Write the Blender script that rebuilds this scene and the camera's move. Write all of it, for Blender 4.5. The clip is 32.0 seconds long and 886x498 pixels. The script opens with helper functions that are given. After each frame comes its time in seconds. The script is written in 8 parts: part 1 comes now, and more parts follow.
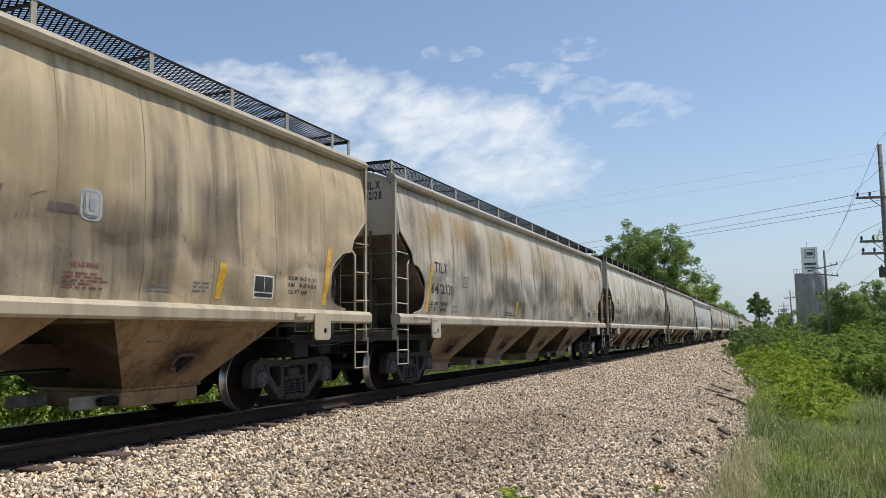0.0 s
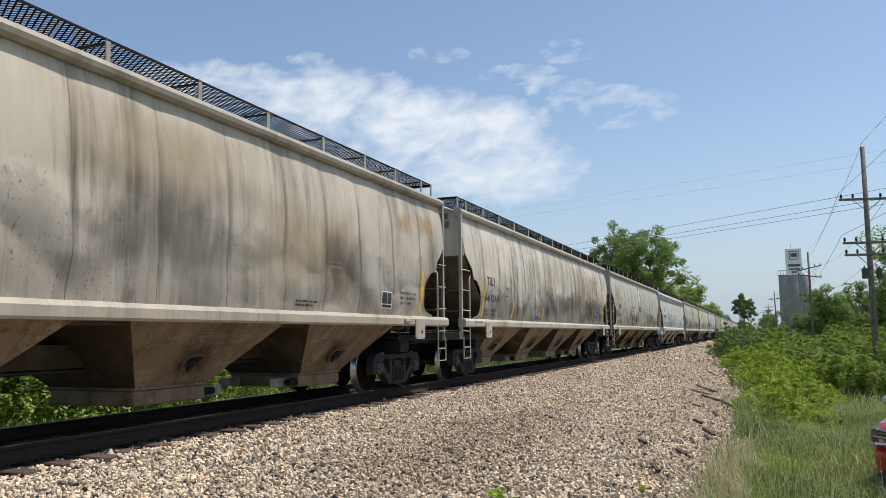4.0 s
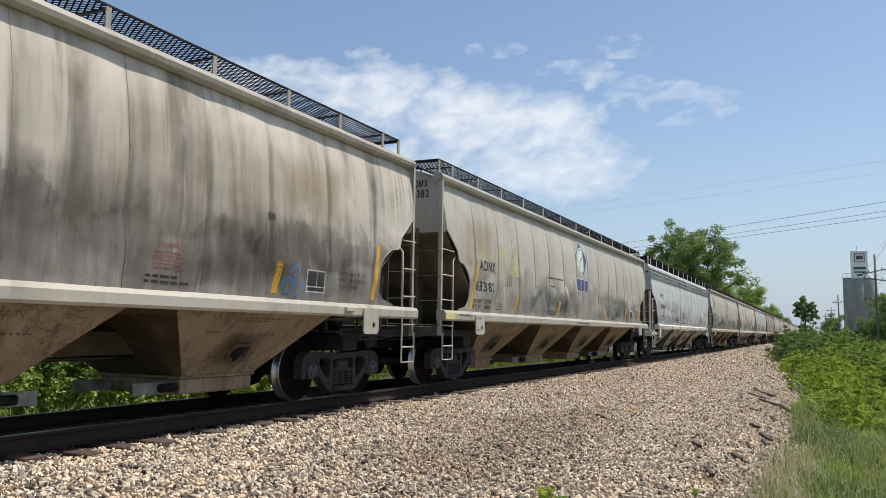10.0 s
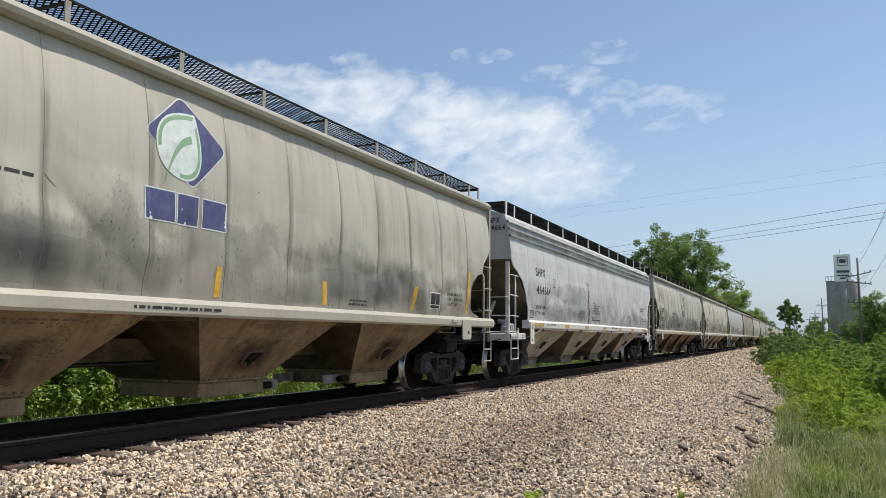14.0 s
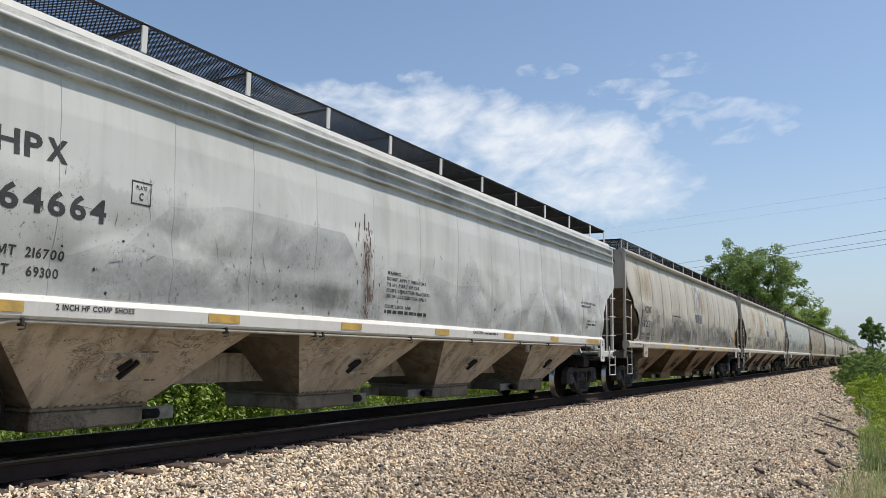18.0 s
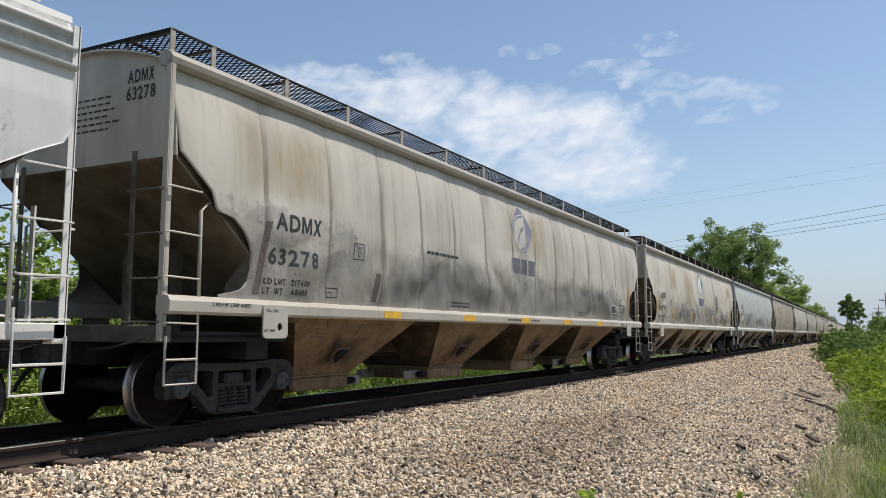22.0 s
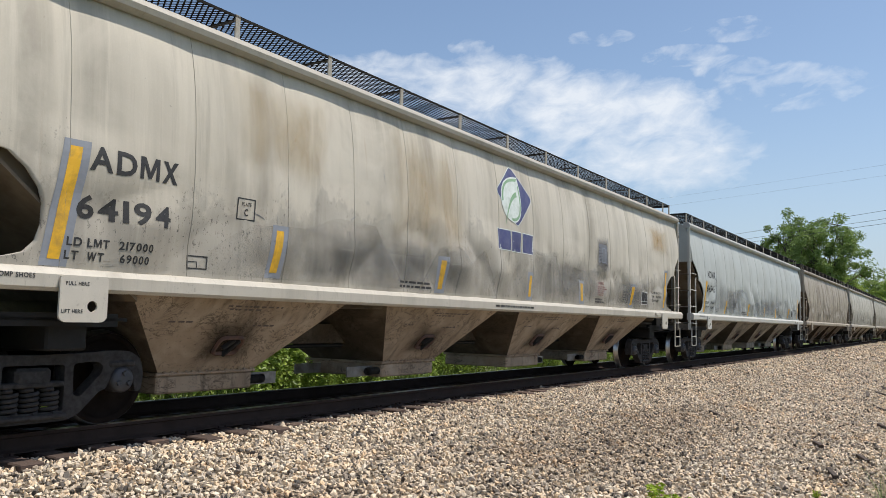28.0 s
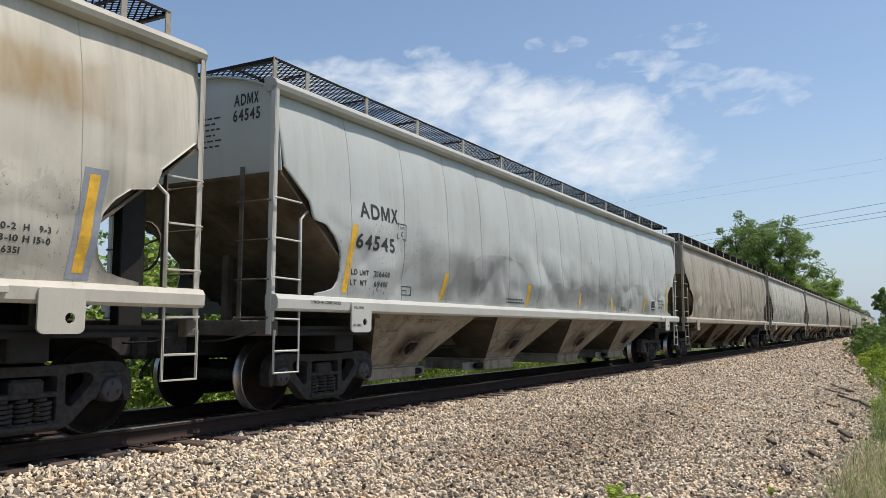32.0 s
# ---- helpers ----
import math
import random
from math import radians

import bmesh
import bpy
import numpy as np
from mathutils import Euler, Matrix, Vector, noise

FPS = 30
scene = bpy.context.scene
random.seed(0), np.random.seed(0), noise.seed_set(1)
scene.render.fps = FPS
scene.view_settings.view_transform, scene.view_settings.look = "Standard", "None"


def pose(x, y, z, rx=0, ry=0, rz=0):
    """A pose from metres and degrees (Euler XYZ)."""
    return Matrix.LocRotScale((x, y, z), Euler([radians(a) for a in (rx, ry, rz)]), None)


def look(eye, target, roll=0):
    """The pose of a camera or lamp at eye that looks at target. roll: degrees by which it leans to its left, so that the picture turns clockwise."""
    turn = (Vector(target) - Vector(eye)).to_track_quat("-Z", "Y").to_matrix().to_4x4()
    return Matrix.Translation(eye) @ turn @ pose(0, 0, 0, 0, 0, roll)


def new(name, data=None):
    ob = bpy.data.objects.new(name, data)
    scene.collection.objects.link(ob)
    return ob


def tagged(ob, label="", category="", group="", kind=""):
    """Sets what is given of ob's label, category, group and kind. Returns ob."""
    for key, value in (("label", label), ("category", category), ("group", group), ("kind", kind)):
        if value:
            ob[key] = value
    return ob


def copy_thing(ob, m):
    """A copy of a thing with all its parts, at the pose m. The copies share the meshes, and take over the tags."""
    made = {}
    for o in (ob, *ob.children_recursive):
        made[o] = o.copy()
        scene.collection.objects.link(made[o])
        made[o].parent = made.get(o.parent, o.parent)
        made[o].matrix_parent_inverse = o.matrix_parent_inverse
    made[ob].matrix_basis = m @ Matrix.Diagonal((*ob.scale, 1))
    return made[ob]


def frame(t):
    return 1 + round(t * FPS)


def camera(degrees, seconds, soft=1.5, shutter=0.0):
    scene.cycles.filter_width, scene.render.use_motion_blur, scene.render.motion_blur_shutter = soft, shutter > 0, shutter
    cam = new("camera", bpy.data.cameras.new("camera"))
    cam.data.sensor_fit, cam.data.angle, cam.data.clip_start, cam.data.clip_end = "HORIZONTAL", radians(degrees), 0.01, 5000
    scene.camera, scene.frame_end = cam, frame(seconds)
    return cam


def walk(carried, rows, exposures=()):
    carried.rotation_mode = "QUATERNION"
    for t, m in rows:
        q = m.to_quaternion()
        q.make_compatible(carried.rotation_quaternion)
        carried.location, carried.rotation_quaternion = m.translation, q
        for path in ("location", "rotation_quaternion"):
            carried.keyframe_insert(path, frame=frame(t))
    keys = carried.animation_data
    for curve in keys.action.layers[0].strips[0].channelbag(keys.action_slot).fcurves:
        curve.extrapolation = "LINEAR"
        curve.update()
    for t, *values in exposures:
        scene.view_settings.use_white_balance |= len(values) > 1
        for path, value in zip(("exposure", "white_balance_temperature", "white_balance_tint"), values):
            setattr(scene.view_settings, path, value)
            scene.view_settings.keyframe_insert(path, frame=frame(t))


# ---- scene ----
cam = camera(58.15, 32.0, 0.4)
PATH = [
    (0, pose(8.02, 0, 1.09, 96.10, 0.53, 22.36)),
    (0.5, pose(8.02, 0, 1.09, 96.12, 0.40, 21.94)),
    (1, pose(8.02, 0, 1.09, 96.10, 0.20, 21.31)),
    (1.5, pose(8.02, 0, 1.09, 96.00, 0.04, 20.45)),
    (2, pose(8.02, 0, 1.09, 95.94, 0.01, 19.64)),
    (2.5, pose(8.02, 0, 1.09, 95.89, 0.03, 19.29)),
    (4.5, pose(8.02, 0, 1.09, 96.24, 0.94, 22.07)),
    (5, pose(8.02, 0, 1.09, 96.20, 1.21, 22.27)),
    (5.5, pose(8.02, 0, 1.09, 96.13, 1.50, 22.06)),
    (6, pose(8.02, 0, 1.09, 96.13, 1.38, 21.42)),
    (6.5, pose(8.02, 0, 1.09, 96.35, 1.09, 20.56)),
    (7, pose(8.02, 0, 1.09, 96.67, 0.74, 19.98)),
    (7.5, pose(8.02, 0, 1.09, 96.94, 0.26, 19.55)),
    (8, pose(8.02, 0, 1.09, 96.95, -0.15, 19.43)),
    (8.5, pose(8.02, 0, 1.09, 96.77, -0.44, 19.86)),
    (9, pose(8.02, 0, 1.09, 96.48, -0.58, 21.06)),
    (9.5, pose(8.02, 0, 1.09, 96.14, -0.68, 22.96)),
    (9.7, pose(8.02, 0, 1.09, 95.98, -0.76, 24.03)),
    (10, pose(8.02, 0, 1.09, 95.85, -0.81, 25.12)),
    (10.1, pose(8.02, 0, 1.09, 95.75, -0.70, 26.10)),
    (10.5, pose(8.02, 0, 1.09, 95.58, -0.72, 27.04)),
    (11, pose(8.02, 0, 1.09, 95.43, -0.49, 28.26)),
    (11.5, pose(8.02, 0, 1.09, 95.47, -0.16, 28.44)),
    (12, pose(8.02, 0, 1.09, 95.67, 0.14, 27.74)),
    (12.5, pose(8.02, 0, 1.09, 96.01, 0.15, 26.39)),
    (13, pose(8.02, 0, 1.09, 96.20, -0.12, 24.98)),
    (13.5, pose(8.02, 0, 1.09, 96.21, -0.45, 24.04)),
    (15.5, pose(8.02, 0, 1.09, 96.44, -1.04, 25.80)),
    (16, pose(8.02, 0, 1.09, 96.59, -1.21, 26.54)),
    (16.5, pose(8.02, 0, 1.09, 96.74, -1.34, 27.23)),
    (17, pose(8.02, 0, 1.09, 96.95, -1.31, 27.89)),
    (17.5, pose(8.02, 0, 1.09, 97.17, -1.13, 28.44)),
    (18, pose(8.02, 0, 1.09, 97.32, -0.95, 28.92)),
    (18.5, pose(8.02, 0, 1.09, 97.31, -0.75, 29.18)),
    (19, pose(8.02, 0, 1.09, 97.16, -0.44, 29.32)),
    (19.5, pose(8.02, 0, 1.09, 96.93, -0.16, 29.39)),
    (20, pose(8.02, 0, 1.09, 96.74, 0.15, 29.45)),
    (20.5, pose(8.02, 0, 1.09, 96.64, 0.30, 29.49)),
    (21, pose(8.02, 0, 1.09, 96.51, 0.09, 29.16)),
    (21.5, pose(8.02, 0, 1.09, 96.37, -0.03, 28.59)),
    (22, pose(8.02, 0, 1.09, 96.04, -0.21, 27.82)),
    (22.5, pose(8.02, 0, 1.09, 95.59, -0.33, 26.99)),
    (23, pose(8.02, 0, 1.09, 95.19, -0.19, 26.40)),
    (23.5, pose(8.02, 0, 1.09, 94.98, -0.21, 25.94)),
    (24, pose(8.02, 0, 1.09, 94.98, -0.27, 25.85)),
    (24.5, pose(8.02, 0, 1.09, 95.09, -0.58, 26.14)),
    (26.5, pose(8.02, 0, 1.09, 95.19, -1.05, 31.25)),
    (27, pose(8.02, 0, 1.09, 95.10, -1.14, 32.01)),
    (27.5, pose(8.02, 0, 1.09, 95.09, -1.16, 32.39)),
    (28, pose(8.02, 0, 1.09, 95.20, -1.14, 32.63)),
    (28.5, pose(8.02, 0, 1.09, 95.26, -1.12, 32.85)),
    (29, pose(8.02, 0, 1.09, 95.35, -1.18, 33.00)),
    (29.5, pose(8.02, 0, 1.09, 95.43, -1.39, 33.02)),
    (30, pose(8.02, 0, 1.09, 95.57, -1.61, 32.63)),
    (30.5, pose(8.02, 0, 1.09, 95.85, -1.48, 32.03)),
    (31, pose(8.02, 0, 1.09, 95.97, -1.13, 31.20)),
    (31.5, pose(8.02, 0, 1.09, 95.93, -0.68, 30.38)),
    (32, pose(8.02, 0, 1.09, 95.62, -0.21, 29.73)),
]
walk(cam, PATH)
# ---------------------------------------------------------------- world and sun
SUN_AZ, SUN_EL = radians(54.0), radians(65.0)      # azimuth from +y towards +x
SUN_DIR = Vector((math.sin(SUN_AZ) * math.cos(SUN_EL), math.cos(SUN_AZ) * math.cos(SUN_EL), math.sin(SUN_EL)))
sun = new("sun", bpy.data.lights.new("sun", "SUN"))
sun.data.energy, sun.data.angle, sun.data.color = 4.8, radians(0.55), (1.0, 0.918, 0.81)
sun.matrix_world = look((0, 0, 0), -SUN_DIR)


def make_world():
    world = bpy.data.worlds.new("sky")
    scene.world = world
    world.use_nodes = True
    nt = world.node_tree
    nt.nodes.clear()
    out = nt.nodes.new("ShaderNodeOutputWorld")
    bg = nt.nodes.new("ShaderNodeBackground")
    sky = nt.nodes.new("ShaderNodeTexSky")
    sky.sky_type, sky.sun_disc = "NISHITA", False
    sky.sun_elevation, sky.sun_rotation = SUN_EL, SUN_AZ
    sky.air_density, sky.dust_density, sky.ozone_density = 1.0, 0.9, 1.3
    tc = nt.nodes.new("ShaderNodeTexCoord")

    def node(kind, **sets):
        n = nt.nodes.new(kind)
        for k, v in sets.items():
            n.inputs[k].default_value = v
        return n

    def math_node(op, a, b=None, clamp=False):
        n = nt.nodes.new("ShaderNodeMath")
        n.operation, n.use_clamp = op, clamp
        for i, v in enumerate((a, b)):
            if v is None:
                continue
            if isinstance(v, (int, float)):
                n.inputs[i].default_value = v
            else:
                nt.links.new(v, n.inputs[i])
        return n.outputs[0]

    sep = nt.nodes.new("ShaderNodeSeparateXYZ")
    nt.links.new(tc.outputs["Generated"], sep.inputs[0])
    x, y, z = sep.outputs
    az = math_node("ARCTAN2", math_node("MULTIPLY", x, -1.0), y)          # left of +y, radians
    el = math_node("ARCSINE", z)

    def blob(a0, e0, ra, re, lean=0.0):
        # soft oval bank of cloud round a direction
        da = math_node("SUBTRACT", az, radians(a0))
        de = math_node("SUBTRACT", el, radians(e0))
        de = math_node("SUBTRACT", de, math_node("MULTIPLY", da, lean))
        u = math_node("DIVIDE", da, radians(ra))
        v = math_node("DIVIDE", de, radians(re))
        d = math_node("ADD", math_node("MULTIPLY", u, u), math_node("MULTIPLY", v, v))
        return math_node("SUBTRACT", 1.0, d)

    banks = None
    for b in CLOUDS:
        v = math_node("MINIMUM", math_node("MAXIMUM", blob(*b[:5]), -1.5), b[5])
        banks = v if banks is None else math_node("MAXIMUM", banks, v)
    # stretched noise breaks the banks into wisps
    comb = nt.nodes.new("ShaderNodeCombineXYZ")
    nt.links.new(math_node("MULTIPLY", az, 13.0), comb.inputs[0])
    nt.links.new(math_node("MULTIPLY", math_node("ADD", el, math_node("MULTIPLY", az, 0.12)), 24.0), comb.inputs[1])
    n1 = node("ShaderNodeTexNoise", Scale=1.7, Detail=10.0, Roughness=0.58, Distortion=0.35)
    nt.links.new(comb.outputs[0], n1.inputs["Vector"])
    wisp = math_node("MULTIPLY", math_node("SUBTRACT", n1.outputs["Fac"], 0.5), 2.6)
    dens = math_node("ADD", math_node("MULTIPLY", banks, 1.0), wisp)
    dens = math_node("MULTIPLY", math_node("ADD", dens, 0.13), 0.78, True)
    dens = math_node("MULTIPLY", dens, math_node("GREATER_THAN", el, 0.02))
    dens = math_node("MULTIPLY", dens, 0.86)
    cloud = node("ShaderNodeRGB")
    cloud.outputs[0].default_value = (6.2, 6.5, 6.9, 1)
    mix = nt.nodes.new("ShaderNodeMixRGB")
    nt.links.new(dens, mix.inputs[0])
    low = math_node("SUBTRACT", 1.0, math_node("DIVIDE", el, 0.34), True)
    haze = nt.nodes.new("ShaderNodeMixRGB")
    nt.links.new(math_node("MULTIPLY", math_node("MULTIPLY", low, low), 0.85), haze.inputs[0])
    tint = nt.nodes.new("ShaderNodeMixRGB")
    tint.blend_type = "MULTIPLY"
    tint.inputs[0].default_value = 1.0
    tint.inputs[2].default_value = (1.0, 1.0, 0.99, 1)
    nt.links.new(sky.outputs[0], tint.inputs[1])
    nt.links.new(tint.outputs[0], haze.inputs[1])
    haze.inputs[2].default_value = (3.0, 3.7, 4.85, 1)
    nt.links.new(haze.outputs[0], mix.inputs[1])
    nt.links.new(cloud.outputs[0], mix.inputs[2])
    nt.links.new(mix.outputs[0], bg.inputs[0])
    bg.inputs[1].default_value = 0.14
    nt.links.new(bg.outputs[0], out.inputs[0])


# banks of cloud: azimuth left of the track, elevation, half widths (degrees), lean, weight
CLOUDS = [(36.5, 17.3, 7.5, 1.5, -0.05, 0.40), (30.0, 16.8, 6.5, 2.2, 0.0, 0.8), (23.5, 15.3, 7.0, 2.9, 0.12, 1.0), (17.5, 14.5, 4.2, 2.4, 0.0, 0.95), (17.5, 11.8, 6.5, 2.6, 0.05, 0.62), (27.0, 13.6, 6.5, 2.4, 0.2, 0.30),
          (12.6, 17.3, 2.4, 0.9, 0.05, 0.16), (15.8, 18.4, 2.8, 0.7, 0.0, 0.02), (8.6, 15.8, 4.2, 1.4, 0.06, -0.02), (21.5, 19.9, 2.2, 0.55, 0.0, 0.02), (31.0, 19.4, 1.6, 0.6, 0.0, -0.05), (12.0, 19.8, 3.5, 0.7, 0.0, -0.15),
          (75.0, 30.0, 22.0, 7.0, 0.1, 0.8), (-60.0, 24.0, 20.0, 6.0, 0.0, 0.8), (150.0, 28.0, 30.0, 8.0, 0.1, 0.8), (-130.0, 40.0, 25.0, 8.0, 0.0, 0.8)]
make_world()


# ---------------------------------------------------------------- materials
def material(name):
    m = bpy.data.materials.new(name)
    m.use_nodes = True
    m.node_tree.nodes.clear()
    return m


class Nodes:
    """Short hands for one node tree."""

    def __init__(self, name):
        self.m = material(name)
        self.t = self.m.node_tree
        self.out = self.t.nodes.new("ShaderNodeOutputMaterial")
        self.b = self.t.nodes.new("ShaderNodeBsdfPrincipled")
        self.t.links.new(self.b.outputs[0], self.out.inputs[0])

    def put(self, sock, v):
        if isinstance(v, (int, float)):
            sock.default_value = v
        elif isinstance(v, tuple):
            sock.default_value = (*v, 1) if len(v) == 3 and sock.type == "RGBA" else v
        else:
            self.t.links.new(v, sock)

    def n(self, kind, *ins, **named):
        nd = self.t.nodes.new(kind)
        for i, v in enumerate(ins):
            if v is not None:
                self.put(nd.inputs[i], v)
        for k, v in named.items():
            self.put(nd.inputs[k], v)
        return nd

    def math(self, op, a, b=0.0, clamp=False):
        nd = self.n("ShaderNodeMath", a, b)
        nd.operation, nd.use_clamp = op, clamp
        return nd.outputs[0]

    def mix(self, fac, a, b, blend="MIX"):
        nd = self.n("ShaderNodeMixRGB", fac, a, b)
        nd.blend_type = blend
        return nd.outputs[0]

    def noise(self, vec, scale, detail=4.0, rough=0.55, distort=0.0):
        return self.n("ShaderNodeTexNoise", Vector=vec, Scale=scale, Detail=detail, Roughness=rough, Distortion=distort).outputs["Fac"]

    def ramp(self, fac, *stops):
        nd = self.n("ShaderNodeValToRGB", fac)
        e = nd.color_ramp.elements
        while len(e) < len(stops):
            e.new(0.5)
        for el, (p, c) in zip(e, stops):
            el.position = p
            el.color = (c, c, c, 1) if isinstance(c, (int, float)) else (*c, 1)
        return nd.outputs[0]

    def span(self, fac, lo, hi):
        nd = self.n("ShaderNodeMapRange", fac, lo, hi, 0.0, 1.0)
        return nd.outputs[0]

    def coords(self):
        return self.n("ShaderNodeTexCoord").outputs["Object"]

    def stretch(self, vec, sx, sy, sz, shift=None):
        nd = self.n("ShaderNodeMapping", vec)
        nd.inputs["Scale"].default_value = (sx, sy, sz)
        if shift is not None:
            self.put(nd.inputs["Location"], shift)
        return nd.outputs[0]

    def bump(self, height, strength, dist=0.02):
        self.put(self.b.inputs["Normal"], self.n("ShaderNodeBump", strength, dist, Height=height).outputs[0])

    def done(self, color, rough=0.6, metal=0.0, spec=None):
        self.put(self.b.inputs["Base Color"], color)
        self.put(self.b.inputs["Roughness"], rough)
        self.put(self.b.inputs["Metallic"], metal)
        if spec is not None:
            self.put(self.b.inputs["Specular IOR Level"], spec)
        return self.m


def car_paint(name, streak=1.0, grime=(0.075, 0.066, 0.055), flake=0.85):
    """Weathered car paint; the object's colour is the paint, its alpha how dirty it is: the fraction for streaks, the whole tenths for the grey band low on the side."""
    k = Nodes(name)
    info = k.n("ShaderNodeObjectInfo")
    vec = k.coords()
    shift = k.n("ShaderNodeCombineXYZ", k.math("MULTIPLY", info.outputs["Random"], 37.0), k.math("MULTIPLY", info.outputs["Random"], 91.0), 0.0).outputs[0]
    run = k.stretch(vec, 0.4, 1.0, 0.06, shift)
    s1 = k.noise(run, 1.9, 5.0, 0.55, 0.3)
    s2 = k.noise(k.stretch(vec, 0.4, 1.0, 0.045, shift), 7.0, 6.0, 0.66, 0.15)
    s3 = k.noise(k.stretch(vec, 0.4, 1.0, 0.05, k.math("MULTIPLY", info.outputs["Random"], 53.0)), 4.5, 6.0, 0.66, 0.2)
    cloud = k.noise(k.stretch(vec, 1, 1, 1, shift), 0.55, 5.0, 0.6, 0.6)
    fine = k.noise(vec, 60.0, 3.0, 0.6)
    dirt = k.math("FRACT", info.outputs["Alpha"])
    band = k.math("MULTIPLY", k.math("FLOOR", info.outputs["Alpha"]), 0.1)
    # long rain streaks, broad and soft, with thinner ones inside them
    f1 = k.math("MULTIPLY", k.span(s1, 0.45, 0.66), k.span(cloud, 0.34, 0.60), True)
    f2 = k.math("MULTIPLY", k.span(s2, 0.50, 0.70), k.math("ADD", 0.2, k.math("MULTIPLY", k.span(cloud, 0.36, 0.60), 0.6)))
    f = k.math("MULTIPLY", k.math("MAXIMUM", f1, f2), k.math("MULTIPLY", dirt, streak * 0.92), True)
    base = k.mix(k.math("MULTIPLY", k.span(cloud, 0.40, 0.66), k.math("MULTIPLY", dirt, 0.55), True), info.outputs["Color"], (0.36, 0.32, 0.24))
    base = k.mix(k.math("MULTIPLY", k.math("SUBTRACT", fine, 0.5), 0.22), base, (0.9, 0.88, 0.82))
    # grey film thrown up along the lower side, with a ragged upper edge
    z = k.n("ShaderNodeSeparateXYZ", vec).outputs[2]
    edge = k.math("ADD", z, k.math("ADD", k.math("MULTIPLY", k.math("SUBTRACT", s1, 0.5), 0.9), k.math("MULTIPLY", k.math("SUBTRACT", cloud, 0.5), 2.6)))
    torn = k.noise(k.stretch(vec, 1, 1.0, 0.8, shift), 4.5, 8.0, 0.7, 0.5)
    edge = k.math("ADD", edge, k.math("MULTIPLY", k.math("SUBTRACT", torn, 0.5), 1.1))
    film = k.math("MULTIPLY", k.math("ADD", k.math("MULTIPLY", k.span(edge, 2.36, 2.26), 0.55), k.math("MULTIPLY", k.span(edge, 2.6, 1.9), 0.45)), k.math("MULTIPLY", band, k.math("ADD", 0.6, k.math("MULTIPLY", s2, 0.5))), True)
    base = k.mix(film, base, (0.115, 0.11, 0.105))
    # paler runs where the rain has washed the dirt away
    f = k.math("MULTIPLY", f, k.math("SUBTRACT", 1.0, k.math("MULTIPLY", k.span(s3, 0.54, 0.62), 0.7)))
    col = k.mix(f, base, grime)
    col = k.mix(k.math("MULTIPLY", k.span(s3, 0.58, 0.70), k.math("MULTIPLY", dirt, 0.25)), col, (0.66, 0.62, 0.54))
    # a few runs of rust
    r = k.noise(k.stretch(vec, 0.4, 1.0, 0.12, shift), 3.3, 7.0, 0.66, 0.4)
    col = k.mix(k.math("MULTIPLY", k.span(r, 0.66, 0.76), k.math("MULTIPLY", dirt, 0.75), True), col, (0.30, 0.17, 0.06))
    # chips
    chip = k.noise(k.stretch(vec, 1, 1, 0.7, shift), 13.0, 6.0, 0.72)
    col = k.mix(k.math("MULTIPLY", k.span(chip, 0.70, 0.74), 0.65), col, (0.05, 0.047, 0.045))
    peel = k.noise(k.stretch(vec, 1, 1.0, 0.6, shift), 26.0, 6.0, 0.74, 0.4)
    lot = k.math("MULTIPLY", k.math("MULTIPLY", k.span(k.noise(k.stretch(vec, 1, 1, 0.8, shift), 1.3, 3.0, 0.6), 0.40, 0.56), k.span(edge, 2.7, 2.2)), flake)
    col = k.mix(k.math("MULTIPLY", k.span(peel, 0.588, 0.622), lot), col, (0.07, 0.066, 0.062))

    dent = k.noise(k.stretch(vec, 1, 1, 0.55, shift), 0.9, 3.0, 0.5, 0.8)
    k.bump(k.math("ADD", k.math("MULTIPLY", dent, 1.0), k.math("MULTIPLY", fine, 0.02)), 0.35, 0.09)
    return k.done(col, k.math("ADD", 0.48, k.math("MULTIPLY", f, 0.3)), 0.0, 0.35)


def plain(name, color, rough=0.6, metal=0.0, grain=0.25, scale=9.0, bump=0.15, other=None, spec=None, per_object=0.0):
    k = Nodes(name)
    vec = k.coords()
    a = k.noise(vec, scale, 6.0, 0.62, 0.3)
    b = k.noise(vec, scale * 9.0, 3.0, 0.6)
    dark = other or tuple(c * 0.45 for c in color)
    col = k.mix(k.math("MULTIPLY", k.span(a, 0.38, 0.68), min(1.0, grain * 2.4), True), color, dark)
    col = k.mix(k.math("MULTIPLY", b, grain * 0.5), col, tuple(min(1, c * 1.6) for c in color))
    if per_object:
        r = k.n("ShaderNodeObjectInfo").outputs["Random"]
        col = k.mix(per_object, col, k.mix(r, tuple(c * 0.35 for c in color), tuple(min(1, c * 1.8) for c in color)))
    if bump:
        k.bump(k.math("ADD", a, k.math("MULTIPLY", b, 0.4)), bump, 0.02)
    return k.done(col, rough, metal, spec)


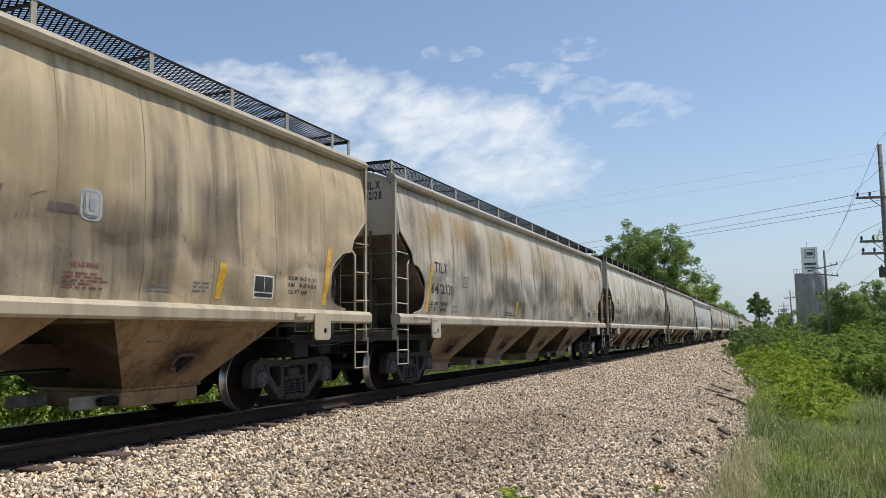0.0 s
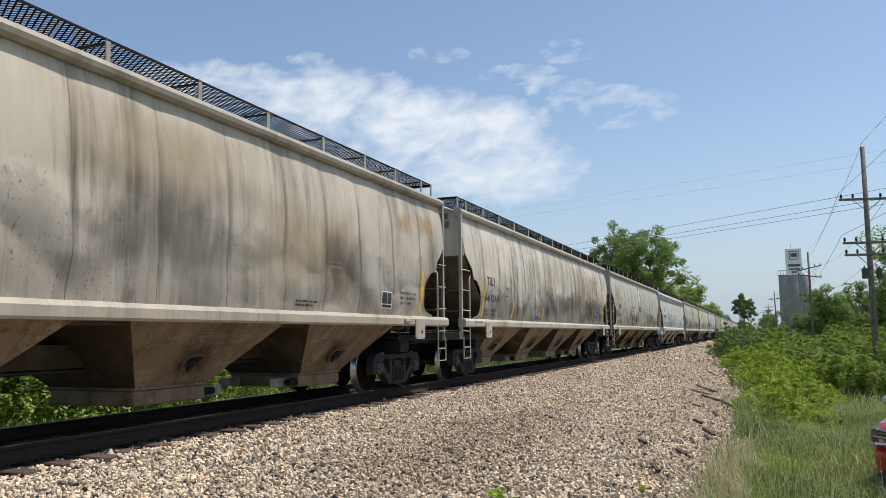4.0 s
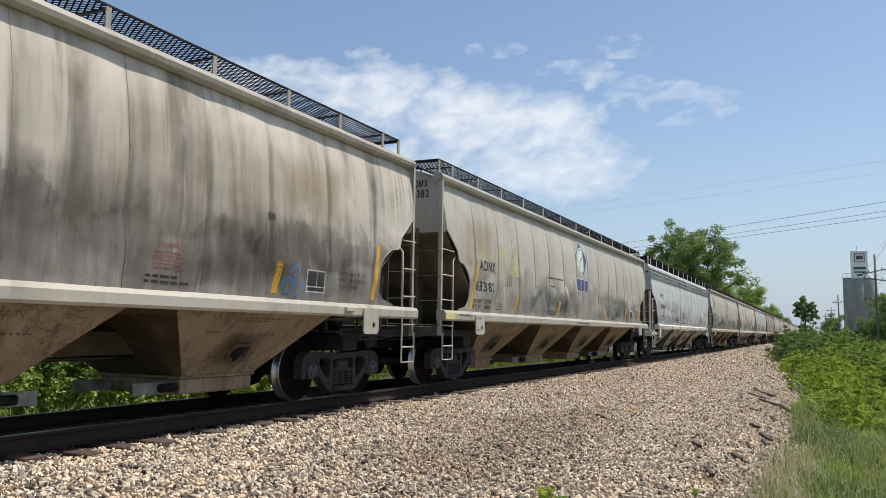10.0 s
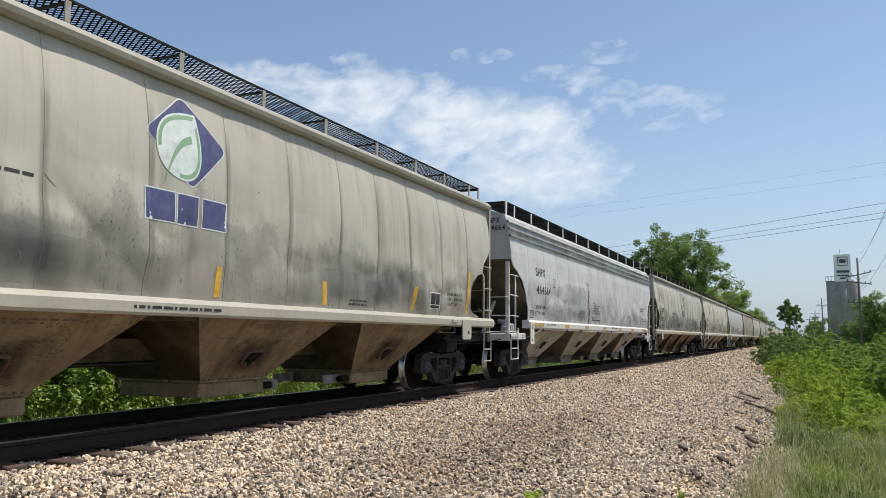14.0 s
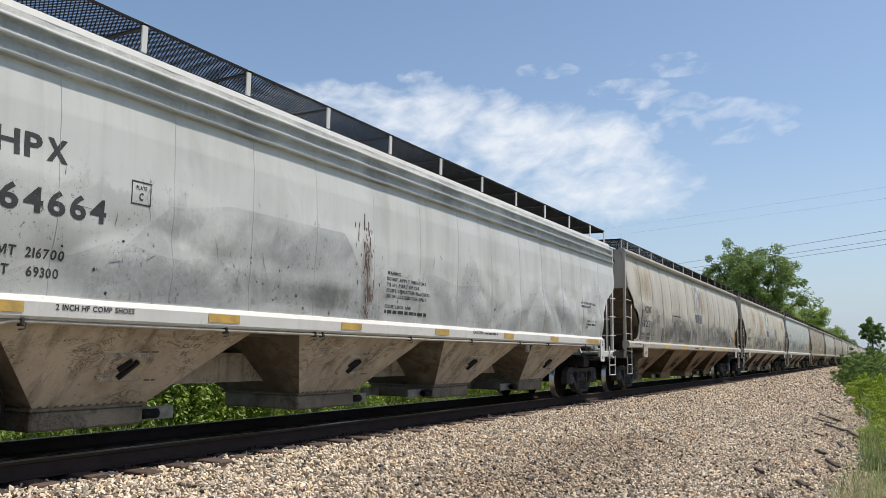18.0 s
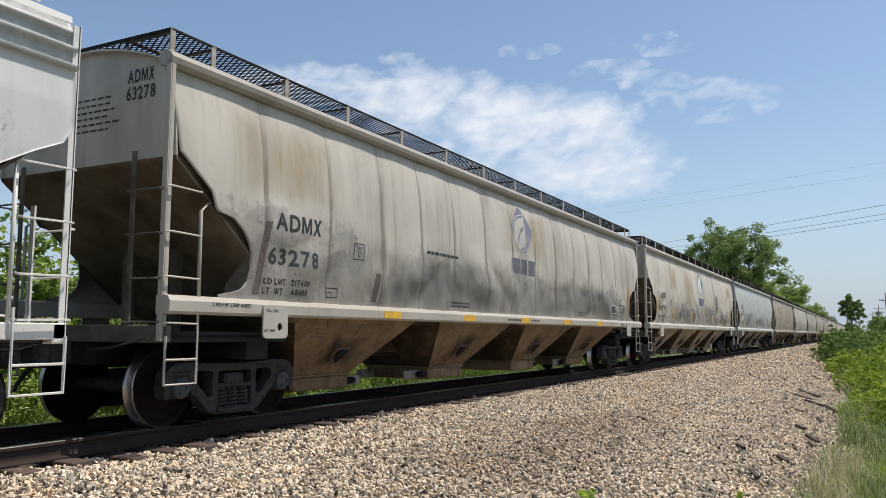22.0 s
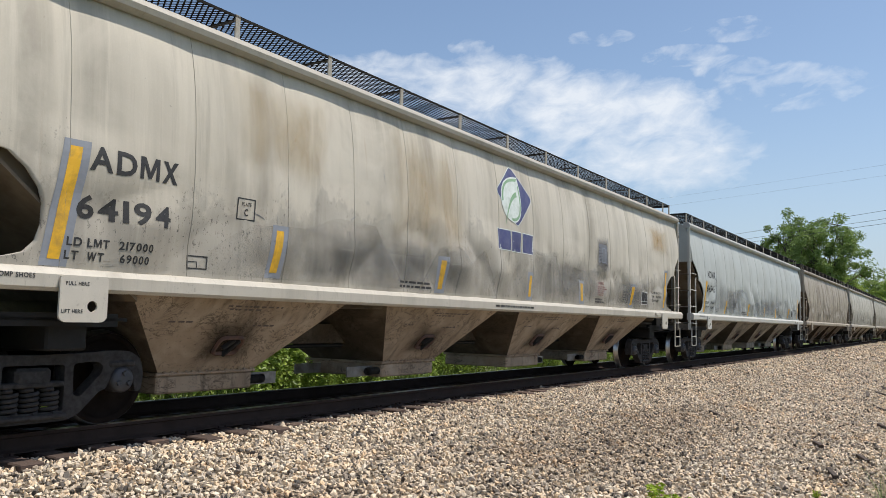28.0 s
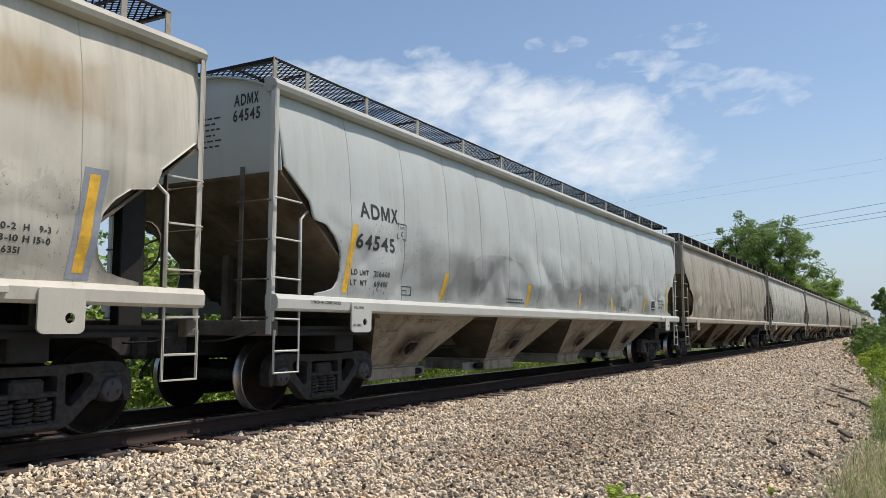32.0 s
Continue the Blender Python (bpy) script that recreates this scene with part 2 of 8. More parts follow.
def leaf_material(name, dark, light, yellow, patch=0.5):
    """Leaves that let light through; shoots of brighter and duller green stand in clumps."""
    k = Nodes(name)
    isl = k.n("ShaderNodeNewGeometry").outputs["Random Per Island"]
    obr = k.n("ShaderNodeObjectInfo").outputs["Random"]
    tuft = k.noise(k.n("ShaderNodeNewGeometry").outputs["Position"], 1.5, 3.0, 0.6, 0.4)
    tone = k.math("ADD", k.math("MULTIPLY", isl, 1.0 - patch), k.math("MULTIPLY", k.span(tuft, 0.34, 0.66), patch))
    col = k.ramp(tone, (0.05, dark), (0.5, light), (0.95, yellow))
    col = k.mix(k.math("MULTIPLY", obr, 0.3), col, k.mix(0.5, dark, light))
    k.t.nodes.remove(k.b)
    d = k.n("ShaderNodeBsdfDiffuse", col)
    t = k.n("ShaderNodeBsdfTranslucent", k.mix(0.4, col, yellow))
    g = k.n("ShaderNodeBsdfGlossy", (1, 1, 1), 0.5)
    m1 = k.n("ShaderNodeMixShader", 0.36, d.outputs[0], t.outputs[0])
    m2 = k.n("ShaderNodeMixShader", 0.025, m1.outputs[0], g.outputs[0])
    k.t.links.new(m2.outputs[0], k.out.inputs[0])
    return k.m


def stone_material(name, islands):
    k = Nodes(name)
    rnd = k.n("ShaderNodeNewGeometry").outputs["Random Per Island"] if islands else k.n("ShaderNodeObjectInfo").outputs["Random"]
    pos = k.n("ShaderNodeNewGeometry").outputs["Position"]
    col = k.ramp(rnd, (0.0, (0.05, 0.045, 0.042)), (0.09, (0.17, 0.15, 0.13)), (0.20, (0.41, 0.345, 0.27)), (0.46, (0.655, 0.555, 0.42)),
                 (0.64, (0.74, 0.56, 0.37)), (0.80, (0.78, 0.695, 0.555)), (0.93, (0.57, 0.49, 0.395)), (1.0, (0.30, 0.265, 0.23)))
    patch = k.noise(pos, 0.55, 4.0, 0.6, 0.6)
    col = k.mix(k.math("MULTIPLY", k.span(patch, 0.56, 0.76), 0.32), col, k.mix(1.0, col, (0.5, 0.46, 0.42), "MULTIPLY"))
    where = k.n("ShaderNodeSeparateXYZ", pos)
    bx = k.math("DIVIDE", k.math("SUBTRACT", where.outputs[0], k.math("ADD", 4.5, k.math("MULTIPLY", where.outputs[1], -0.035))), 1.5)
    by = k.math("DIVIDE", k.math("SUBTRACT", where.outputs[1], 10.5), 6.5)
    oil = k.math("SUBTRACT", 1.0, k.math("ADD", k.math("MULTIPLY", bx, bx), k.math("MULTIPLY", by, by)))
    oil = k.span(k.math("ADD", oil, k.math("MULTIPLY", k.math("SUBTRACT", patch, 0.5), 2.2)), 0.0, 0.9)
    col = k.mix(k.math("MULTIPLY", oil, 0.45), col, k.mix(1.0, col, (0.42, 0.37, 0.33), "MULTIPLY"))
    warm = k.noise(pos, 0.9, 3.0, 0.6, 0.4)
    col = k.mix(k.math("MULTIPLY", k.span(warm, 0.54, 0.72), 0.6), col, k.mix(1.0, col, (1.0, 0.80, 0.60), "MULTIPLY"))
    grain = k.noise(pos, 70.0, 4.0, 0.65)
    col = k.mix(k.math("MULTIPLY", k.math("SUBTRACT", grain, 0.42), 0.35), col, (0.72, 0.65, 0.54))
    k.bump(grain, 0.25, 0.01)
    return k.done(col, 0.86, 0.0, 0.25)


PAINT = car_paint("weathered_paint")
SILL_PAINT = car_paint("sill_paint", 0.85, (0.075, 0.066, 0.055), 0.25)


def chute_paint():
    """Dusty, scratched coating of the chutes; the object's colour is its dust, darkened with shade on the end slopes,
    its alpha how greasy it is.
    """
    k = Nodes("hopper_paint")
    info = k.n("ShaderNodeObjectInfo")
    vec = k.coords()
    shift = k.n("ShaderNodeCombineXYZ", k.math("MULTIPLY", info.outputs["Random"], 23.0), k.math("MULTIPLY", info.outputs["Random"], 61.0), 0.0).outputs[0]
    v = k.stretch(vec, 1, 1, 1, shift)
    cloud = k.noise(v, 1.6, 6.0, 0.62, 0.8)
    run = k.noise(k.stretch(vec, 0.5, 1.0, 0.12, shift), 5.0, 6.0, 0.62, 0.3)
    fine = k.noise(v, 55.0, 3.0, 0.65)
    base = k.mix(k.span(cloud, 0.34, 0.66), k.mix(0.5, info.outputs["Color"], (0.34, 0.26, 0.17), "MULTIPLY"), info.outputs["Color"])
    base = k.mix(k.math("MULTIPLY", k.span(cloud, 0.50, 0.74), 0.45), base, k.mix(0.35, info.outputs["Color"], (0.55, 0.44, 0.30)))
    base = k.mix(k.math("MULTIPLY", k.span(run, 0.52, 0.70), 0.55), base, (0.045, 0.03, 0.02))
    # scratches: thin bands where a twisted noise crosses its middle, kept to patches
    worm = k.math("ABSOLUTE", k.math("SUBTRACT", k.noise(k.stretch(vec, 1, 1, 1.7, shift), 3.2, 7.0, 0.7, 1.6), 0.5))
    where = k.span(k.noise(v, 2.1, 2.0, 0.5), 0.46, 0.56)
    base = k.mix(k.math("MULTIPLY", k.math("MULTIPLY", k.span(worm, 0.022, 0.008), where), 0.75), base, (0.03, 0.022, 0.016))
    spots = k.noise(v, 26.0, 5.0, 0.7)
    base = k.mix(k.math("MULTIPLY", k.span(spots, 0.62, 0.655), 0.6), base, (0.04, 0.028, 0.02))
    base = k.mix(k.math("MULTIPLY", k.math("SUBTRACT", fine, 0.42), 0.3), base, (0.5, 0.42, 0.32))
    k.bump(k.math("ADD", cloud, k.math("MULTIPLY", fine, 0.08)), 0.25, 0.05)
    return k.done(base, 0.72, 0.0, 0.25)


HOPPER_PAINT = chute_paint()
STEEL_DARK = plain("grimy_cast_steel", (0.052, 0.049, 0.048), 0.8, 0.0, 0.45, 14.0, 0.3, (0.022, 0.02, 0.019), 0.15)
STEEL_BLACK = plain("black_underframe", (0.012, 0.011, 0.010), 0.8, 0.0, 0.4, 8.0, 0.2)
WHEEL = plain("rolled_wheel_steel", (0.020, 0.0155, 0.0135), 1.0, 0.0, 0.5, 7.0, 0.1, (0.012, 0.0095, 0.008), 0.0)
TREAD = plain("polished_tread", (0.46, 0.455, 0.45), 0.30, 1.0, 0.15, 20.0, 0.02)
CAP = plain("bearing_cap_blue", (0.05, 0.055, 0.068), 0.55, 0.2, 0.5, 12.0, 0.1, (0.05, 0.045, 0.04))
GALV = plain("galvanised_steel", (0.42, 0.42, 0.41), 0.55, 0.35, 0.3, 10.0, 0.05, (0.25, 0.23, 0.2))
RACK = plain("gate_rack_paint", (0.30, 0.285, 0.26), 0.7, 0.0, 0.45, 6.0, 0.1, (0.12, 0.10, 0.085))
POST = plain("walkway_post", (0.36, 0.345, 0.31), 0.6, 0.0, 0.4, 6.0, 0.05, (0.24, 0.19, 0.13))
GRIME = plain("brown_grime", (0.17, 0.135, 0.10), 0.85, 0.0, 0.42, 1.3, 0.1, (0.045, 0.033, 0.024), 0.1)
DULL_ORANGE = plain("dull_orange_reflector", (0.40, 0.20, 0.045), 0.6, 0.0, 0.35, 8.0, 0.0, (0.24, 0.14, 0.06))
END_DIRT = plain("end_sill_dirt", (0.135, 0.122, 0.105), 0.8, 0.0, 0.42, 3.0, 0.1, (0.05, 0.043, 0.036), 0.15)
GRATE = plain("walkway_grating", (0.026, 0.025, 0.024), 0.9, 0.0, 0.3, 8.0, 0.0, None, 0.1)
BLACK_INK = plain("black_lettering", (0.018, 0.018, 0.02), 0.6, 0.0, 0.3, 30.0, 0.0, (0.045, 0.044, 0.042))
WHITE_INK = plain("white_lettering", (0.7, 0.7, 0.68), 0.6, 0.0, 0.2, 30.0, 0.0)
YELLOW = plain("yellow_reflector", (0.76, 0.42, 0.025), 0.45, 0.0, 0.35, 8.0, 0.0, (0.34, 0.2, 0.05))
OLD_YELLOW = plain("dirty_yellow_reflector", (0.52, 0.33, 0.07), 0.6, 0.0, 0.4, 6.0, 0.0, (0.27, 0.19, 0.08))
PATCH_GREY = plain("fresh_grey_patch", (0.25, 0.27, 0.31), 0.5, 0.0, 0.15, 6.0, 0.0)
FADED_BLUE = plain("faded_emblem", (0.13, 0.13, 0.20), 0.6, 0.0, 0.5, 5.0, 0.0, (0.26, 0.25, 0.27))
FADED_PALE = plain("faded_leaf", (0.42, 0.41, 0.37), 0.6, 0.0, 0.5, 5.0, 0.0, (0.34, 0.33, 0.30))
FADED_INK = plain("faded_block", (0.075, 0.072, 0.095), 0.6, 0.0, 0.5, 6.0, 0.0, (0.14, 0.135, 0.14))
BLUE_INK = plain("blue_emblem", (0.05, 0.055, 0.16), 0.5, 0.0, 0.3, 9.0, 0.0, (0.12, 0.12, 0.2))
PALE_INK = plain("pale_emblem", (0.66, 0.72, 0.70), 0.5, 0.0, 0.3, 9.0, 0.0, (0.4, 0.48, 0.42))
LEAF_INK = plain("green_emblem", (0.2, 0.36, 0.2), 0.5, 0.0, 0.3, 9.0, 0.0, (0.3, 0.4, 0.3))
SPRAY_YELLOW = plain("yellow_overspray", (0.62, 0.58, 0.16), 0.6, 0.0, 0.35, 5.0, 0.0, (0.5, 0.47, 0.28))
SPRAY_BLUE = plain("blue_spray", (0.06, 0.2, 0.42), 0.6, 0.0, 0.3, 5.0, 0.0)
RED_INK = plain("maroon_lettering", (0.17, 0.05, 0.05), 0.7, 0.0, 0.3, 30.0, 0.0, (0.24, 0.12, 0.11))
RUST_SCAB = plain("rust_scab", (0.12, 0.065, 0.048), 0.8, 0.0, 0.4, 12.0, 0.0, (0.06, 0.04, 0.035))
PATCH_DARK = plain("dark_primer", (0.12, 0.095, 0.085), 0.7, 0.0, 0.3, 8.0, 0.0)
RAIL = plain("rusted_rail", (0.042, 0.030, 0.026), 0.88, 0.0, 0.4, 5.0, 0.15, (0.028, 0.021, 0.018), 0.12)
RAIL_TOP = plain("rail_running_face", (0.42, 0.41, 0.4), 0.28, 1.0, 0.2, 4.0, 0.0)
TIE = plain("creosoted_timber", (0.088, 0.058, 0.046), 0.9, 0.0, 0.5, 12.0, 0.5, (0.045, 0.034, 0.028), None, 0.3)
TIMBER = plain("dark_timber", (0.075, 0.055, 0.043), 0.9, 0.0, 0.5, 9.0, 0.4, (0.035, 0.027, 0.022), None, 0.2)
POLE_WOOD = plain("weathered_pole", (0.21, 0.19, 0.17), 0.9, 0.0, 0.45, 6.0, 0.4, (0.06, 0.052, 0.047))
WIRE = plain("power_wire", (0.03, 0.03, 0.032), 0.6, 0.0, 0.1, 5.0, 0.0)
BARK = plain("tree_bark", (0.10, 0.082, 0.065), 0.95, 0.0, 0.5, 5.0, 0.6, (0.05, 0.042, 0.035))
CONCRETE = plain("silo_concrete", (0.30, 0.29, 0.285), 0.9, 0.0, 0.35, 0.25, 0.1, (0.22, 0.205, 0.2))
SIGN_WHITE = plain("white_sign", (0.86, 0.87, 0.9), 0.6, 0.0, 0.05, 0.6, 0.0)
SIGN_DARK = plain("dark_sign_mark", (0.09, 0.09, 0.13), 0.6, 0.0, 0.1, 1.0, 0.0)
SIGN_RED = plain("red_sign_mark", (0.3, 0.07, 0.07), 0.6, 0.0, 0.1, 1.0, 0.0)
CAR_RED = plain("red_car_paint", (0.42, 0.012, 0.022), 0.22, 0.0, 0.05, 2.0, 0.0, (0.38, 0.01, 0.02))
CAR_RED.node_tree.nodes["Principled BSDF"].inputs["Coat Weight"].default_value = 0.4
CAR_RED.node_tree.nodes["Principled BSDF"].inputs["Coat Roughness"].default_value = 0.2
TOUCH_UP = plain("blue_grey_touch_up", (0.15, 0.155, 0.175), 0.55, 0.0, 0.3, 4.0, 0.0, (0.11, 0.112, 0.125))
TRIM_BLACK = plain("black_trim", (0.015, 0.015, 0.016), 0.5, 0.0, 0.2, 8.0, 0.0)
CHROME = plain("chrome_trim", (0.72, 0.72, 0.73), 0.12, 1.0, 0.05, 8.0, 0.0)
SILVER = plain("silver_plastic", (0.46, 0.47, 0.48), 0.35, 0.6, 0.05, 8.0, 0.0)
LAMP_GLASS = plain("headlamp_lens", (0.06, 0.065, 0.07), 0.06, 0.0, 0.2, 30.0, 0.0, (0.03, 0.03, 0.035), 0.8)
DARK_GLASS = plain("tinted_glass", (0.02, 0.025, 0.03), 0.04, 0.0, 0.05, 3.0, 0.0, None, 0.8)
STONE = stone_material("ballast_stone", True)
STONE_ONE = stone_material("ballast_single_stone", False)
LEAVES = leaf_material("leaves", (0.07, 0.13, 0.025), (0.225, 0.33, 0.058), (0.41, 0.50, 0.095))
LEAVES_LIGHT = leaf_material("young_leaves", (0.085, 0.15, 0.016), (0.28, 0.41, 0.04), (0.50, 0.58, 0.075))
# paler leaves for the farther trees: distance haze put into their colour
LEAVES_PALE = leaf_material("haze_tinted_leaves", (0.085, 0.15, 0.04), (0.18, 0.27, 0.075), (0.30, 0.40, 0.12))
LEAVES_DARK = leaf_material("dark_leaves", (0.06, 0.115, 0.03), (0.14, 0.23, 0.055), (0.24, 0.34, 0.085))


def grass_material():
    """Blades of mixed greens, in patches of fresh, dull and dry growth."""
    k = Nodes("grass_blades")
    geo = k.n("ShaderNodeNewGeometry")
    isl, pos = geo.outputs["Random Per Island"], geo.outputs["Position"]
    col = k.ramp(isl, (0.0, (0.042, 0.068, 0.02)), (0.45, (0.15, 0.21, 0.068)), (0.84, (0.31, 0.375, 0.155)), (1.0, (0.66, 0.63, 0.47)))
    p1 = k.noise(pos, 0.75, 4.0, 0.6, 0.5)
    p2 = k.noise(k.stretch(pos, 1, 1, 1, (7.0, 3.0, 0.0)), 0.6, 4.0, 0.6, 0.5)
    col = k.mix(k.math("MULTIPLY", k.span(p1, 0.50, 0.64), 0.55), col, (0.33, 0.44, 0.06))
    col = k.mix(k.math("MULTIPLY", k.span(p2, 0.62, 0.74), 0.45), col, (0.36, 0.28, 0.15))
    col = k.mix(k.math("MULTIPLY", k.span(p2, 0.46, 0.36), 0.5), col, (0.15, 0.23, 0.11))
    k.t.nodes.remove(k.b)
    m = k.n("ShaderNodeMixShader", 0.35, k.n("ShaderNodeBsdfDiffuse", col).outputs[0], k.n("ShaderNodeBsdfTranslucent", col).outputs[0])
    k.t.links.new(m.outputs[0], k.out.inputs[0])
    return k.m


GRASS = grass_material()
STRAW = leaf_material("dry_stalks", (0.30, 0.25, 0.14), (0.46, 0.39, 0.24), (0.62, 0.56, 0.40))


def stain_material(name, color, amount=0.8, streak=2.0):
    """A stain with a ragged, fading edge, for a thin patch of its size."""
    k = Nodes(name)
    gen = k.n("ShaderNodeTexCoord").outputs["Generated"]
    vec = k.coords()
    sep = k.n("ShaderNodeSeparateXYZ", gen)
    r = k.n("ShaderNodeObjectInfo").outputs["Random"]
    shift = k.n("ShaderNodeCombineXYZ", k.math("MULTIPLY", r, 31.0), k.math("MULTIPLY", r, 57.0), 0.0).outputs[0]
    u = k.math("ABSOLUTE", k.math("SUBTRACT", k.math("MULTIPLY", sep.outputs[1], 2.0), 1.0))
    v = k.math("ABSOLUTE", k.math("SUBTRACT", k.math("MULTIPLY", sep.outputs[2], 2.0), 1.0))
    d = k.math("MAXIMUM", u, v)
    n = k.noise(k.stretch(vec, 1, streak, 0.4, shift), 1.5, 8.0, 0.62, 0.7)
    a = k.math("MULTIPLY", k.span(k.math("ADD", d, k.math("MULTIPLY", k.math("SUBTRACT", n, 0.5), 2.2)), 1.05, -0.15), amount, True)
    a = k.math("MULTIPLY", a, k.span(d, 1.0, 0.55))
    k.done(color, 0.75, 0.0, 0.2)
    clear = k.n("ShaderNodeBsdfTransparent")
    m = k.n("ShaderNodeMixShader", a, clear.outputs[0], k.b.outputs[0])
    k.t.links.new(m.outputs[0], k.out.inputs[0])
    return k.m


STAIN_YELLOW = stain_material("thin_yellow_paint", (0.66, 0.64, 0.30), 0.6, 1.0)
STAIN_BLUEGREY = stain_material("touch_up_grey", (0.13, 0.135, 0.155), 1.0, 0.6)
STAIN_SEAM = stain_material("seam_grime", (0.12, 0.11, 0.095), 0.36, 0.6)
STAIN_TAUPE = stain_material("taupe_film", (0.28, 0.235, 0.18), 0.30, 1.4)
STAIN_RUST = stain_material("rust_stain", (0.46, 0.30, 0.12), 0.52)
STAIN_TAN = stain_material("dust_stain", (0.46, 0.37, 0.24), 0.55)
STAIN_DARK = stain_material("soot_stain", (0.085, 0.078, 0.072), 0.55, 2.2)
STAIN_GREY = stain_material("grey_film_stain", (0.16, 0.162, 0.16), 0.6, 1.0)
STAIN_SCAB = stain_material("thin_rust", (0.15, 0.105, 0.085), 0.5, 3.0)
STAIN_BROWN = stain_material("brown_grease_stain", (0.045, 0.032, 0.022), 0.85, 1.0)


def film_material(name, color, amount):
    """An even, speckled film that lets the paint through, for dirt and painted shade."""
    k = Nodes(name)
    vec = k.coords()
    a = k.noise(vec, 1.4, 5.0, 0.6, 0.6)
    b = k.noise(vec, 24.0, 4.0, 0.7)
    f = k.math("MULTIPLY", k.math("ADD", k.span(a, 0.3, 0.7), k.math("MULTIPLY", k.math("SUBTRACT", b, 0.5), 1.2)), amount, True)
    k.done(color, 0.75, 0.0, 0.2)
    m = k.n("ShaderNodeMixShader", f, k.n("ShaderNodeBsdfTransparent").outputs[0], k.b.outputs[0])
    k.t.links.new(m.outputs[0], k.out.inputs[0])
    return k.m


# besides dirt, these films paint the shade of dents and of rib grooves
FILM_GREY = film_material("grey_dirt_shade_film", (0.15, 0.152, 0.15), 0.20)
FILM_RIB = film_material("groove_dirt_shade_film", (0.17, 0.175, 0.18), 0.40)
FILM_BLUE = film_material("blue_grey_dent_shade_film", (0.27, 0.30, 0.32), 0.24)


def ground_material():
    k = Nodes("ground")
    pos = k.n("ShaderNodeNewGeometry").outputs["Position"]
    sep = k.n("ShaderNodeSeparateXYZ", pos)
    edge = k.math("ADD", sep.outputs[0], k.math("MULTIPLY", k.math("SUBTRACT", k.noise(pos, 0.6, 4.0), 0.5), 1.2))
    stones = k.n("ShaderNodeTexVoronoi", Vector=pos, Scale=15.0)
    gravel = k.ramp(k.n("ShaderNodeSeparateXYZ", stones.outputs["Color"]).outputs[0], (0.0, (0.15, 0.135, 0.125)), (0.4, (0.36, 0.315, 0.245)), (0.75, (0.47, 0.385, 0.27)), (1.0, (0.53, 0.47, 0.38)))
    gravel = k.mix(k.span(stones.outputs["Distance"], 0.035, 0.0), gravel, (0.05, 0.045, 0.04))
    patch = k.noise(pos, 0.55, 4.0, 0.6, 0.6)
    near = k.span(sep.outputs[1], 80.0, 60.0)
    # near ground is darkened so that gaps between loose stones read as shade
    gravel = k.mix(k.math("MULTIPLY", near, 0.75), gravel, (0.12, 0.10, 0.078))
    g = k.noise(pos, 3.0, 6.0, 0.65)
    soil = k.ramp(g, (0.3, (0.07, 0.10, 0.03)), (0.55, (0.14, 0.17, 0.055)), (0.75, (0.22, 0.21, 0.10)))
    far = k.math("MULTIPLY", k.span(sep.outputs[1], 45.0, 70.0), 1.9)
    right = k.span(k.math("ADD", edge, far), 7.35, 7.75)
    left = k.span(edge, -4.4, -4.9)
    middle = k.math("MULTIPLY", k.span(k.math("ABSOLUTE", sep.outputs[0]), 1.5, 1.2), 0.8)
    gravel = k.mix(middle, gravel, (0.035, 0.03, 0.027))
    col = k.mix(k.math("MAXIMUM", right, left), gravel, soil)
    k.bump(stones.outputs["Distance"], 0.7, 0.05)
    return k.done(col, 0.95, 0.0, 0.2)


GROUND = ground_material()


# ---------------------------------------------------------------- characters, shaped once while the scene is empty
CAR_NUMBERS = ("642128", "640681", "63382", "464664", "63278", "64194", "64545")
WEIGHTS = ((217100, 68900), (216300, 69200), (217800, 68200), (216700, 69300), (217600, 68400), (217000, 69000), (216600, 69400))
WORDS = ["TILX", "ADMX", "SHPX", "PLATE", "C", "2 INCH HF COMP SHOES", "PULL HERE", "LIFT HERE", "JACK HERE", "WARNING", "EXW 10-2  H   9-3", "EW   8-10 H 15-0", "CU FT 6351",
         "DO NOT APPLY VIBRATORS", "TO ANY PART OF CAR", "EXCEPT VIBRATOR BRACKETS", "USE ON LOADED CAR ONLY", "CLOSE LOCK AND"]
WORDS += ["7 OC D-5", "5 IC D-5", "2 5062", "2 5063", "W CLASS C WHLS", "E DRAFT GEAR", "CAUTION:", "CU FT", "AC", "LIFT", "HERE", "JACK", "676 HS DTM EXTERIOR PAINT", "05-2010", "EXW 10-5  H   9-5", "JOB 3192"]
WORDS += list(CAR_NUMBERS) + ["LD LMT  %d" % a for a, b in WEIGHTS] + ["LT  WT    %d" % b for a, b in WEIGHTS]


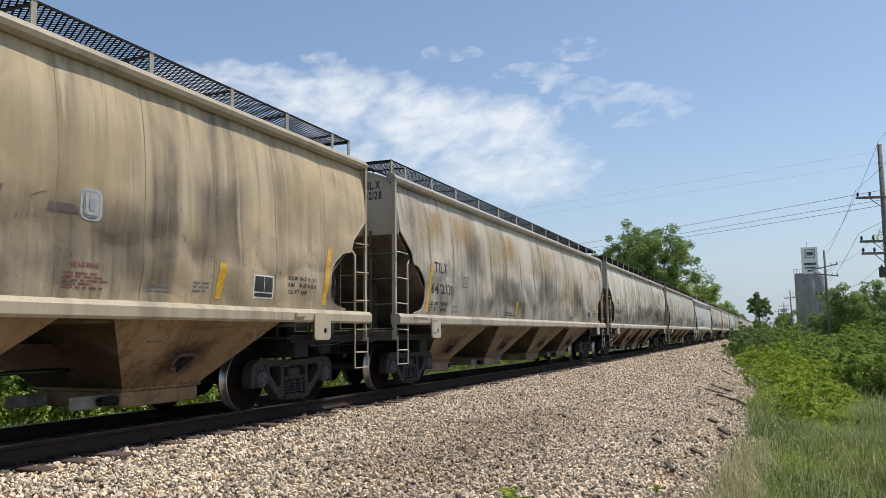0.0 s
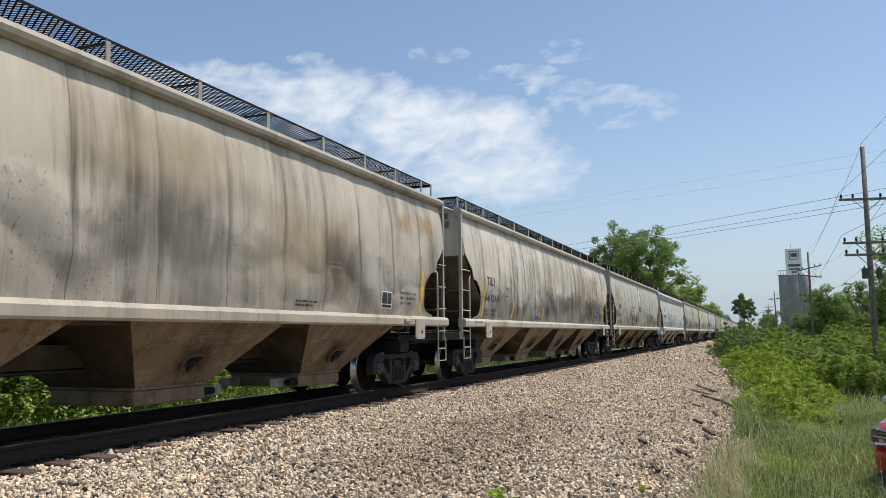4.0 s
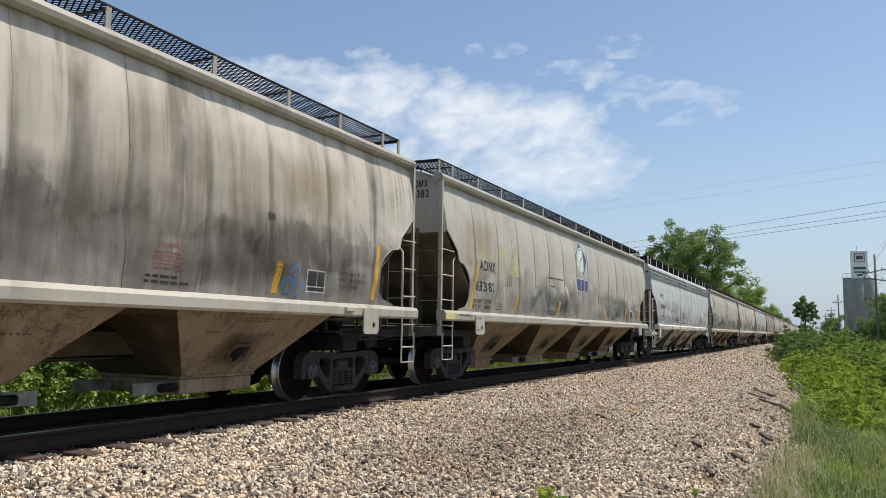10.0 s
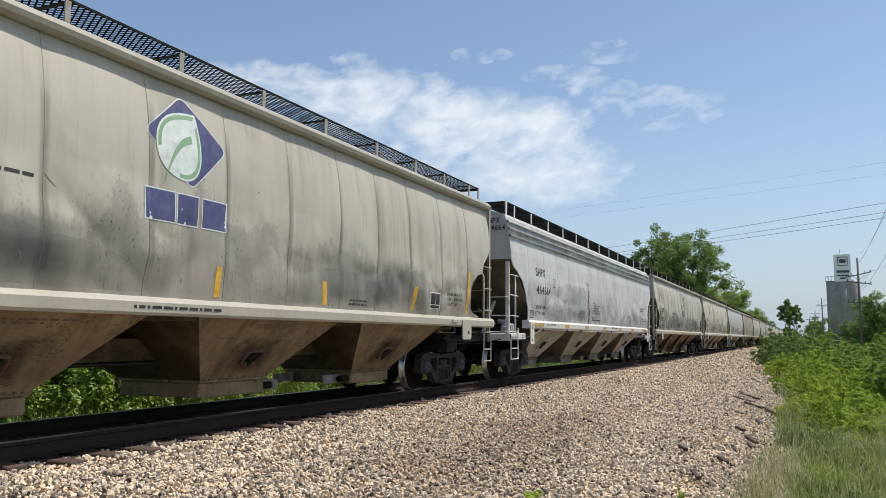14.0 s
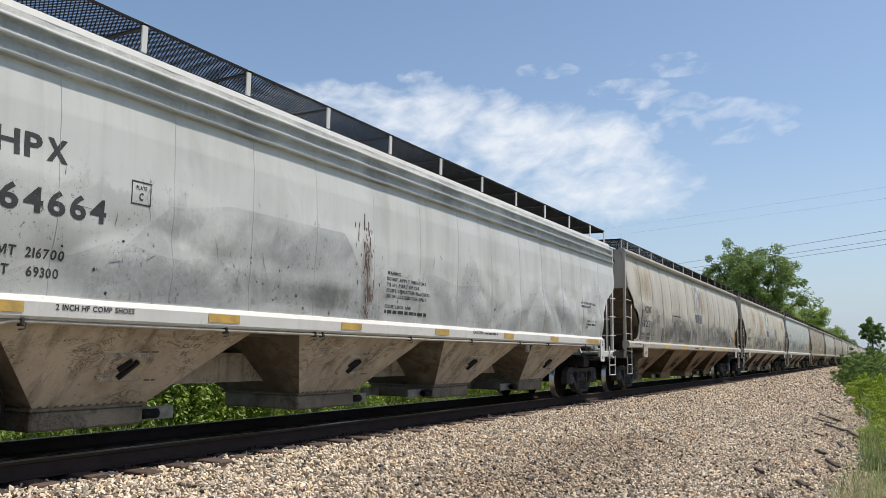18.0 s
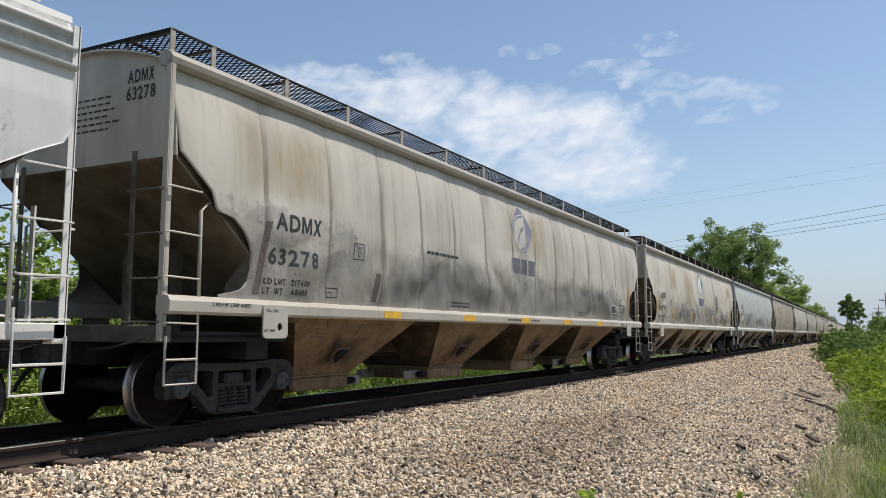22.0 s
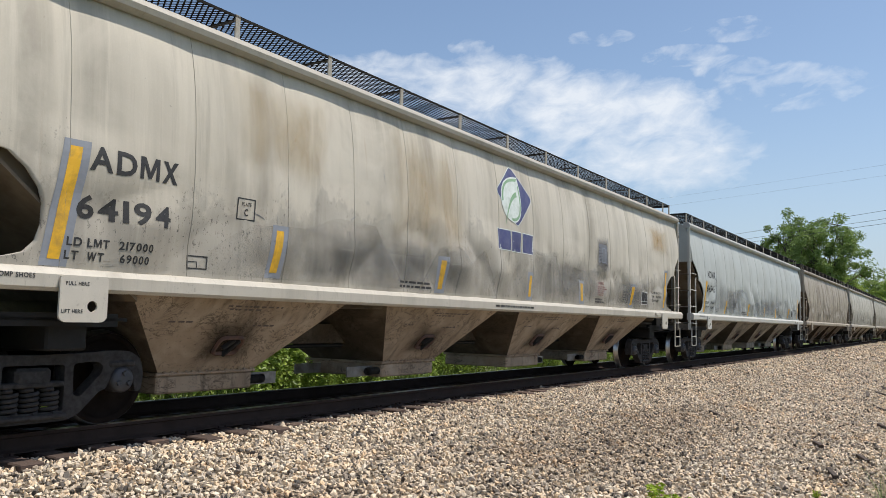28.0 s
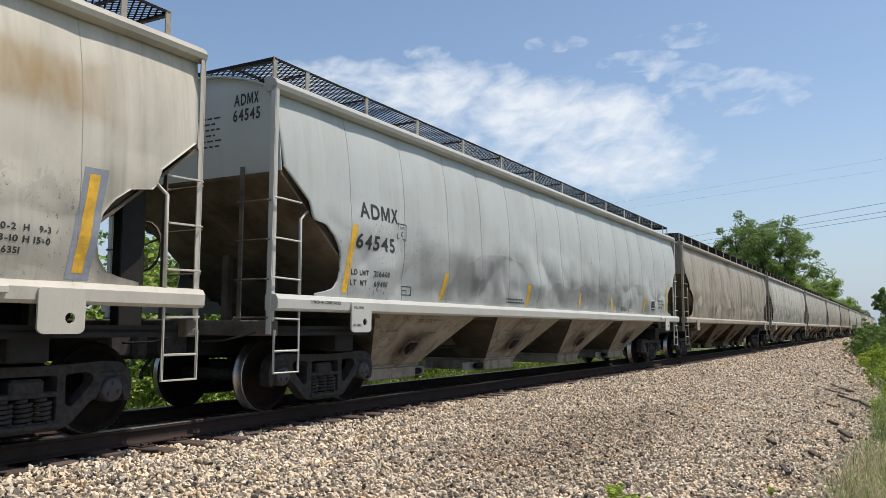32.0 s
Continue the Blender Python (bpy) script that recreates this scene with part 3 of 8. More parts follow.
# bold characters with slanting strokes, drawn as single outlines 0.7 high
BOLD = {"M": [(0, 0), (0, 0.7), (0.18, 0.7), (0.36, 0.25), (0.54, 0.7), (0.72, 0.7), (0.72, 0), (0.59, 0), (0.59, 0.46), (0.42, 0.04), (0.30, 0.04), (0.13, 0.46), (0.13, 0)],
        "N": [(0, 0), (0, 0.7), (0.16, 0.7), (0.45, 0.24), (0.45, 0.7), (0.58, 0.7), (0.58, 0), (0.43, 0), (0.13, 0.47), (0.13, 0)],
        "X": [(0, 0), (0.22, 0.36), (0.02, 0.7), (0.18, 0.7), (0.30, 0.48), (0.42, 0.7), (0.58, 0.7), (0.38, 0.36), (0.6, 0), (0.44, 0), (0.30, 0.24), (0.16, 0)],
        "V": [(0, 0.7), (0.15, 0.7), (0.31, 0.2), (0.47, 0.7), (0.62, 0.7), (0.38, 0), (0.24, 0)],
        "W": [(0, 0.7), (0.14, 0.7), (0.24, 0.22), (0.36, 0.7), (0.50, 0.7), (0.62, 0.22), (0.72, 0.7), (0.86, 0.7), (0.69, 0), (0.55, 0), (0.43, 0.46), (0.31, 0), (0.17, 0)],
        "K": [(0, 0), (0, 0.7), (0.14, 0.7), (0.14, 0.42), (0.40, 0.7), (0.57, 0.7), (0.30, 0.41), (0.58, 0), (0.42, 0), (0.21, 0.31), (0.14, 0.23), (0.14, 0)]}


def shape_glyphs():
    """Outlines of single characters in the built-in font, as flat corners and faces."""
    made = {}
    obs = []
    for ch in sorted(set("".join(WORDS)) - {" "}):
        cu = bpy.data.curves.new("glyph", "FONT")
        cu.body, cu.resolution_u, cu.offset = ch, 3, 0.026
        obs.append((ch, bpy.data.objects.new("glyph", cu)))
        scene.collection.objects.link(obs[-1][1])
    graph = bpy.context.evaluated_depsgraph_get()
    for ch, ob in obs:
        me = bpy.data.meshes.new_from_object(ob.evaluated_get(graph))
        v = np.array([p.co[:2] for p in me.vertices])
        v[:, 0] -= v[:, 0].min()
        made[ch] = (v, [tuple(p.vertices) for p in me.polygons])
        bpy.data.meshes.remove(me)
    for ch, ob in obs:
        bpy.data.objects.remove(ob)
    cap = made["H"][0][:, 1].max()
    for ch, outline in BOLD.items():
        made[ch] = (np.array(outline) * (1.0, cap / 0.7), [tuple(range(len(outline)))])
    return made


GLYPHS = shape_glyphs()


def set_word(text, width, height):
    """The characters of a word in a row of that size: corners and faces of each."""
    x, row = 0.0, []
    for ch in text:
        if ch == " ":
            x += 0.34
            continue
        v, f = GLYPHS[ch]
        row.append((v + (x, 0.0), f))
        x += v[:, 0].max() + 0.12
    cap = GLYPHS["H"][0][:, 1].max()
    return [(v * (width / (x - 0.12), height / cap), f) for v, f in row]


def joined(row):
    """One set of corners and faces out of several."""
    pts, faces = [], []
    for v, f in row:
        faces += [tuple(k + len(pts) for k in q) for q in f]
        pts += [tuple(p) for p in v]
    return pts, faces


def diced(v, f, step=0.05):
    """The same flat shape cut along a fine grid, so that it can follow a bowed sheet."""
    bm = bmesh.new()
    vs = [bm.verts.new((p[0], p[1], 0)) for p in v]
    for q in f:
        bm.faces.new([vs[k] for k in q])
    for axis in (0, 1):
        lo, hi = v[:, axis].min(), v[:, axis].max()
        for c in np.arange(math.ceil(lo / step) * step, hi, step):
            co, no = [0, 0, 0], [0, 0, 0]
            co[axis], no[axis] = c, 1
            bmesh.ops.bisect_plane(bm, geom=bm.verts[:] + bm.edges[:] + bm.faces[:], plane_co=co, plane_no=no)
    bm.verts.index_update()
    out = np.array([p.co[:2] for p in bm.verts]), [tuple(p.index for p in q.verts) for q in bm.faces]
    bm.free()
    return out


# ---------------------------------------------------------------- building helpers
def mesh_of(bm, name, mats, smooth=False):
    me = bpy.data.meshes.new(name)
    bm.normal_update()
    bm.to_mesh(me)
    bm.free()
    for m in (mats if isinstance(mats, (list, tuple)) else [mats]):
        me.materials.append(m)
    if smooth:
        me.polygons.foreach_set("use_smooth", [True] * len(me.polygons))
    return me


def part(name, bm, mat, parent, label="", smooth=False):
    """Links a bmesh, or a mesh, as one object under a thing or under a part."""
    me = bm if isinstance(bm, bpy.types.Mesh) else mesh_of(bm, name, mat, smooth)
    ob = new(name, me)
    ob.parent = parent
    if label:
        ob["label"] = label
    return ob


def thing(name, label, category, group="", kind="", m=None):
    ob = new(name)
    ob.empty_display_size = 0.2
    if m is not None:
        ob.matrix_basis = m
    return tagged(ob, label, category, group, kind)


def solid(name, bm, mat, label, category, group="", kind="", m=None, smooth=False):
    ob = new(name, mesh_of(bm, name, mat, smooth))
    if m is not None:
        ob.matrix_basis = m
    return tagged(ob, label, category, group, kind)


def box(bm, x0, x1, y0, y1, z0, z1, bevel=0.0, m=None, mat=0):
    r = bmesh.ops.create_cube(bm, size=1.0)
    vs = r["verts"]
    for v in vs:
        v.co = Vector(((x0 + x1) / 2 + v.co.x * (x1 - x0), (y0 + y1) / 2 + v.co.y * (y1 - y0), (z0 + z1) / 2 + v.co.z * (z1 - z0)))
    if m is not None:
        for v in vs:
            v.co = m @ v.co
    faces = list({f for v in vs for f in v.link_faces})
    for f in faces:
        f.material_index = mat
    if bevel:
        bmesh.ops.bevel(bm, geom=list({e for v in vs for e in v.link_edges}), offset=bevel, segments=1, affect="EDGES")
    return bm


def prism(bm, outline, axis, a, b, mat=0):
    """Extrudes an outline of (u, v) along an axis from a to b; u, v are the other two axes in order."""
    def at(u, v, w):
        return {"x": (w, u, v), "y": (u, w, v), "z": (u, v, w)}[axis]
    lo = [bm.verts.new(at(u, v, a)) for u, v in outline]
    hi = [bm.verts.new(at(u, v, b)) for u, v in outline]
    n = len(outline)
    fs = [bm.faces.new(lo[::-1]), bm.faces.new(hi)]
    for i in range(n):
        fs.append(bm.faces.new((lo[i], lo[(i + 1) % n], hi[(i + 1) % n], hi[i])))
    for f in fs:
        f.material_index = mat
    bmesh.ops.recalc_face_normals(bm, faces=fs)
    return bm


def rod(bm, points, r, sides=6, mat=0, r_end=None):
    """A round bar through points."""
    points = [Vector(p) for p in points]
    rings = []
    n = len(points)
    for i, p in enumerate(points):
        d = (points[min(i + 1, n - 1)] - points[max(i - 1, 0)]).normalized()
        up = Vector((0, 0, 1)) if abs(d.z) < 0.9 else Vector((1, 0, 0))
        u = d.cross(up).normalized()
        w = u.cross(d)
        rr = r if r_end is None else r + (r_end - r) * i / (n - 1)
        rings.append([bm.verts.new(p + (u * math.cos(2 * math.pi * k / sides) + w * math.sin(2 * math.pi * k / sides)) * rr) for k in range(sides)])
    for a, b in zip(rings, rings[1:]):
        for k in range(sides):
            f = bm.faces.new((a[k], a[(k + 1) % sides], b[(k + 1) % sides], b[k]))
            f.material_index = mat
            f.smooth = sides > 5
    for ring in (rings[0][::-1], rings[-1]):
        bm.faces.new(ring).material_index = mat
    return bm


def lathe(bm, profile, sides=28, mat=0, mats=None):
    """Turns a profile of (x, radius) round the x axis."""
    rings = []
    for x, r in profile:
        rings.append([bm.verts.new((x, r * math.cos(2 * math.pi * k / sides), r * math.sin(2 * math.pi * k / sides))) for k in range(sides)])
    for i, (a, b) in enumerate(zip(rings, rings[1:])):
        for k in range(sides):
            f = bm.faces.new((a[k], a[(k + 1) % sides], b[(k + 1) % sides], b[k]))
            f.material_index = mats[i] if mats else mat
            f.smooth = True
    bm.faces.new(rings[0][::-1])
    bm.faces.new(rings[-1])
    bmesh.ops.recalc_face_normals(bm, faces=bm.faces[:])
    return bm


def frame_prism(bm, outer, holes, axis, a, b):
    """A plate with holes: the outline's cells are filled on a triangulated sheet, then thickened."""
    def at(u, v, w):
        return {"x": (w, u, v), "y": (u, w, v), "z": (u, v, w)}[axis]
    edges = []
    for loop in [outer] + holes:
        vs = [bm.verts.new(at(u, v, a)) for u, v in loop]
        edges += [bm.edges.new((vs[i], vs[(i + 1) % len(vs)])) for i in range(len(vs))]
    r = bmesh.ops.triangle_fill(bm, use_beauty=True, use_dissolve=False, edges=edges)
    faces = [g for g in r["geom"] if isinstance(g, bmesh.types.BMFace)]
    ext = bmesh.ops.extrude_face_region(bm, geom=faces)
    d = Vector(at(0, 0, b)) - Vector(at(0, 0, a))
    bmesh.ops.translate(bm, vec=d, verts=[g for g in ext["geom"] if isinstance(g, bmesh.types.BMVert)])
    bmesh.ops.recalc_face_normals(bm, faces=bm.faces[:])
    return bm


def rounded(pts, r=0.03, seg=3):
    """Rounds the corners of an outline."""
    out = []
    n = len(pts)
    for i in range(n):
        p, a, b = Vector(pts[i]), Vector(pts[i - 1]), Vector(pts[(i + 1) % n])
        ra = min(r, (a - p).length * 0.45, (b - p).length * 0.45)
        s, e = p + (a - p).normalized() * ra, p + (b - p).normalized() * ra
        for k in range(seg + 1):
            t = k / seg
            out.append(tuple((s * (1 - t) ** 2 + p * 2 * t * (1 - t) + e * t * t)))
    return out


# ---------------------------------------------------------------- ground, ballast and track
def ballast_edge(y):
    """Where the ballast ends and the grass begins."""
    if y < 22:
        return 7.45 - 0.22 * min(1.0, max(0.0, (13.5 - y) / 4))
    return 7.45 - min(1.9, (y - 22) * 0.045)


def ground_z(x, y):
    prof = [(-60.0, -1.6), (-9.0, -1.3), (-5.0, -1.05), (-2.4, -0.30), (-1.5, -0.21), (1.30, -0.245), (1.9, -0.275), (2.3, -0.315), (4.5, -0.47), (7.5, -0.57), (9.0, -0.84), (12.0, -0.97), (20.0, -1.15), (60.0, -1.4)]
    if x <= prof[0][0]:
        z = prof[0][1]
    elif x >= prof[-1][0]:
        z = prof[-1][1]
    else:
        for (xa, za), (xb, zb) in zip(prof, prof[1:]):
            if xa <= x <= xb:
                z = za + (zb - za) * (x - xa) / (xb - xa)
                break
    if y < 140 and abs(x) > 1.5:
        z += 0.05 * noise.noise((x * 0.5, y * 0.5, 3.0)) + 0.02 * noise.noise((x * 2, y * 2, 7.0))
    return z


def build_ground():
    xs = [-3000, -800, -300, -120, -60, -30, -18, -12, -9, -7, -5.5, -5, -4, -3, -2.4, -1.5] + list(np.arange(-1.3, 1.5, 0.45)) + list(np.arange(1.6, 12.2, 0.35)) + [13, 14, 16, 18, 21, 25, 30, 40, 60, 120, 300, 800, 3000]
    ys = [-3000, -600, -150, -60, -30, -15, -8, -4] + list(np.arange(-2, 34, 0.6)) + list(np.arange(34, 80, 2.5)) + [82, 90, 100, 115, 130, 150, 180, 220, 280, 360, 500, 800, 1500, 3000]
    verts = [(x, y, ground_z(x, y)) for y in ys for x in xs]
    nx = len(xs)
    faces = [(j * nx + i, j * nx + i + 1, (j + 1) * nx + i + 1, (j + 1) * nx + i) for j in range(len(ys) - 1) for i in range(nx - 1)]
    me = bpy.data.meshes.new("ground")
    me.from_pydata(verts, [], faces)
    me.polygons.foreach_set("use_smooth", [True] * len(faces))
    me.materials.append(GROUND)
    return tagged(new("ground", me), "crushed stone shoulder running into rough green grass", "ground", "", "structure")


ground = build_ground()


def rock_shapes(rng, count, corners=9):
    """Angular crushed stones of unit size: corners and triangles."""
    shapes = []
    while len(shapes) < count:
        bm = bmesh.new()
        k = np.arange(corners) + 0.5
        el, az = np.arccos(1 - 2 * k / corners), math.pi * (1 + 5 ** 0.5) * k
        pts = np.stack([np.cos(az) * np.sin(el), np.sin(az) * np.sin(el), np.cos(el)], 1) + rng.normal(0, 0.24, (corners, 3))
        pts /= np.linalg.norm(pts, axis=1)[:, None]
        pts *= np.array([1.0, rng.uniform(0.6, 0.9), rng.uniform(0.42, 0.66)]) * rng.uniform(0.95, 1.1, (corners, 1))
        for p in pts:
            bm.verts.new(p)
        r = bmesh.ops.convex_hull(bm, input=bm.verts[:])
        bmesh.ops.delete(bm, geom=[g for g in r["geom_interior"] if isinstance(g, bmesh.types.BMVert)], context="VERTS")
        bmesh.ops.triangulate(bm, faces=bm.faces[:])
        bm.verts.index_update()
        v = np.array([q.co[:] for q in bm.verts])
        t = np.array([[q.index for q in f.verts] for f in bm.faces])
        bm.free()
        if len(v) == corners and len(t) == 2 * corners - 4:
            shapes.append((v, t))
    return shapes


def turn_matrices(rng, n):
    q = rng.normal(size=(n, 4))
    q[:, 1:3] *= 0.55
    q /= np.linalg.norm(q, axis=1)[:, None]
    w, x, y, z = q.T
    return np.stack([np.stack([1 - 2 * (y * y + z * z), 2 * (x * y - z * w), 2 * (x * z + y * w)], 1),
                     np.stack([2 * (x * y + z * w), 1 - 2 * (x * x + z * z), 2 * (y * z - x * w)], 1),
                     np.stack([2 * (x * z - y * w), 2 * (y * z + x * w), 1 - 2 * (x * x + y * y)], 1)], 1)


def soup(name, verts, tris, mat):
    me = bpy.data.meshes.new(name)
    me.vertices.add(len(verts))
    me.vertices.foreach_set("co", verts.astype(np.float32).ravel())
    me.loops.add(tris.size)
    me.loops.foreach_set("vertex_index", tris.astype(np.int32).ravel())
    k = tris.shape[1]
    me.polygons.add(len(tris))
    me.polygons.foreach_set("loop_start", np.arange(0, tris.size, k, dtype=np.int32))
    me.polygons.foreach_set("loop_total", np.full(len(tris), k, dtype=np.int32))
    me.polygons.foreach_set("use_smooth", np.zeros(len(tris), dtype=bool))
    me.update(calc_edges=True)
    me.validate()
    for m in (mat if isinstance(mat, list) else [mat]):
        me.materials.append(m)
    return me


tie_rng = random.Random(4)
TIE_YS = [-6.0]
while TIE_YS[-1] < 62:
    TIE_YS.append(TIE_YS[-1] + 0.5 + tie_rng.uniform(-0.03, 0.03))


def scatter_rocks():
    rng = np.random.default_rng(5)
    shapes = rock_shapes(rng, 14, 10) + rock_shapes(rng, 8, 7)
    spots = []
    for y0, y1, per, size in ((-6.0, 2.0, 330, 0.036), (2.0, 9.0, 720, 0.0255), (9.0, 16.0, 720, 0.0245), (16.0, 26.0, 560, 0.027), (26.0, 44.0, 320, 0.037), (44.0, 75.0, 100, 0.060), (75.0, 130.0, 26, 0.09)):
        n = int((y1 - y0) * 6.6 * per)
        x, y = rng.uniform(1.28, 7.9, n), rng.uniform(y0, y1, n)
        lim = np.array([ballast_edge(v) for v in y]) + rng.normal(0, 0.22, n)
        keep = x < lim
        x, y = x[keep], y[keep]
        spots.append(np.c_[x, y, size * np.clip(rng.lognormal(0, 0.25, len(x)), 0.55, 1.5)])
    # between and beside the ties on the near side of the rail
    n = 8500
    y = rng.uniform(2.0, 26.0, n)
    x = rng.uniform(0.86, 1.35, n)
    ok = np.abs((y - 0.25) % 0.5 - 0.25) > 0.0
    spots.append(np.c_[x, y, 0.027 * rng.lognormal(0, 0.3, n)][ok])
    s = np.concatenate(spots)
    z = np.array([ground_z(a, b) for a, b in s[:, :2]])
    pos = np.c_[s[:, :2], z + s[:, 2] * rng.uniform(-0.3, 1.4, len(s))]
    low = (pos[:, 0] < 1.50)
    pos[low, 2] = -0.249 + rng.uniform(-0.012, 0.034, low.sum())
    # ties stand clear of the stones but for a few strays
    near_tie = np.abs(pos[:, 1] - np.array(TIE_YS)[np.clip(np.searchsorted(np.array(TIE_YS), pos[:, 1] - 0.25), 0, len(TIE_YS) - 1)])
    clear = (pos[:, 0] < 1.36 + 0.16 * np.sin(np.round(pos[:, 1] * 2) * 12.7)) & (near_tie < 0.13) & (rng.random(len(pos)) > 0.80)
    s, pos = s[~clear], pos[~clear]
    # the 300 nearest are single stones
    d = np.hypot(pos[:, 0] - 5.2, pos[:, 1] - 6.6) + (pos[:, 0] > 7.2) * 9
    order = np.argsort(d)
    near, rest = order[:300], order[300:]
    rot = turn_matrices(rng, len(s))
    kind = np.where((pos[:, 1] < 8.5) & (pos[:, 1] > 3), rng.integers(0, 14, len(s)), rng.integers(14, 22, len(s)))
    vs, fs, base = [], [], 0
    for k, (shp, tris) in enumerate(shapes):
        idx = rest[kind[rest] == k]
        v = np.einsum("nij,vj->nvi", rot[idx], shp) * s[idx, 2][:, None, None] + pos[idx][:, None, :]
        f = tris[None] + (np.arange(len(idx)) * len(shp))[:, None, None] + base
        vs.append(v.reshape(-1, 3))
        fs.append(f.reshape(-1, 3))
        base += len(idx) * len(shp)
    bed = tagged(new("ballast", soup("ballast", np.concatenate(vs), np.concatenate(fs), STONE)),
                 "loose tan and grey crushed stone ballast along the track", "ballast", "", "stuff")
    single = [soup("stone", shp, tris, STONE_ONE) for shp, tris in shapes]
    return bed, [(single[kind[i]], Matrix.Translation(pos[i]) @ Matrix(rot[i].tolist()).to_4x4() @ Matrix.Scale(s[i, 2], 4)) for i in near]


ballast, SINGLE_STONES = scatter_rocks()

RAIL_OUT = [(-0.070, -0.18), (0.070, -0.18), (0.070, -0.168), (0.018, -0.148), (0.010, -0.13), (0.010, -0.05), (0.036, -0.038), (0.037, -0.008), (0.028, 0.0),
            (-0.028, 0.0), (-0.037, -0.008), (-0.036, -0.038), (-0.010, -0.05), (-0.010, -0.13), (-0.018, -0.148), (-0.070, -0.168)]


def build_track():
    for x in (0.7545, -0.7545):
        bm = bmesh.new()
        prism(bm, [(x + u, v) for u, v in RAIL_OUT], "y", -60, 700)
        for f in bm.faces:
            if f.normal.z > 0.7 and f.calc_center_median().z > -0.005:
                f.material_index = 1
        solid("rail", bm, [RAIL, RAIL_TOP], "rusty steel rail with a polished running face", "rail", "rails of the track", "structure")
    rng = random.Random(3)
    bm = bmesh.new()
    box(bm, -1.28, 1.28, -0.115, 0.115, -0.18, 0.0, 0.012)
    tie_mesh = mesh_of(bm, "tie", TIE)
    bm = bmesh.new()
    box(bm, -0.17, 0.17, -0.09, 0.09, 0, 0.014, 0.003)
    for sx in (-0.12, 0.12):
        for sy in (-0.05, 0.05):
            box(bm, sx - 0.016, sx + 0.016, sy - 0.016, sy + 0.016, 0.012, 0.04, 0.004)
    plate_mesh = mesh_of(bm, "tie_plate", RAIL)
    for y in TIE_YS:
        t = new("tie", tie_mesh)
        t.matrix_basis = pose(rng.uniform(-0.2, 0.11), y, -0.186 + rng.uniform(-0.008, 0.002), 0, rng.uniform(-0.4, 0.4), rng.uniform(-1.4, 1.4))
        tagged(t, "dark creosoted timber tie set in ballast", "tie", "ties of the track", "structure")
        if y < 30:
            p = new("tie_plate", plate_mesh)
            p.parent = t
            p.matrix_basis = pose(0.76, 0, 0.0)


build_track()


# ---------------------------------------------------------------- hopper cars
LEN = 19.95            # body length; the cars stand 21.1 m apart
HALF = LEN / 2
CUT = [(1.40, 0.80), (1.52, 0.80), (1.56, 1.02), (1.60, 1.16), (1.70, 1.26), (1.85, 1.30), (2.02, 1.29), (2.15, 1.24), (2.30, 1.12), (2.42, 0.96), (2.46, 0.70),
       (2.50, 0.66), (2.68, 0.59), (3.05, 0.13), (3.5, 0.08), (4.03, 0.0)]
CUT_B = [(1.30, 1.35), (1.50, 1.36), (1.70, 1.37), (1.90, 1.35), (2.15, 1.24), (2.35, 1.06), (2.50, 0.88), (2.70, 0.52), (2.83, 0.24), (3.0, 0.13), (3.5, 0.11), (4.3, 0.10)]
SIDE = [(1.40, 1.500), (1.6, 1.515), (2.0, 1.540), (2.5, 1.552), (2.85, 1.550), (3.3, 1.520), (3.7, 1.455), (3.90, 1.410), (4.03, 1.375)]
SIDE_B = [(1.30, 1.515), (2.0, 1.540), (2.6, 1.545), (3.2, 1.520), (3.55, 1.480), (3.565, 1.535), (3.60, 1.535), (3.615, 1.462), (3.73, 1.450), (3.745, 1.505), (3.785, 1.500), (3.80, 1.435), (3.90, 1.425), (3.915, 1.475), (3.955, 1.470), (3.97, 1.410), (4.05, 1.38)]


SIDE = [(float(z), float(x)) for z, x in zip(np.linspace(1.40, 4.03, 36), np.polyval(np.polyfit(*zip(*SIDE), 4), np.linspace(1.40, 4.03, 36)))]


def along(table, v):
    if v <= table[0][0]:
        return table[0][1]
    for (a, p), (b, q) in zip(table, table[1:]):
        if v <= b:
            return p + (q - p) * (v - a) / (b - a)
    return table[-1][1]


SEAMS = [-9.975 + s for s in (0, 1.5, 2.87, 4.22, 5.43, 6.63, 7.98, 9.32, 10.63, 11.97, 13.32, 14.52, 15.73, 17.08, 18.45, 19.95)]


def dent(y, z, deep=1.0, seed=0.0):
    """A slight belly between the seams, and dents and creases low on the side."""
    x = 0.0
    for a, b in zip(SEAMS, SEAMS[1:]):
        if a <= y <= b:
            x += 0.018 * math.sin(math.pi * (y - a) / (b - a)) ** 0.6 - 0.010
    w = max(0.0, 1 - abs(z - 2.2) / 1.3)
    v = max(0.0, 1 - abs(z - 1.95) / 0.85)
    x += deep * 0.14 * v * (abs(noise.noise((y * 0.75, z * 0.95, 21.0 + seed))) - 0.12)
    x += deep * 0.08 * v * (abs(noise.noise((y * 1.5, z * 1.25, 33.0 + seed))) - 0.12)
    x += 0.030 * w * noise.noise((y * 0.8, z * 0.9, 4.0)) + 0.022 * w * max(0, noise.noise((y * 1.9, z * 1.4, 9.0)) - 0.1)
    return x


DENT_STEP = 0.04
DENTS = np.array([[dent(-10.0 + DENT_STEP * i, 1.2 + DENT_STEP * j) for j in range(82)] for i in range(501)])
DENTS_B = np.array([[dent(-10.0 + DENT_STEP * i, 1.2 + DENT_STEP * j, 0.95, 60.0) for j in range(82)] for i in range(501)])


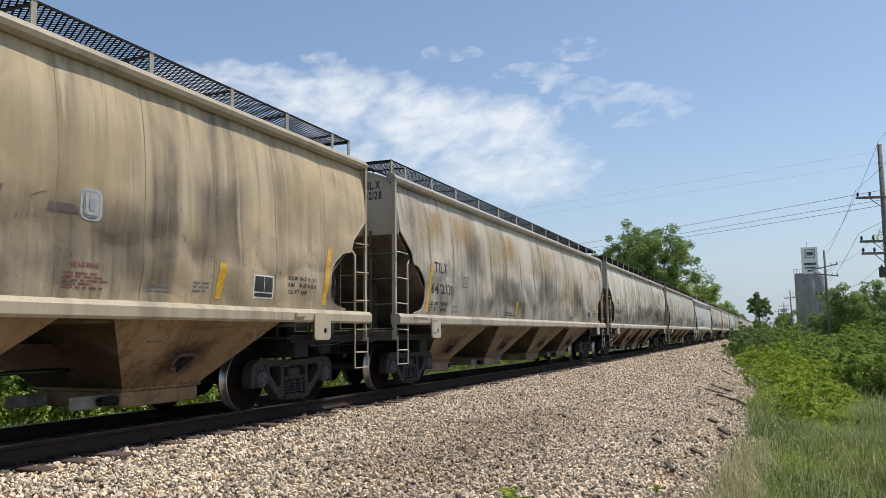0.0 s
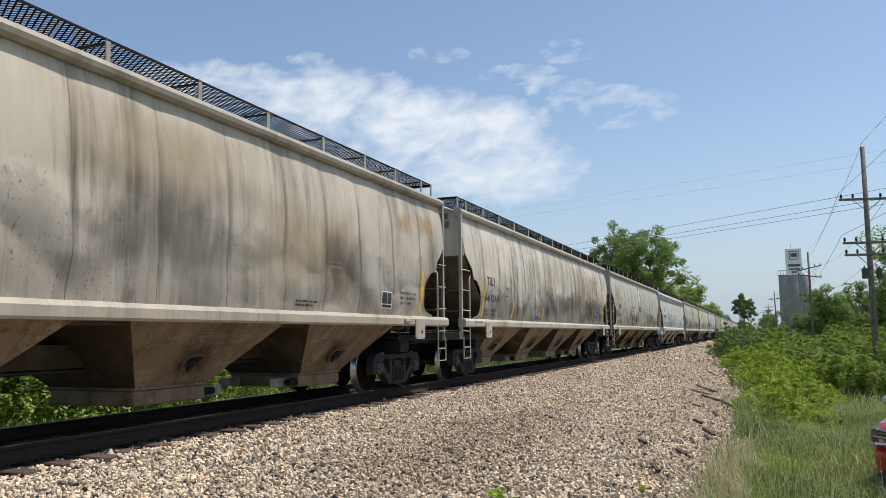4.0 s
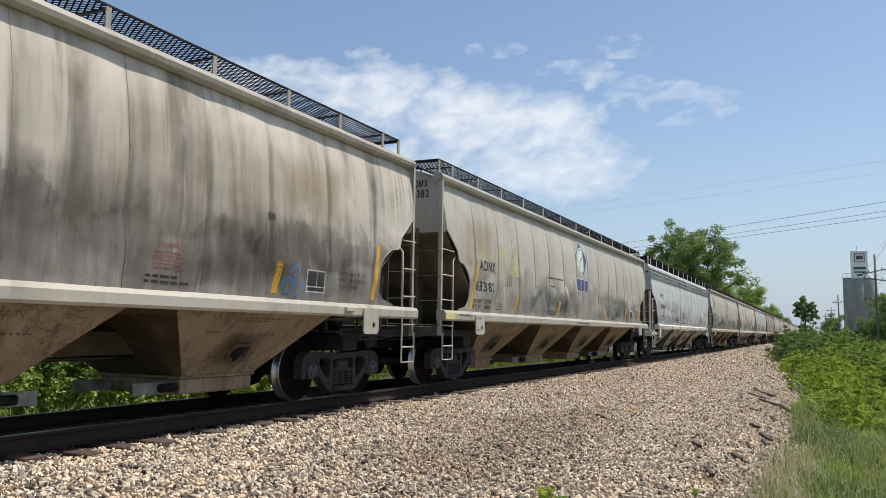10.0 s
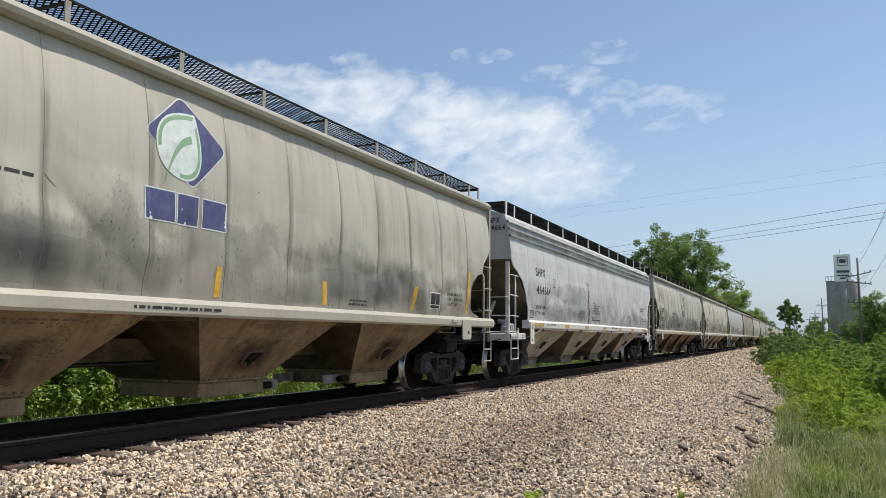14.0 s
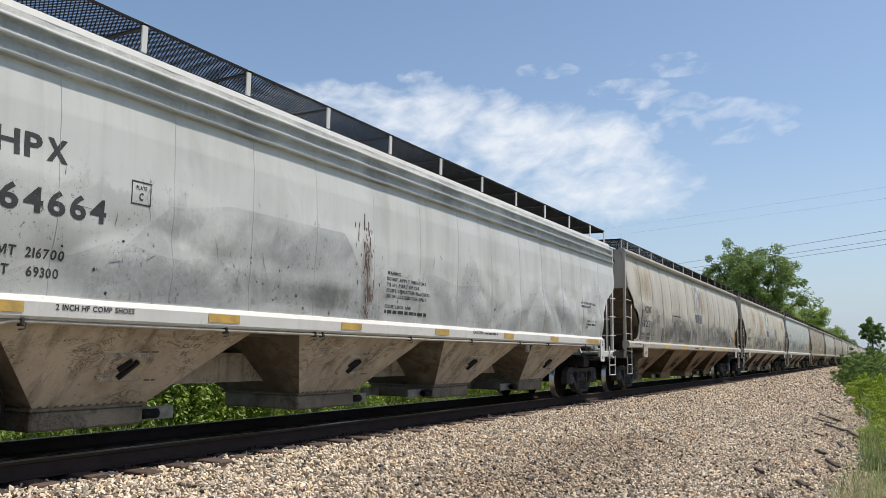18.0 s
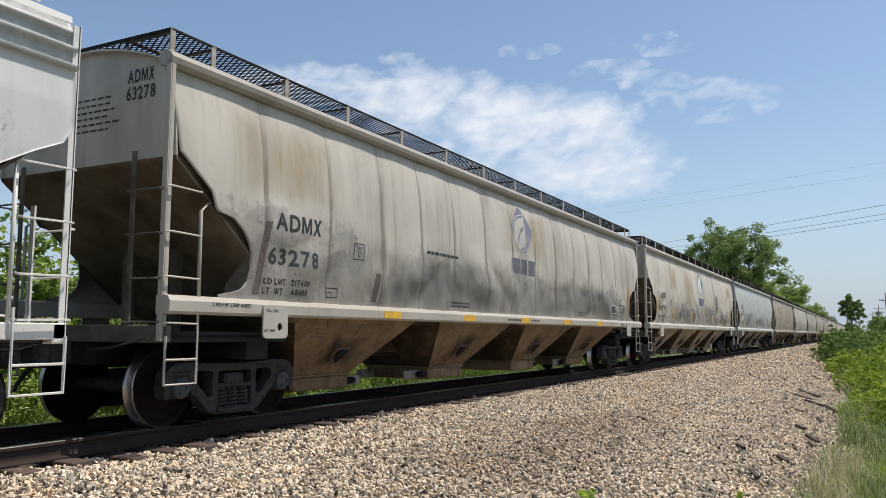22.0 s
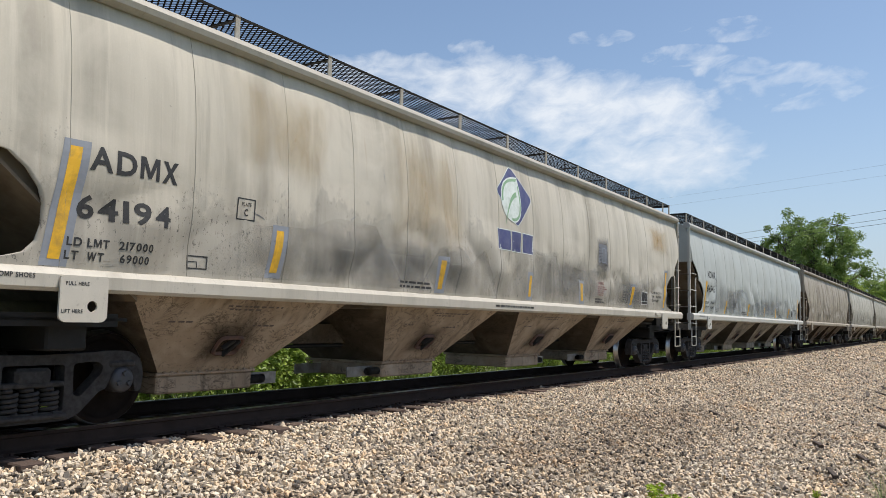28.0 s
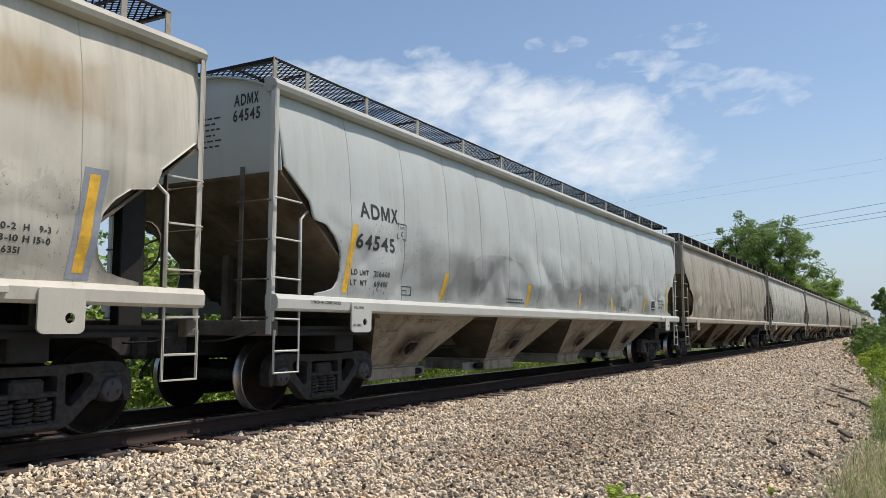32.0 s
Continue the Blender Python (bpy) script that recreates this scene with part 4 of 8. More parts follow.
def skin_x(y, z, table=SIDE):
    """How far out the side sheet stands at a place."""
    i, j = min(max((y + 10.0) / DENT_STEP, 0.0), 499.99), min(max((z - 1.2) / DENT_STEP, 0.0), 80.99)
    a, b = int(i), int(j)
    p, q = i - a, j - b
    d = DENTS_B if table is SIDE_B else DENTS
    return along(table, z) + (d[a, b] * (1 - p) + d[a + 1, b] * p) * (1 - q) + (d[a, b + 1] * (1 - p) + d[a + 1, b + 1] * p) * q


def side_sheet(sign, cut, table, zs):
    bm = bmesh.new()
    n = 360 if sign > 0 else 36
    for thick in (0.0, 0.012):
        rows = []
        for z in zs:
            c = along(cut, z)
            y0, y1 = -HALF + c, HALF - c
            rows.append([bm.verts.new((sign * (skin_x(y0 + (y1 - y0) * i / n, z, table) - thick), y0 + (y1 - y0) * i / n, z)) for i in range(n + 1)])
        for a, b in zip(rows, rows[1:]):
            for i in range(n):
                q = (a[i], a[i + 1], b[i + 1], b[i])
                f = bm.faces.new(q if (sign > 0) == (thick == 0.0) else q[::-1])
                f.smooth = True
        if thick == 0.0:
            first = rows
    for i in range(len(zs) - 1):
        for k in (0, n):
            f = bm.faces.new((first[i][k], first[i + 1][k], rows[i + 1][k], rows[i][k]))
    return bm


def seam_rib(sign, table, y, top):
    """A weld bead at a sheet joint."""
    bm = bmesh.new()
    r = 0.0045 if table is SIDE else 0.0035
    rod(bm, [(sign * (skin_x(y, z, table) + 0.3 * r), y, z) for z in np.linspace(1.46, top, 60)], r, 4)
    return bm


def build_truck(car, y):
    """A two-axle truck: cast side frames, bolster, springs, bearing adapters."""
    tr = new("truck")
    tr.parent, tr.location = car, (0, y, 0)
    half = [(0.0, 0.715), (0.45, 0.725), (0.78, 0.745), (0.98, 0.735), (1.10, 0.66), (1.14, 0.52), (1.125, 0.345), (1.05, 0.325), (1.035, 0.43), (0.985, 0.50), (0.80, 0.50), (0.745, 0.43), (0.72, 0.375), (0.66, 0.36),
            (0.43, 0.145), (0.30, 0.11)]
    outer = rounded(half + [(-u, v) for u, v in half[:0:-1]], 0.05, 3)
    tri = [(0.375, 0.63), (0.62, 0.645), (0.69, 0.60), (0.67, 0.53), (0.45, 0.315), (0.385, 0.34)]
    holes = [rounded([(-0.29, 0.625), (0.29, 0.625), (0.29, 0.20), (-0.29, 0.20)], 0.035, 3), rounded(tri, 0.05, 3), rounded([(-u, v) for u, v in tri[::-1]], 0.05, 3)]
    for s in (1, -1):
        bm = bmesh.new()
        frame_prism(bm, outer, holes, "x", s * 0.92, s * 1.075)
        sharp = [e for e in bm.edges if len(e.link_faces) == 2 and e.calc_face_angle(0) > 1.2 and abs(e.verts[0].co.x - s * 1.075) < 0.001 and abs(e.verts[1].co.x - s * 1.075) < 0.001]
        bmesh.ops.bevel(bm, geom=sharp, offset=0.022, segments=2, affect="EDGES", clamp_overlap=True)
        for sy in (-0.89, 0.89):      # pedestal jaws and bearing housing
            box(bm, s * 0.90, s * 1.095, sy - 0.15, sy + 0.15, 0.575, 0.65, 0.025)
        box(bm, s * 0.90, s * 1.12, -0.31, 0.31, 0.14, 0.185, 0.012)
        box(bm, s * 0.95, s * 1.085, -0.29, 0.29, 0.425, 0.475, 0.012)
        fr = part("side_frame", bm, STEEL_DARK, tr, "grimy cast steel side frame")
        for k, sy in enumerate((-0.19, 0.0, 0.19)):
            bm = bmesh.new()
            pts = [(s * 1.0 + 0.075 * math.cos(t), sy + 0.075 * math.sin(t), 0.19 + 0.22 * t / (2 * math.pi * 5)) for t in np.linspace(0, 2 * math.pi * 5, 50)]
            rod(bm, pts, 0.020, 6)
            part("spring", bm, STEEL_DARK, fr)
    bm = bmesh.new()
    box(bm, -1.08, 1.08, -0.17, 0.17, 0.42, 0.60, 0.03)
    box(bm, -0.3, 0.3, -0.2, 0.2, 0.55, 0.72, 0.03)
    part("bolster", bm, STEEL_DARK, tr)
    bm = bmesh.new()
    for sy in (-0.42, 0.42):
        box(bm, -0.75, 0.75, sy - 0.04, sy + 0.04, 0.36, 0.46, 0.01)
        rod(bm, [(-0.3, sy, 0.4), (0.25, -sy * 0.3, 0.52)], 0.03, 6)
    part("brake_beam", bm, STEEL_DARK, tr)
    return tr


def build_wheelset(car, y):
    ws = new("wheelset")
    ws.parent, ws.location = car, (0, y, 0.457)
    for s in (1, -1):
        bm = bmesh.new()
        prof = [(0.66, 0.10), (0.675, 0.20), (0.70, 0.38), (0.678, 0.395), (0.676, 0.46), (0.686, 0.485), (0.700, 0.478), (0.712, 0.459), (0.798, 0.455), (0.808, 0.448), (0.808, 0.395), (0.79, 0.388),
                (0.745, 0.36), (0.735, 0.20), (0.78, 0.135), (0.84, 0.125), (0.84, 0.08)]
        mats = [0, 0, 0, 0, 0, 1, 1, 1, 1, 0, 0, 0, 0, 0, 0, 0]
        lathe(bm, [(s * x, r) for x, r in prof], 36, 0, mats)
        part("wheel", bm, [WHEEL, TREAD], ws, "dull brown steel wheel with a bright tread")
        bm = bmesh.new()
        lathe(bm, [(s * x, r) for x, r in ((0.90, 0.10), (0.92, 0.125), (1.09, 0.125), (1.115, 0.105), (1.12, 0.04))], 18)
        for k in range(3):
            a = 2 * math.pi * k / 3
            lathe_bolt = Matrix.Translation((s * 1.12, 0.065 * math.cos(a), 0.065 * math.sin(a)))
            box(bm, -0.018, 0.018, -0.022, 0.022, -0.022, 0.022, 0.004, lathe_bolt)
        part("bearing_cap", bm, CAP, ws, "grimy bluish bearing cap with three bolts")
    bm = bmesh.new()
    lathe(bm, [(-0.95, 0.07), (-0.8, 0.085), (0, 0.08), (0.8, 0.085), (0.95, 0.07)], 12)
    part("axle", bm, STEEL_DARK, ws)
    return ws


def grating(x0, x1, y0, y1, z, gap=0.074, w=0.019, h=0.004):
    """Expanded-metal walkway: crossing slanted bars inside an edge frame."""
    verts, faces = [], []

    def bar(a, b, ww, z0, z1):
        d = Vector((b[0] - a[0], b[1] - a[1], 0)).normalized()
        n = Vector((-d.y, d.x, 0)) * ww / 2
        i = len(verts)
        for p in (a, b):
            for zz in (z0, z1):
                for sgn in (1, -1):
                    verts.append((p[0] + sgn * n.x, p[1] + sgn * n.y, zz))
        faces.extend([(i, i + 1, i + 5, i + 4), (i + 2, i + 6, i + 7, i + 3), (i, i + 4, i + 6, i + 2), (i + 1, i + 3, i + 7, i + 5), (i, i + 2, i + 3, i + 1), (i + 4, i + 5, i + 7, i + 6)])
    width, run = x1 - x0, (x1 - x0) * 0.62
    y = y0 - run
    while y < y1:
        for flip in (0, 1):
            a, b = (0.0, y), (width, y + run)
            lo = max(0.0, (y0 - y) / run)
            hi = min(1.0, (y1 - y) / run)
            if hi > lo:
                pa = (width * lo, y + run * lo)
                pb = (width * hi, y + run * hi)
                if flip:
                    pa, pb = (width - pa[0], pa[1]), (width - pb[0], pb[1])
                bar((x0 + pa[0], pa[1]), (x0 + pb[0], pb[1]), w, z - h, z)
        y += gap
    for x in (x0, x1):
        bar((x, y0), (x, y1), 0.02, z - 0.022, z + 0.004)
    for y in (y0, y1):
        bar((x0, y), (x1, y), 0.03, z - 0.03, z + 0.004)
    me = bpy.data.meshes.new("running_board")
    me.from_pydata(verts, [], faces)
    me.materials.append(GRATE)
    return me


def pressed_pad(w, h, m):
    """A raised, rounded reinforcing ring pressed from plate, laid on a slope by m."""
    bm = bmesh.new()
    rings = []
    for grow, lift in ((0.0, -0.004), (-0.014, 0.036), (-0.034, 0.038), (-0.056, 0.003)):
        a, b = w / 2 + grow, h / 2 + grow
        o = rounded([(-a, -b), (a, -b), (a, b), (-a, b)], 0.10 + grow, 4)
        rings.append([bm.verts.new(m @ Vector((lift, p[0], p[1]))) for p in o])
    n = len(rings[0])
    for r0, r1 in zip(rings, rings[1:]):
        for i in range(n):
            bm.faces.new((r0[i], r0[(i + 1) % n], r1[(i + 1) % n], r1[i]))
    bm.faces.new(rings[-1])
    bmesh.ops.recalc_face_normals(bm, faces=bm.faces[:])
    return bm


def build_hopper_bay(car, y, style, way=1):
    """One discharge hopper under the side sill, with its outlet gate."""
    top, bot = (1.60, 0.68) if style == "A" else (1.62, 0.66)
    zt, zb, xt, xb = 1.30, 0.45, 1.44, 0.70
    hop = new("hopper")
    hop.parent, hop.location = car, (0, y, 0)
    bm = bmesh.new()
    ring = []
    for z, hx, hy in ((zt, xt, top), (0.80, xt - (xt - xb) * 0.59, top - (top - bot) * 0.59), (zb, xb, bot)):
        ring.append([bm.verts.new(v) for v in ((hx, -hy, z), (hx, hy, z), (-hx, hy, z), (-hx, -hy, z))])
    for a, b in zip(ring, ring[1:]):
        for i in range(4):
            bm.faces.new((a[i], b[i], b[(i + 1) % 4], a[(i + 1) % 4]))
    bm.faces.new(ring[-1])
    bm.faces.new(ring[0][::-1])
    bmesh.ops.recalc_face_normals(bm, faces=bm.faces[:])
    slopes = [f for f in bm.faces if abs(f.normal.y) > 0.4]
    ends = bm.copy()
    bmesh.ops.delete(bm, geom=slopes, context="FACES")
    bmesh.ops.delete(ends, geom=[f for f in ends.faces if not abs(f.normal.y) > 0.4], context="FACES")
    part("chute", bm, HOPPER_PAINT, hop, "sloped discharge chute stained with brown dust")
    part("chute_end", ends, HOPPER_PAINT, hop, "dusty end slope of the chute with shade in its colour")
    bm = bmesh.new()
    box(bm, -0.73, 0.73, -bot - 0.05, bot + 0.05, 0.435, 0.47, 0.008)
    for s in (1, -1):
        for k in range(14):
            yy = -bot + 2 * bot * (k + 0.5) / 14
            box(bm, s * 0.73 - 0.015, s * 0.73 + 0.015, yy - 0.015, yy + 0.015, 0.468, 0.488)
    part("flange", bm, HOPPER_PAINT, hop)
    bm = bmesh.new()
    box(bm, -0.70, 0.70, -bot - 0.02, bot + 0.02, 0.235, 0.437, 0.02)
    part("outlet_gate", bm, HOPPER_PAINT, hop, "grey steel outlet gate under the chute")
    bm = bmesh.new()
    for s in (1, -1):
        lathe(bm, [(0, 0.001), (0, 0.055), (0.26, 0.055), (0.26, 0.038), (0.12, 0.036), (0.12, 0.001)], 12)
    bmesh.ops.transform(bm, matrix=Matrix.Translation((0.62, way * (bot + 0.02), 0.33)) @ Matrix.Rotation(radians(90 * way), 4, "Z"), verts=bm.verts[:])
    part("crank_tube", bm, STEEL_DARK, hop)
    for x in (0.50, -0.52):
        bm = bmesh.new()
        box(bm, x, x + 0.02, min(way * (bot + 0.02), way * (bot + 0.62)), max(way * (bot + 0.02), way * (bot + 0.62)), 0.25, 0.40, 0.004)
        part("gate_rack", bm, RACK, hop)
    for s in (1, -1):                  # worn vibrator bracket on its pressed pad
        cx, cz = xt - (xt - xb) * (0.62 if style == "A" else 0.50), zt - (zt - zb) * (0.62 if style == "A" else 0.50)
        m = Matrix.Translation((s * cx, 0.03 if style == "A" else 0.08, cz)) @ Matrix.Rotation(s * math.atan2(xt - xb, zt - zb), 4, "Y") @ Matrix.Scale(s, 4, (1, 0, 0))
        pad = part("bracket_pad", pressed_pad(*((0.40, 0.30) if style == "A" else (0.60, 0.38)), m), RUST_SCAB if style == "A" else HOPPER_PAINT, hop)
        bm = bmesh.new()
        for k in (-1, 1):
            box(bm, -0.01, 0.055, k * 0.045 - 0.022, k * 0.045 + 0.022, -0.10 - 0.03 * k, 0.12 + 0.02 * k, 0.010, m @ Matrix.Rotation(radians(-34 + 5 * k), 4, "X"))
        part("vibrator_bracket", bm, STEEL_BLACK, pad, "dark worn bracket for vibrators")
    rng = random.Random(int(100 * (y + 10)))
    bm = bmesh.new()                   # worn stencilled lines on the slope
    for w, u0, n in ((0.09, -0.35, 9), (0.13, -0.25, 6), (0.30, -0.9, 3), (0.34, 0.28, 4)) if style == "A" else ((0.30, 0.25, 2), (0.66, 0.42, 2)):
        u = u0 + rng.uniform(-0.1, 0.1)
        for _ in range(n):
            l = rng.uniform(0.03, 0.10)
            bm.faces.new([bm.verts.new((xt - (xt - xb) * v + 0.005, a, zt - (zt - zb) * v - 0.003)) for a, v in ((u, w), (u, w + 0.022), (u + l, w + 0.022), (u + l, w))][::-1])
            u += l + rng.uniform(0.015, 0.05)
    tagged(part("fine_print", bm, PATCH_DARK, hop, "worn rows of small print"), "", "", "", "stuff")
    if style == "A":                   # grease and rust round the bracket
        bm = bmesh.new()
        bm.faces.new([bm.verts.new((xt - (xt - xb) * w + 0.006, u, zt - (zt - zb) * w - 0.003)) for u, w in ((-0.55, 0.22), (0.55, 0.22), (0.55, 0.92), (-0.55, 0.92))])
        part("grease_stain", bm, STAIN_BROWN, hop, "dark greasy stain")
    if style == "B":                   # stencilled volume of the bay
        u0, top_line = (0.62, "1808") if y < -4 else (0.66, "1363") if y < 0 else (-1.12, "1363")
        for k, text in enumerate((top_line, "CU FT", "BC")):
            pts, faces = joined(set_word(text, 0.052 * len(text), 0.06))
            me = bpy.data.meshes.new("lettering")
            rise = math.hypot(xt - xb, zt - zb)
            me.from_pydata([(xt - (xt - xb) * (0.16 + 0.10 * k - p[1] / rise) + 0.004, u0 + 0.05 * k + p[0], zt - (zt - zb) * (0.16 + 0.10 * k - p[1] / rise) + 0.003) for p in pts], [], faces)
            me.materials.append(PATCH_DARK)
            part("lettering", me, None, hop)
    return hop


def build_car(style="A"):
    car = thing("hopper_car", "grey covered hopper freight car", "railway car", "cars of the freight train")
    cut, table = (CUT, SIDE) if style == "A" else (CUT_B, SIDE_B)
    zs = sorted({round(z, 3) for z, _ in cut} | set(np.round(np.linspace(cut[0][0], table[-1][0], 62), 3)) | {z for z, _ in table})
    zs = [z for z in zs if z <= table[-1][0]]
    eave = table[-1][0]
    for s in (1, -1):
        part("side_sheet", side_sheet(s, cut, table, zs), PAINT, car)
        for y in SEAMS[1:-1]:
            part("weld_seam", seam_rib(s, table, y, 4.0 if style == "A" else 3.55), PAINT, car)
        bm = bmesh.new()               # rounded top chord along the eave
        if style == "A":
            o = [(1.32, eave - 0.03), (1.43, eave - 0.045), (1.505, eave - 0.012), (1.52, eave + 0.045), (1.485, eave + 0.10), (1.42, eave + 0.14), (1.31, eave + 0.135)]
        else:
            o = [(1.30, eave - 0.05), (1.36, eave - 0.06), (1.385, eave + 0.0), (1.37, eave + 0.07), (1.30, eave + 0.09)]
        ec = HALF + 0.01 if style == "A" else HALF - 0.10
        prism(bm, [(s * x, z) for x, z in o], "y", -ec, ec)
        part("top_chord", bm, SILL_PAINT, car)
        bm = bmesh.new()               # side sill with its rounded upper edge
        z0 = 1.285 if style == "A" else 1.305
        z1 = 1.475 if style == "A" else 1.51
        e = HALF if style == "A" else HALF - 1.35
        prism(bm, [(s * x, z) for x, z in ((1.40, z0), (1.57, z0), (1.60, z0 + 0.03), (1.605, z1 - 0.05), (1.57, z1), (1.50, z1 + 0.015), (1.40, z1))], "y", -e, e)
        part("side_sill", bm, SILL_PAINT, car)
        for k in (-1, 1):              # jacking pads
            bm = bmesh.new()
            yy = k * (HALF - (1.68 if style == "A" else 1.51))
            if style == "A":
                frame_prism(bm, rounded([(yy - 0.23, 1.42), (yy + 0.23, 1.42), (yy + 0.23, 1.05), (yy + 0.18, 1.02), (yy - 0.18, 1.02), (yy - 0.23, 1.05)], 0.03, 2),
                            [[(yy + 0.08 + 0.05 * math.cos(a), 1.16 + 0.05 * math.sin(a)) for a in np.linspace(0, 2 * math.pi, 10)[:-1]]], "x", s * 1.607, s * 1.63)
            else:
                frame_prism(bm, rounded([(yy - 0.15, 1.47), (yy + 0.15, 1.47), (yy + 0.15, 0.90), (yy - 0.15, 0.90)], 0.05, 2),
                            [[(yy + 0.05 * math.cos(a), 1.0 + 0.05 * math.sin(a)) for a in np.linspace(0, 2 * math.pi, 10)[:-1]]], "x", s * 1.607, s * 1.63)
            part("jacking_pad", bm, SILL_PAINT, car)
    bm = bmesh.new()                   # arched roof
    arch = [(x, eave + 0.06 + 0.27 * (1 - (x / 1.33) ** 2)) for x in np.linspace(-1.33, 1.33, 13)]
    prism(bm, arch + [(x, z - 0.02) for x, z in arch[::-1]], "y", -HALF + (0.0 if style == "A" else 0.12), HALF - (0.0 if style == "A" else 0.12))
    part("roof", bm, PAINT, car)
    for k in (-1, 1):
        ye = k * (HALF if style == "A" else HALF - 0.08)
        bm = bmesh.new()               # end wall above, slope sheet below
        zl = 3.0
        rise = [(along(table, z) - 0.014, z) for z in np.linspace(zl, eave, 7)]
        wall = [(-1.0, zl), (1.0, zl)] + rise + [(1.33, eave + 0.06)] + [(x, z) for x, z in arch[::-1][1:-1]] + [(-1.33, eave + 0.06)] + [(-x, z) for x, z in rise[::-1]]
        prism(bm, wall, "y", ye - k * 0.10, ye - k * 0.085)
        part("end_sheet", bm, PAINT, car)
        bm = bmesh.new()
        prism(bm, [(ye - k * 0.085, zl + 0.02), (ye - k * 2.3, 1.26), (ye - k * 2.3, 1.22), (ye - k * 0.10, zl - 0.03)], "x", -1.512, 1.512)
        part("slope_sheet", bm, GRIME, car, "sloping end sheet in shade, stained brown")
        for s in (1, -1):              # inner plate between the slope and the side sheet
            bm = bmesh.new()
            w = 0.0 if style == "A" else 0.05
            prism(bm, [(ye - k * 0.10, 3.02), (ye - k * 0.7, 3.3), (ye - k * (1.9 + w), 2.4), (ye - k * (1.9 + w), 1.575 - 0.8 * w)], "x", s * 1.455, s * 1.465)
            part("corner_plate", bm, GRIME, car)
        if style == "B":               # rib down the end sheet and gusset plates under the walkway
            for s in (1, -1):
                bm = bmesh.new()
                prism(bm, [(s * 0.48, ye - k * 0.086), (s * 0.78, ye - k * 0.086), (s * 0.66, ye + k * 0.06), (s * 0.60, ye + k * 0.06)], "z", 2.98, eave + 0.25)
                part("end_rib", bm, PAINT, car)
            for s in (1, -1):
                bm = bmesh.new()
                box(bm, min(s * 1.44, s * 1.50), max(s * 1.44, s * 1.50), min(ye, k * (HALF - 1.36)), max(ye, k * (HALF - 1.36)), 1.02, 1.17, 0.01)
                part("side_beam", bm, SILL_PAINT, car, "white beam along the end platform")
            for s in (1, -1) if k < 0 else ():
                bm = bmesh.new()
                prism(bm, [(ye + 0.06, 4.47), (ye + 0.20, 4.47), (ye + 0.17, 4.10), (ye + 0.10, 4.10)], "x", s * 1.352, s * 1.372)
                part("walkway_gusset", bm, SILL_PAINT, car)
        for s in (1, -1):              # corner post, ladders
            bm = bmesh.new()
            top = eave + 0.02 if style == "A" else 2.98 if k < 0 else eave
            if style == "A":
                box(bm, min(s * 1.43, s * 1.50), max(s * 1.43, s * 1.50), ye - 0.010, ye + 0.010, 1.0, top)
                box(bm, min(s * 1.488, s * 1.50), max(s * 1.488, s * 1.50), min(ye, ye - k * 0.06), max(ye, ye - k * 0.06), 1.0, top)
            else:
                box(bm, min(s * 1.40, s * 1.48), max(s * 1.40, s * 1.48), ye - 0.012, ye + 0.012, 1.02, top - 0.05)
                box(bm, min(s * 1.465, s * 1.48), max(s * 1.465, s * 1.48), min(ye, ye - k * 0.07), max(ye, ye - k * 0.07), 1.02, top - 0.05)
            post = part("corner_post", bm, SILL_PAINT, car)
            lad = new("side_ladder")
            lad.parent = car
            bm = bmesh.new()
            y2 = ye - k * (0.48 if style == "A" else 0.55)
            rod(bm, [(s * 1.50, ye - k * 0.64, 2.56), (s * 1.52, y2, 2.44), (s * 1.53, y2, 1.30)] if style == "A" else [(s * 1.46, y2, 2.72), (s * 1.46, y2, 1.1)], 0.022, 6)
            part("stile", bm, SILL_PAINT, lad)
            rz = (2.65, 2.16, 1.68, 1.19) if style == "A" else (2.6, 2.1, 1.6, 1.2)
            for z in rz:
                bm = bmesh.new()
                rod(bm, [(s * 1.52, ye, z), (s * 1.55, ye - k * 0.04, z), (s * 1.55, y2 + k * 0.02, z - 0.01), (s * 1.52, y2, z)], 0.012, 5)
                part("rung", bm, SILL_PAINT, lad)
            bm = bmesh.new()           # stirrup step
            rod(bm, [(s * 1.53, ye - k * 0.03, 1.05), (s * 1.53, ye - k * 0.03, 0.54), (s * 1.53, y2, 0.54), (s * 1.53, y2, 1.3)], 0.018, 5)
            rod(bm, [(s * 1.53, ye - k * 0.03, 0.80), (s * 1.53, y2, 0.80)], 0.014, 5)
            part("stirrup", bm, SILL_PAINT, lad)
            end = new("end_ladder")
            end.parent = car
            bm = bmesh.new()
            box(bm, min(s * 0.93, s * 0.99), max(s * 0.93, s * 0.99), ye - 0.01 - k * 0.02, ye + 0.01 - k * 0.02, 1.0, 3.08 if style == "A" else 2.3)
            part("stile", bm, END_DIRT if style == "A" else SILL_PAINT, end)
            for z in (2.62, 2.14, 1.66, 1.20) if style == "A" else (2.05, 1.6, 1.2):
                bm = bmesh.new()
                rod(bm, [(s * 0.96, ye, z), (s * 0.96, ye + k * 0.06, z), (s * 1.46, ye + k * 0.06, z), (s * 1.46, ye, z)], 0.012, 5)
                part("rung", bm, END_DIRT if style == "A" else SILL_PAINT, end)
        bm = bmesh.new()               # end sill and deck
        box(bm, -1.5, 1.5, min(ye, ye - k * 0.14), max(ye, ye - k * 0.14), 0.98, 1.17, 0.015)
        part("end_sill", bm, END_DIRT if style == "A" else SILL_PAINT, car)
        bm = bmesh.new()
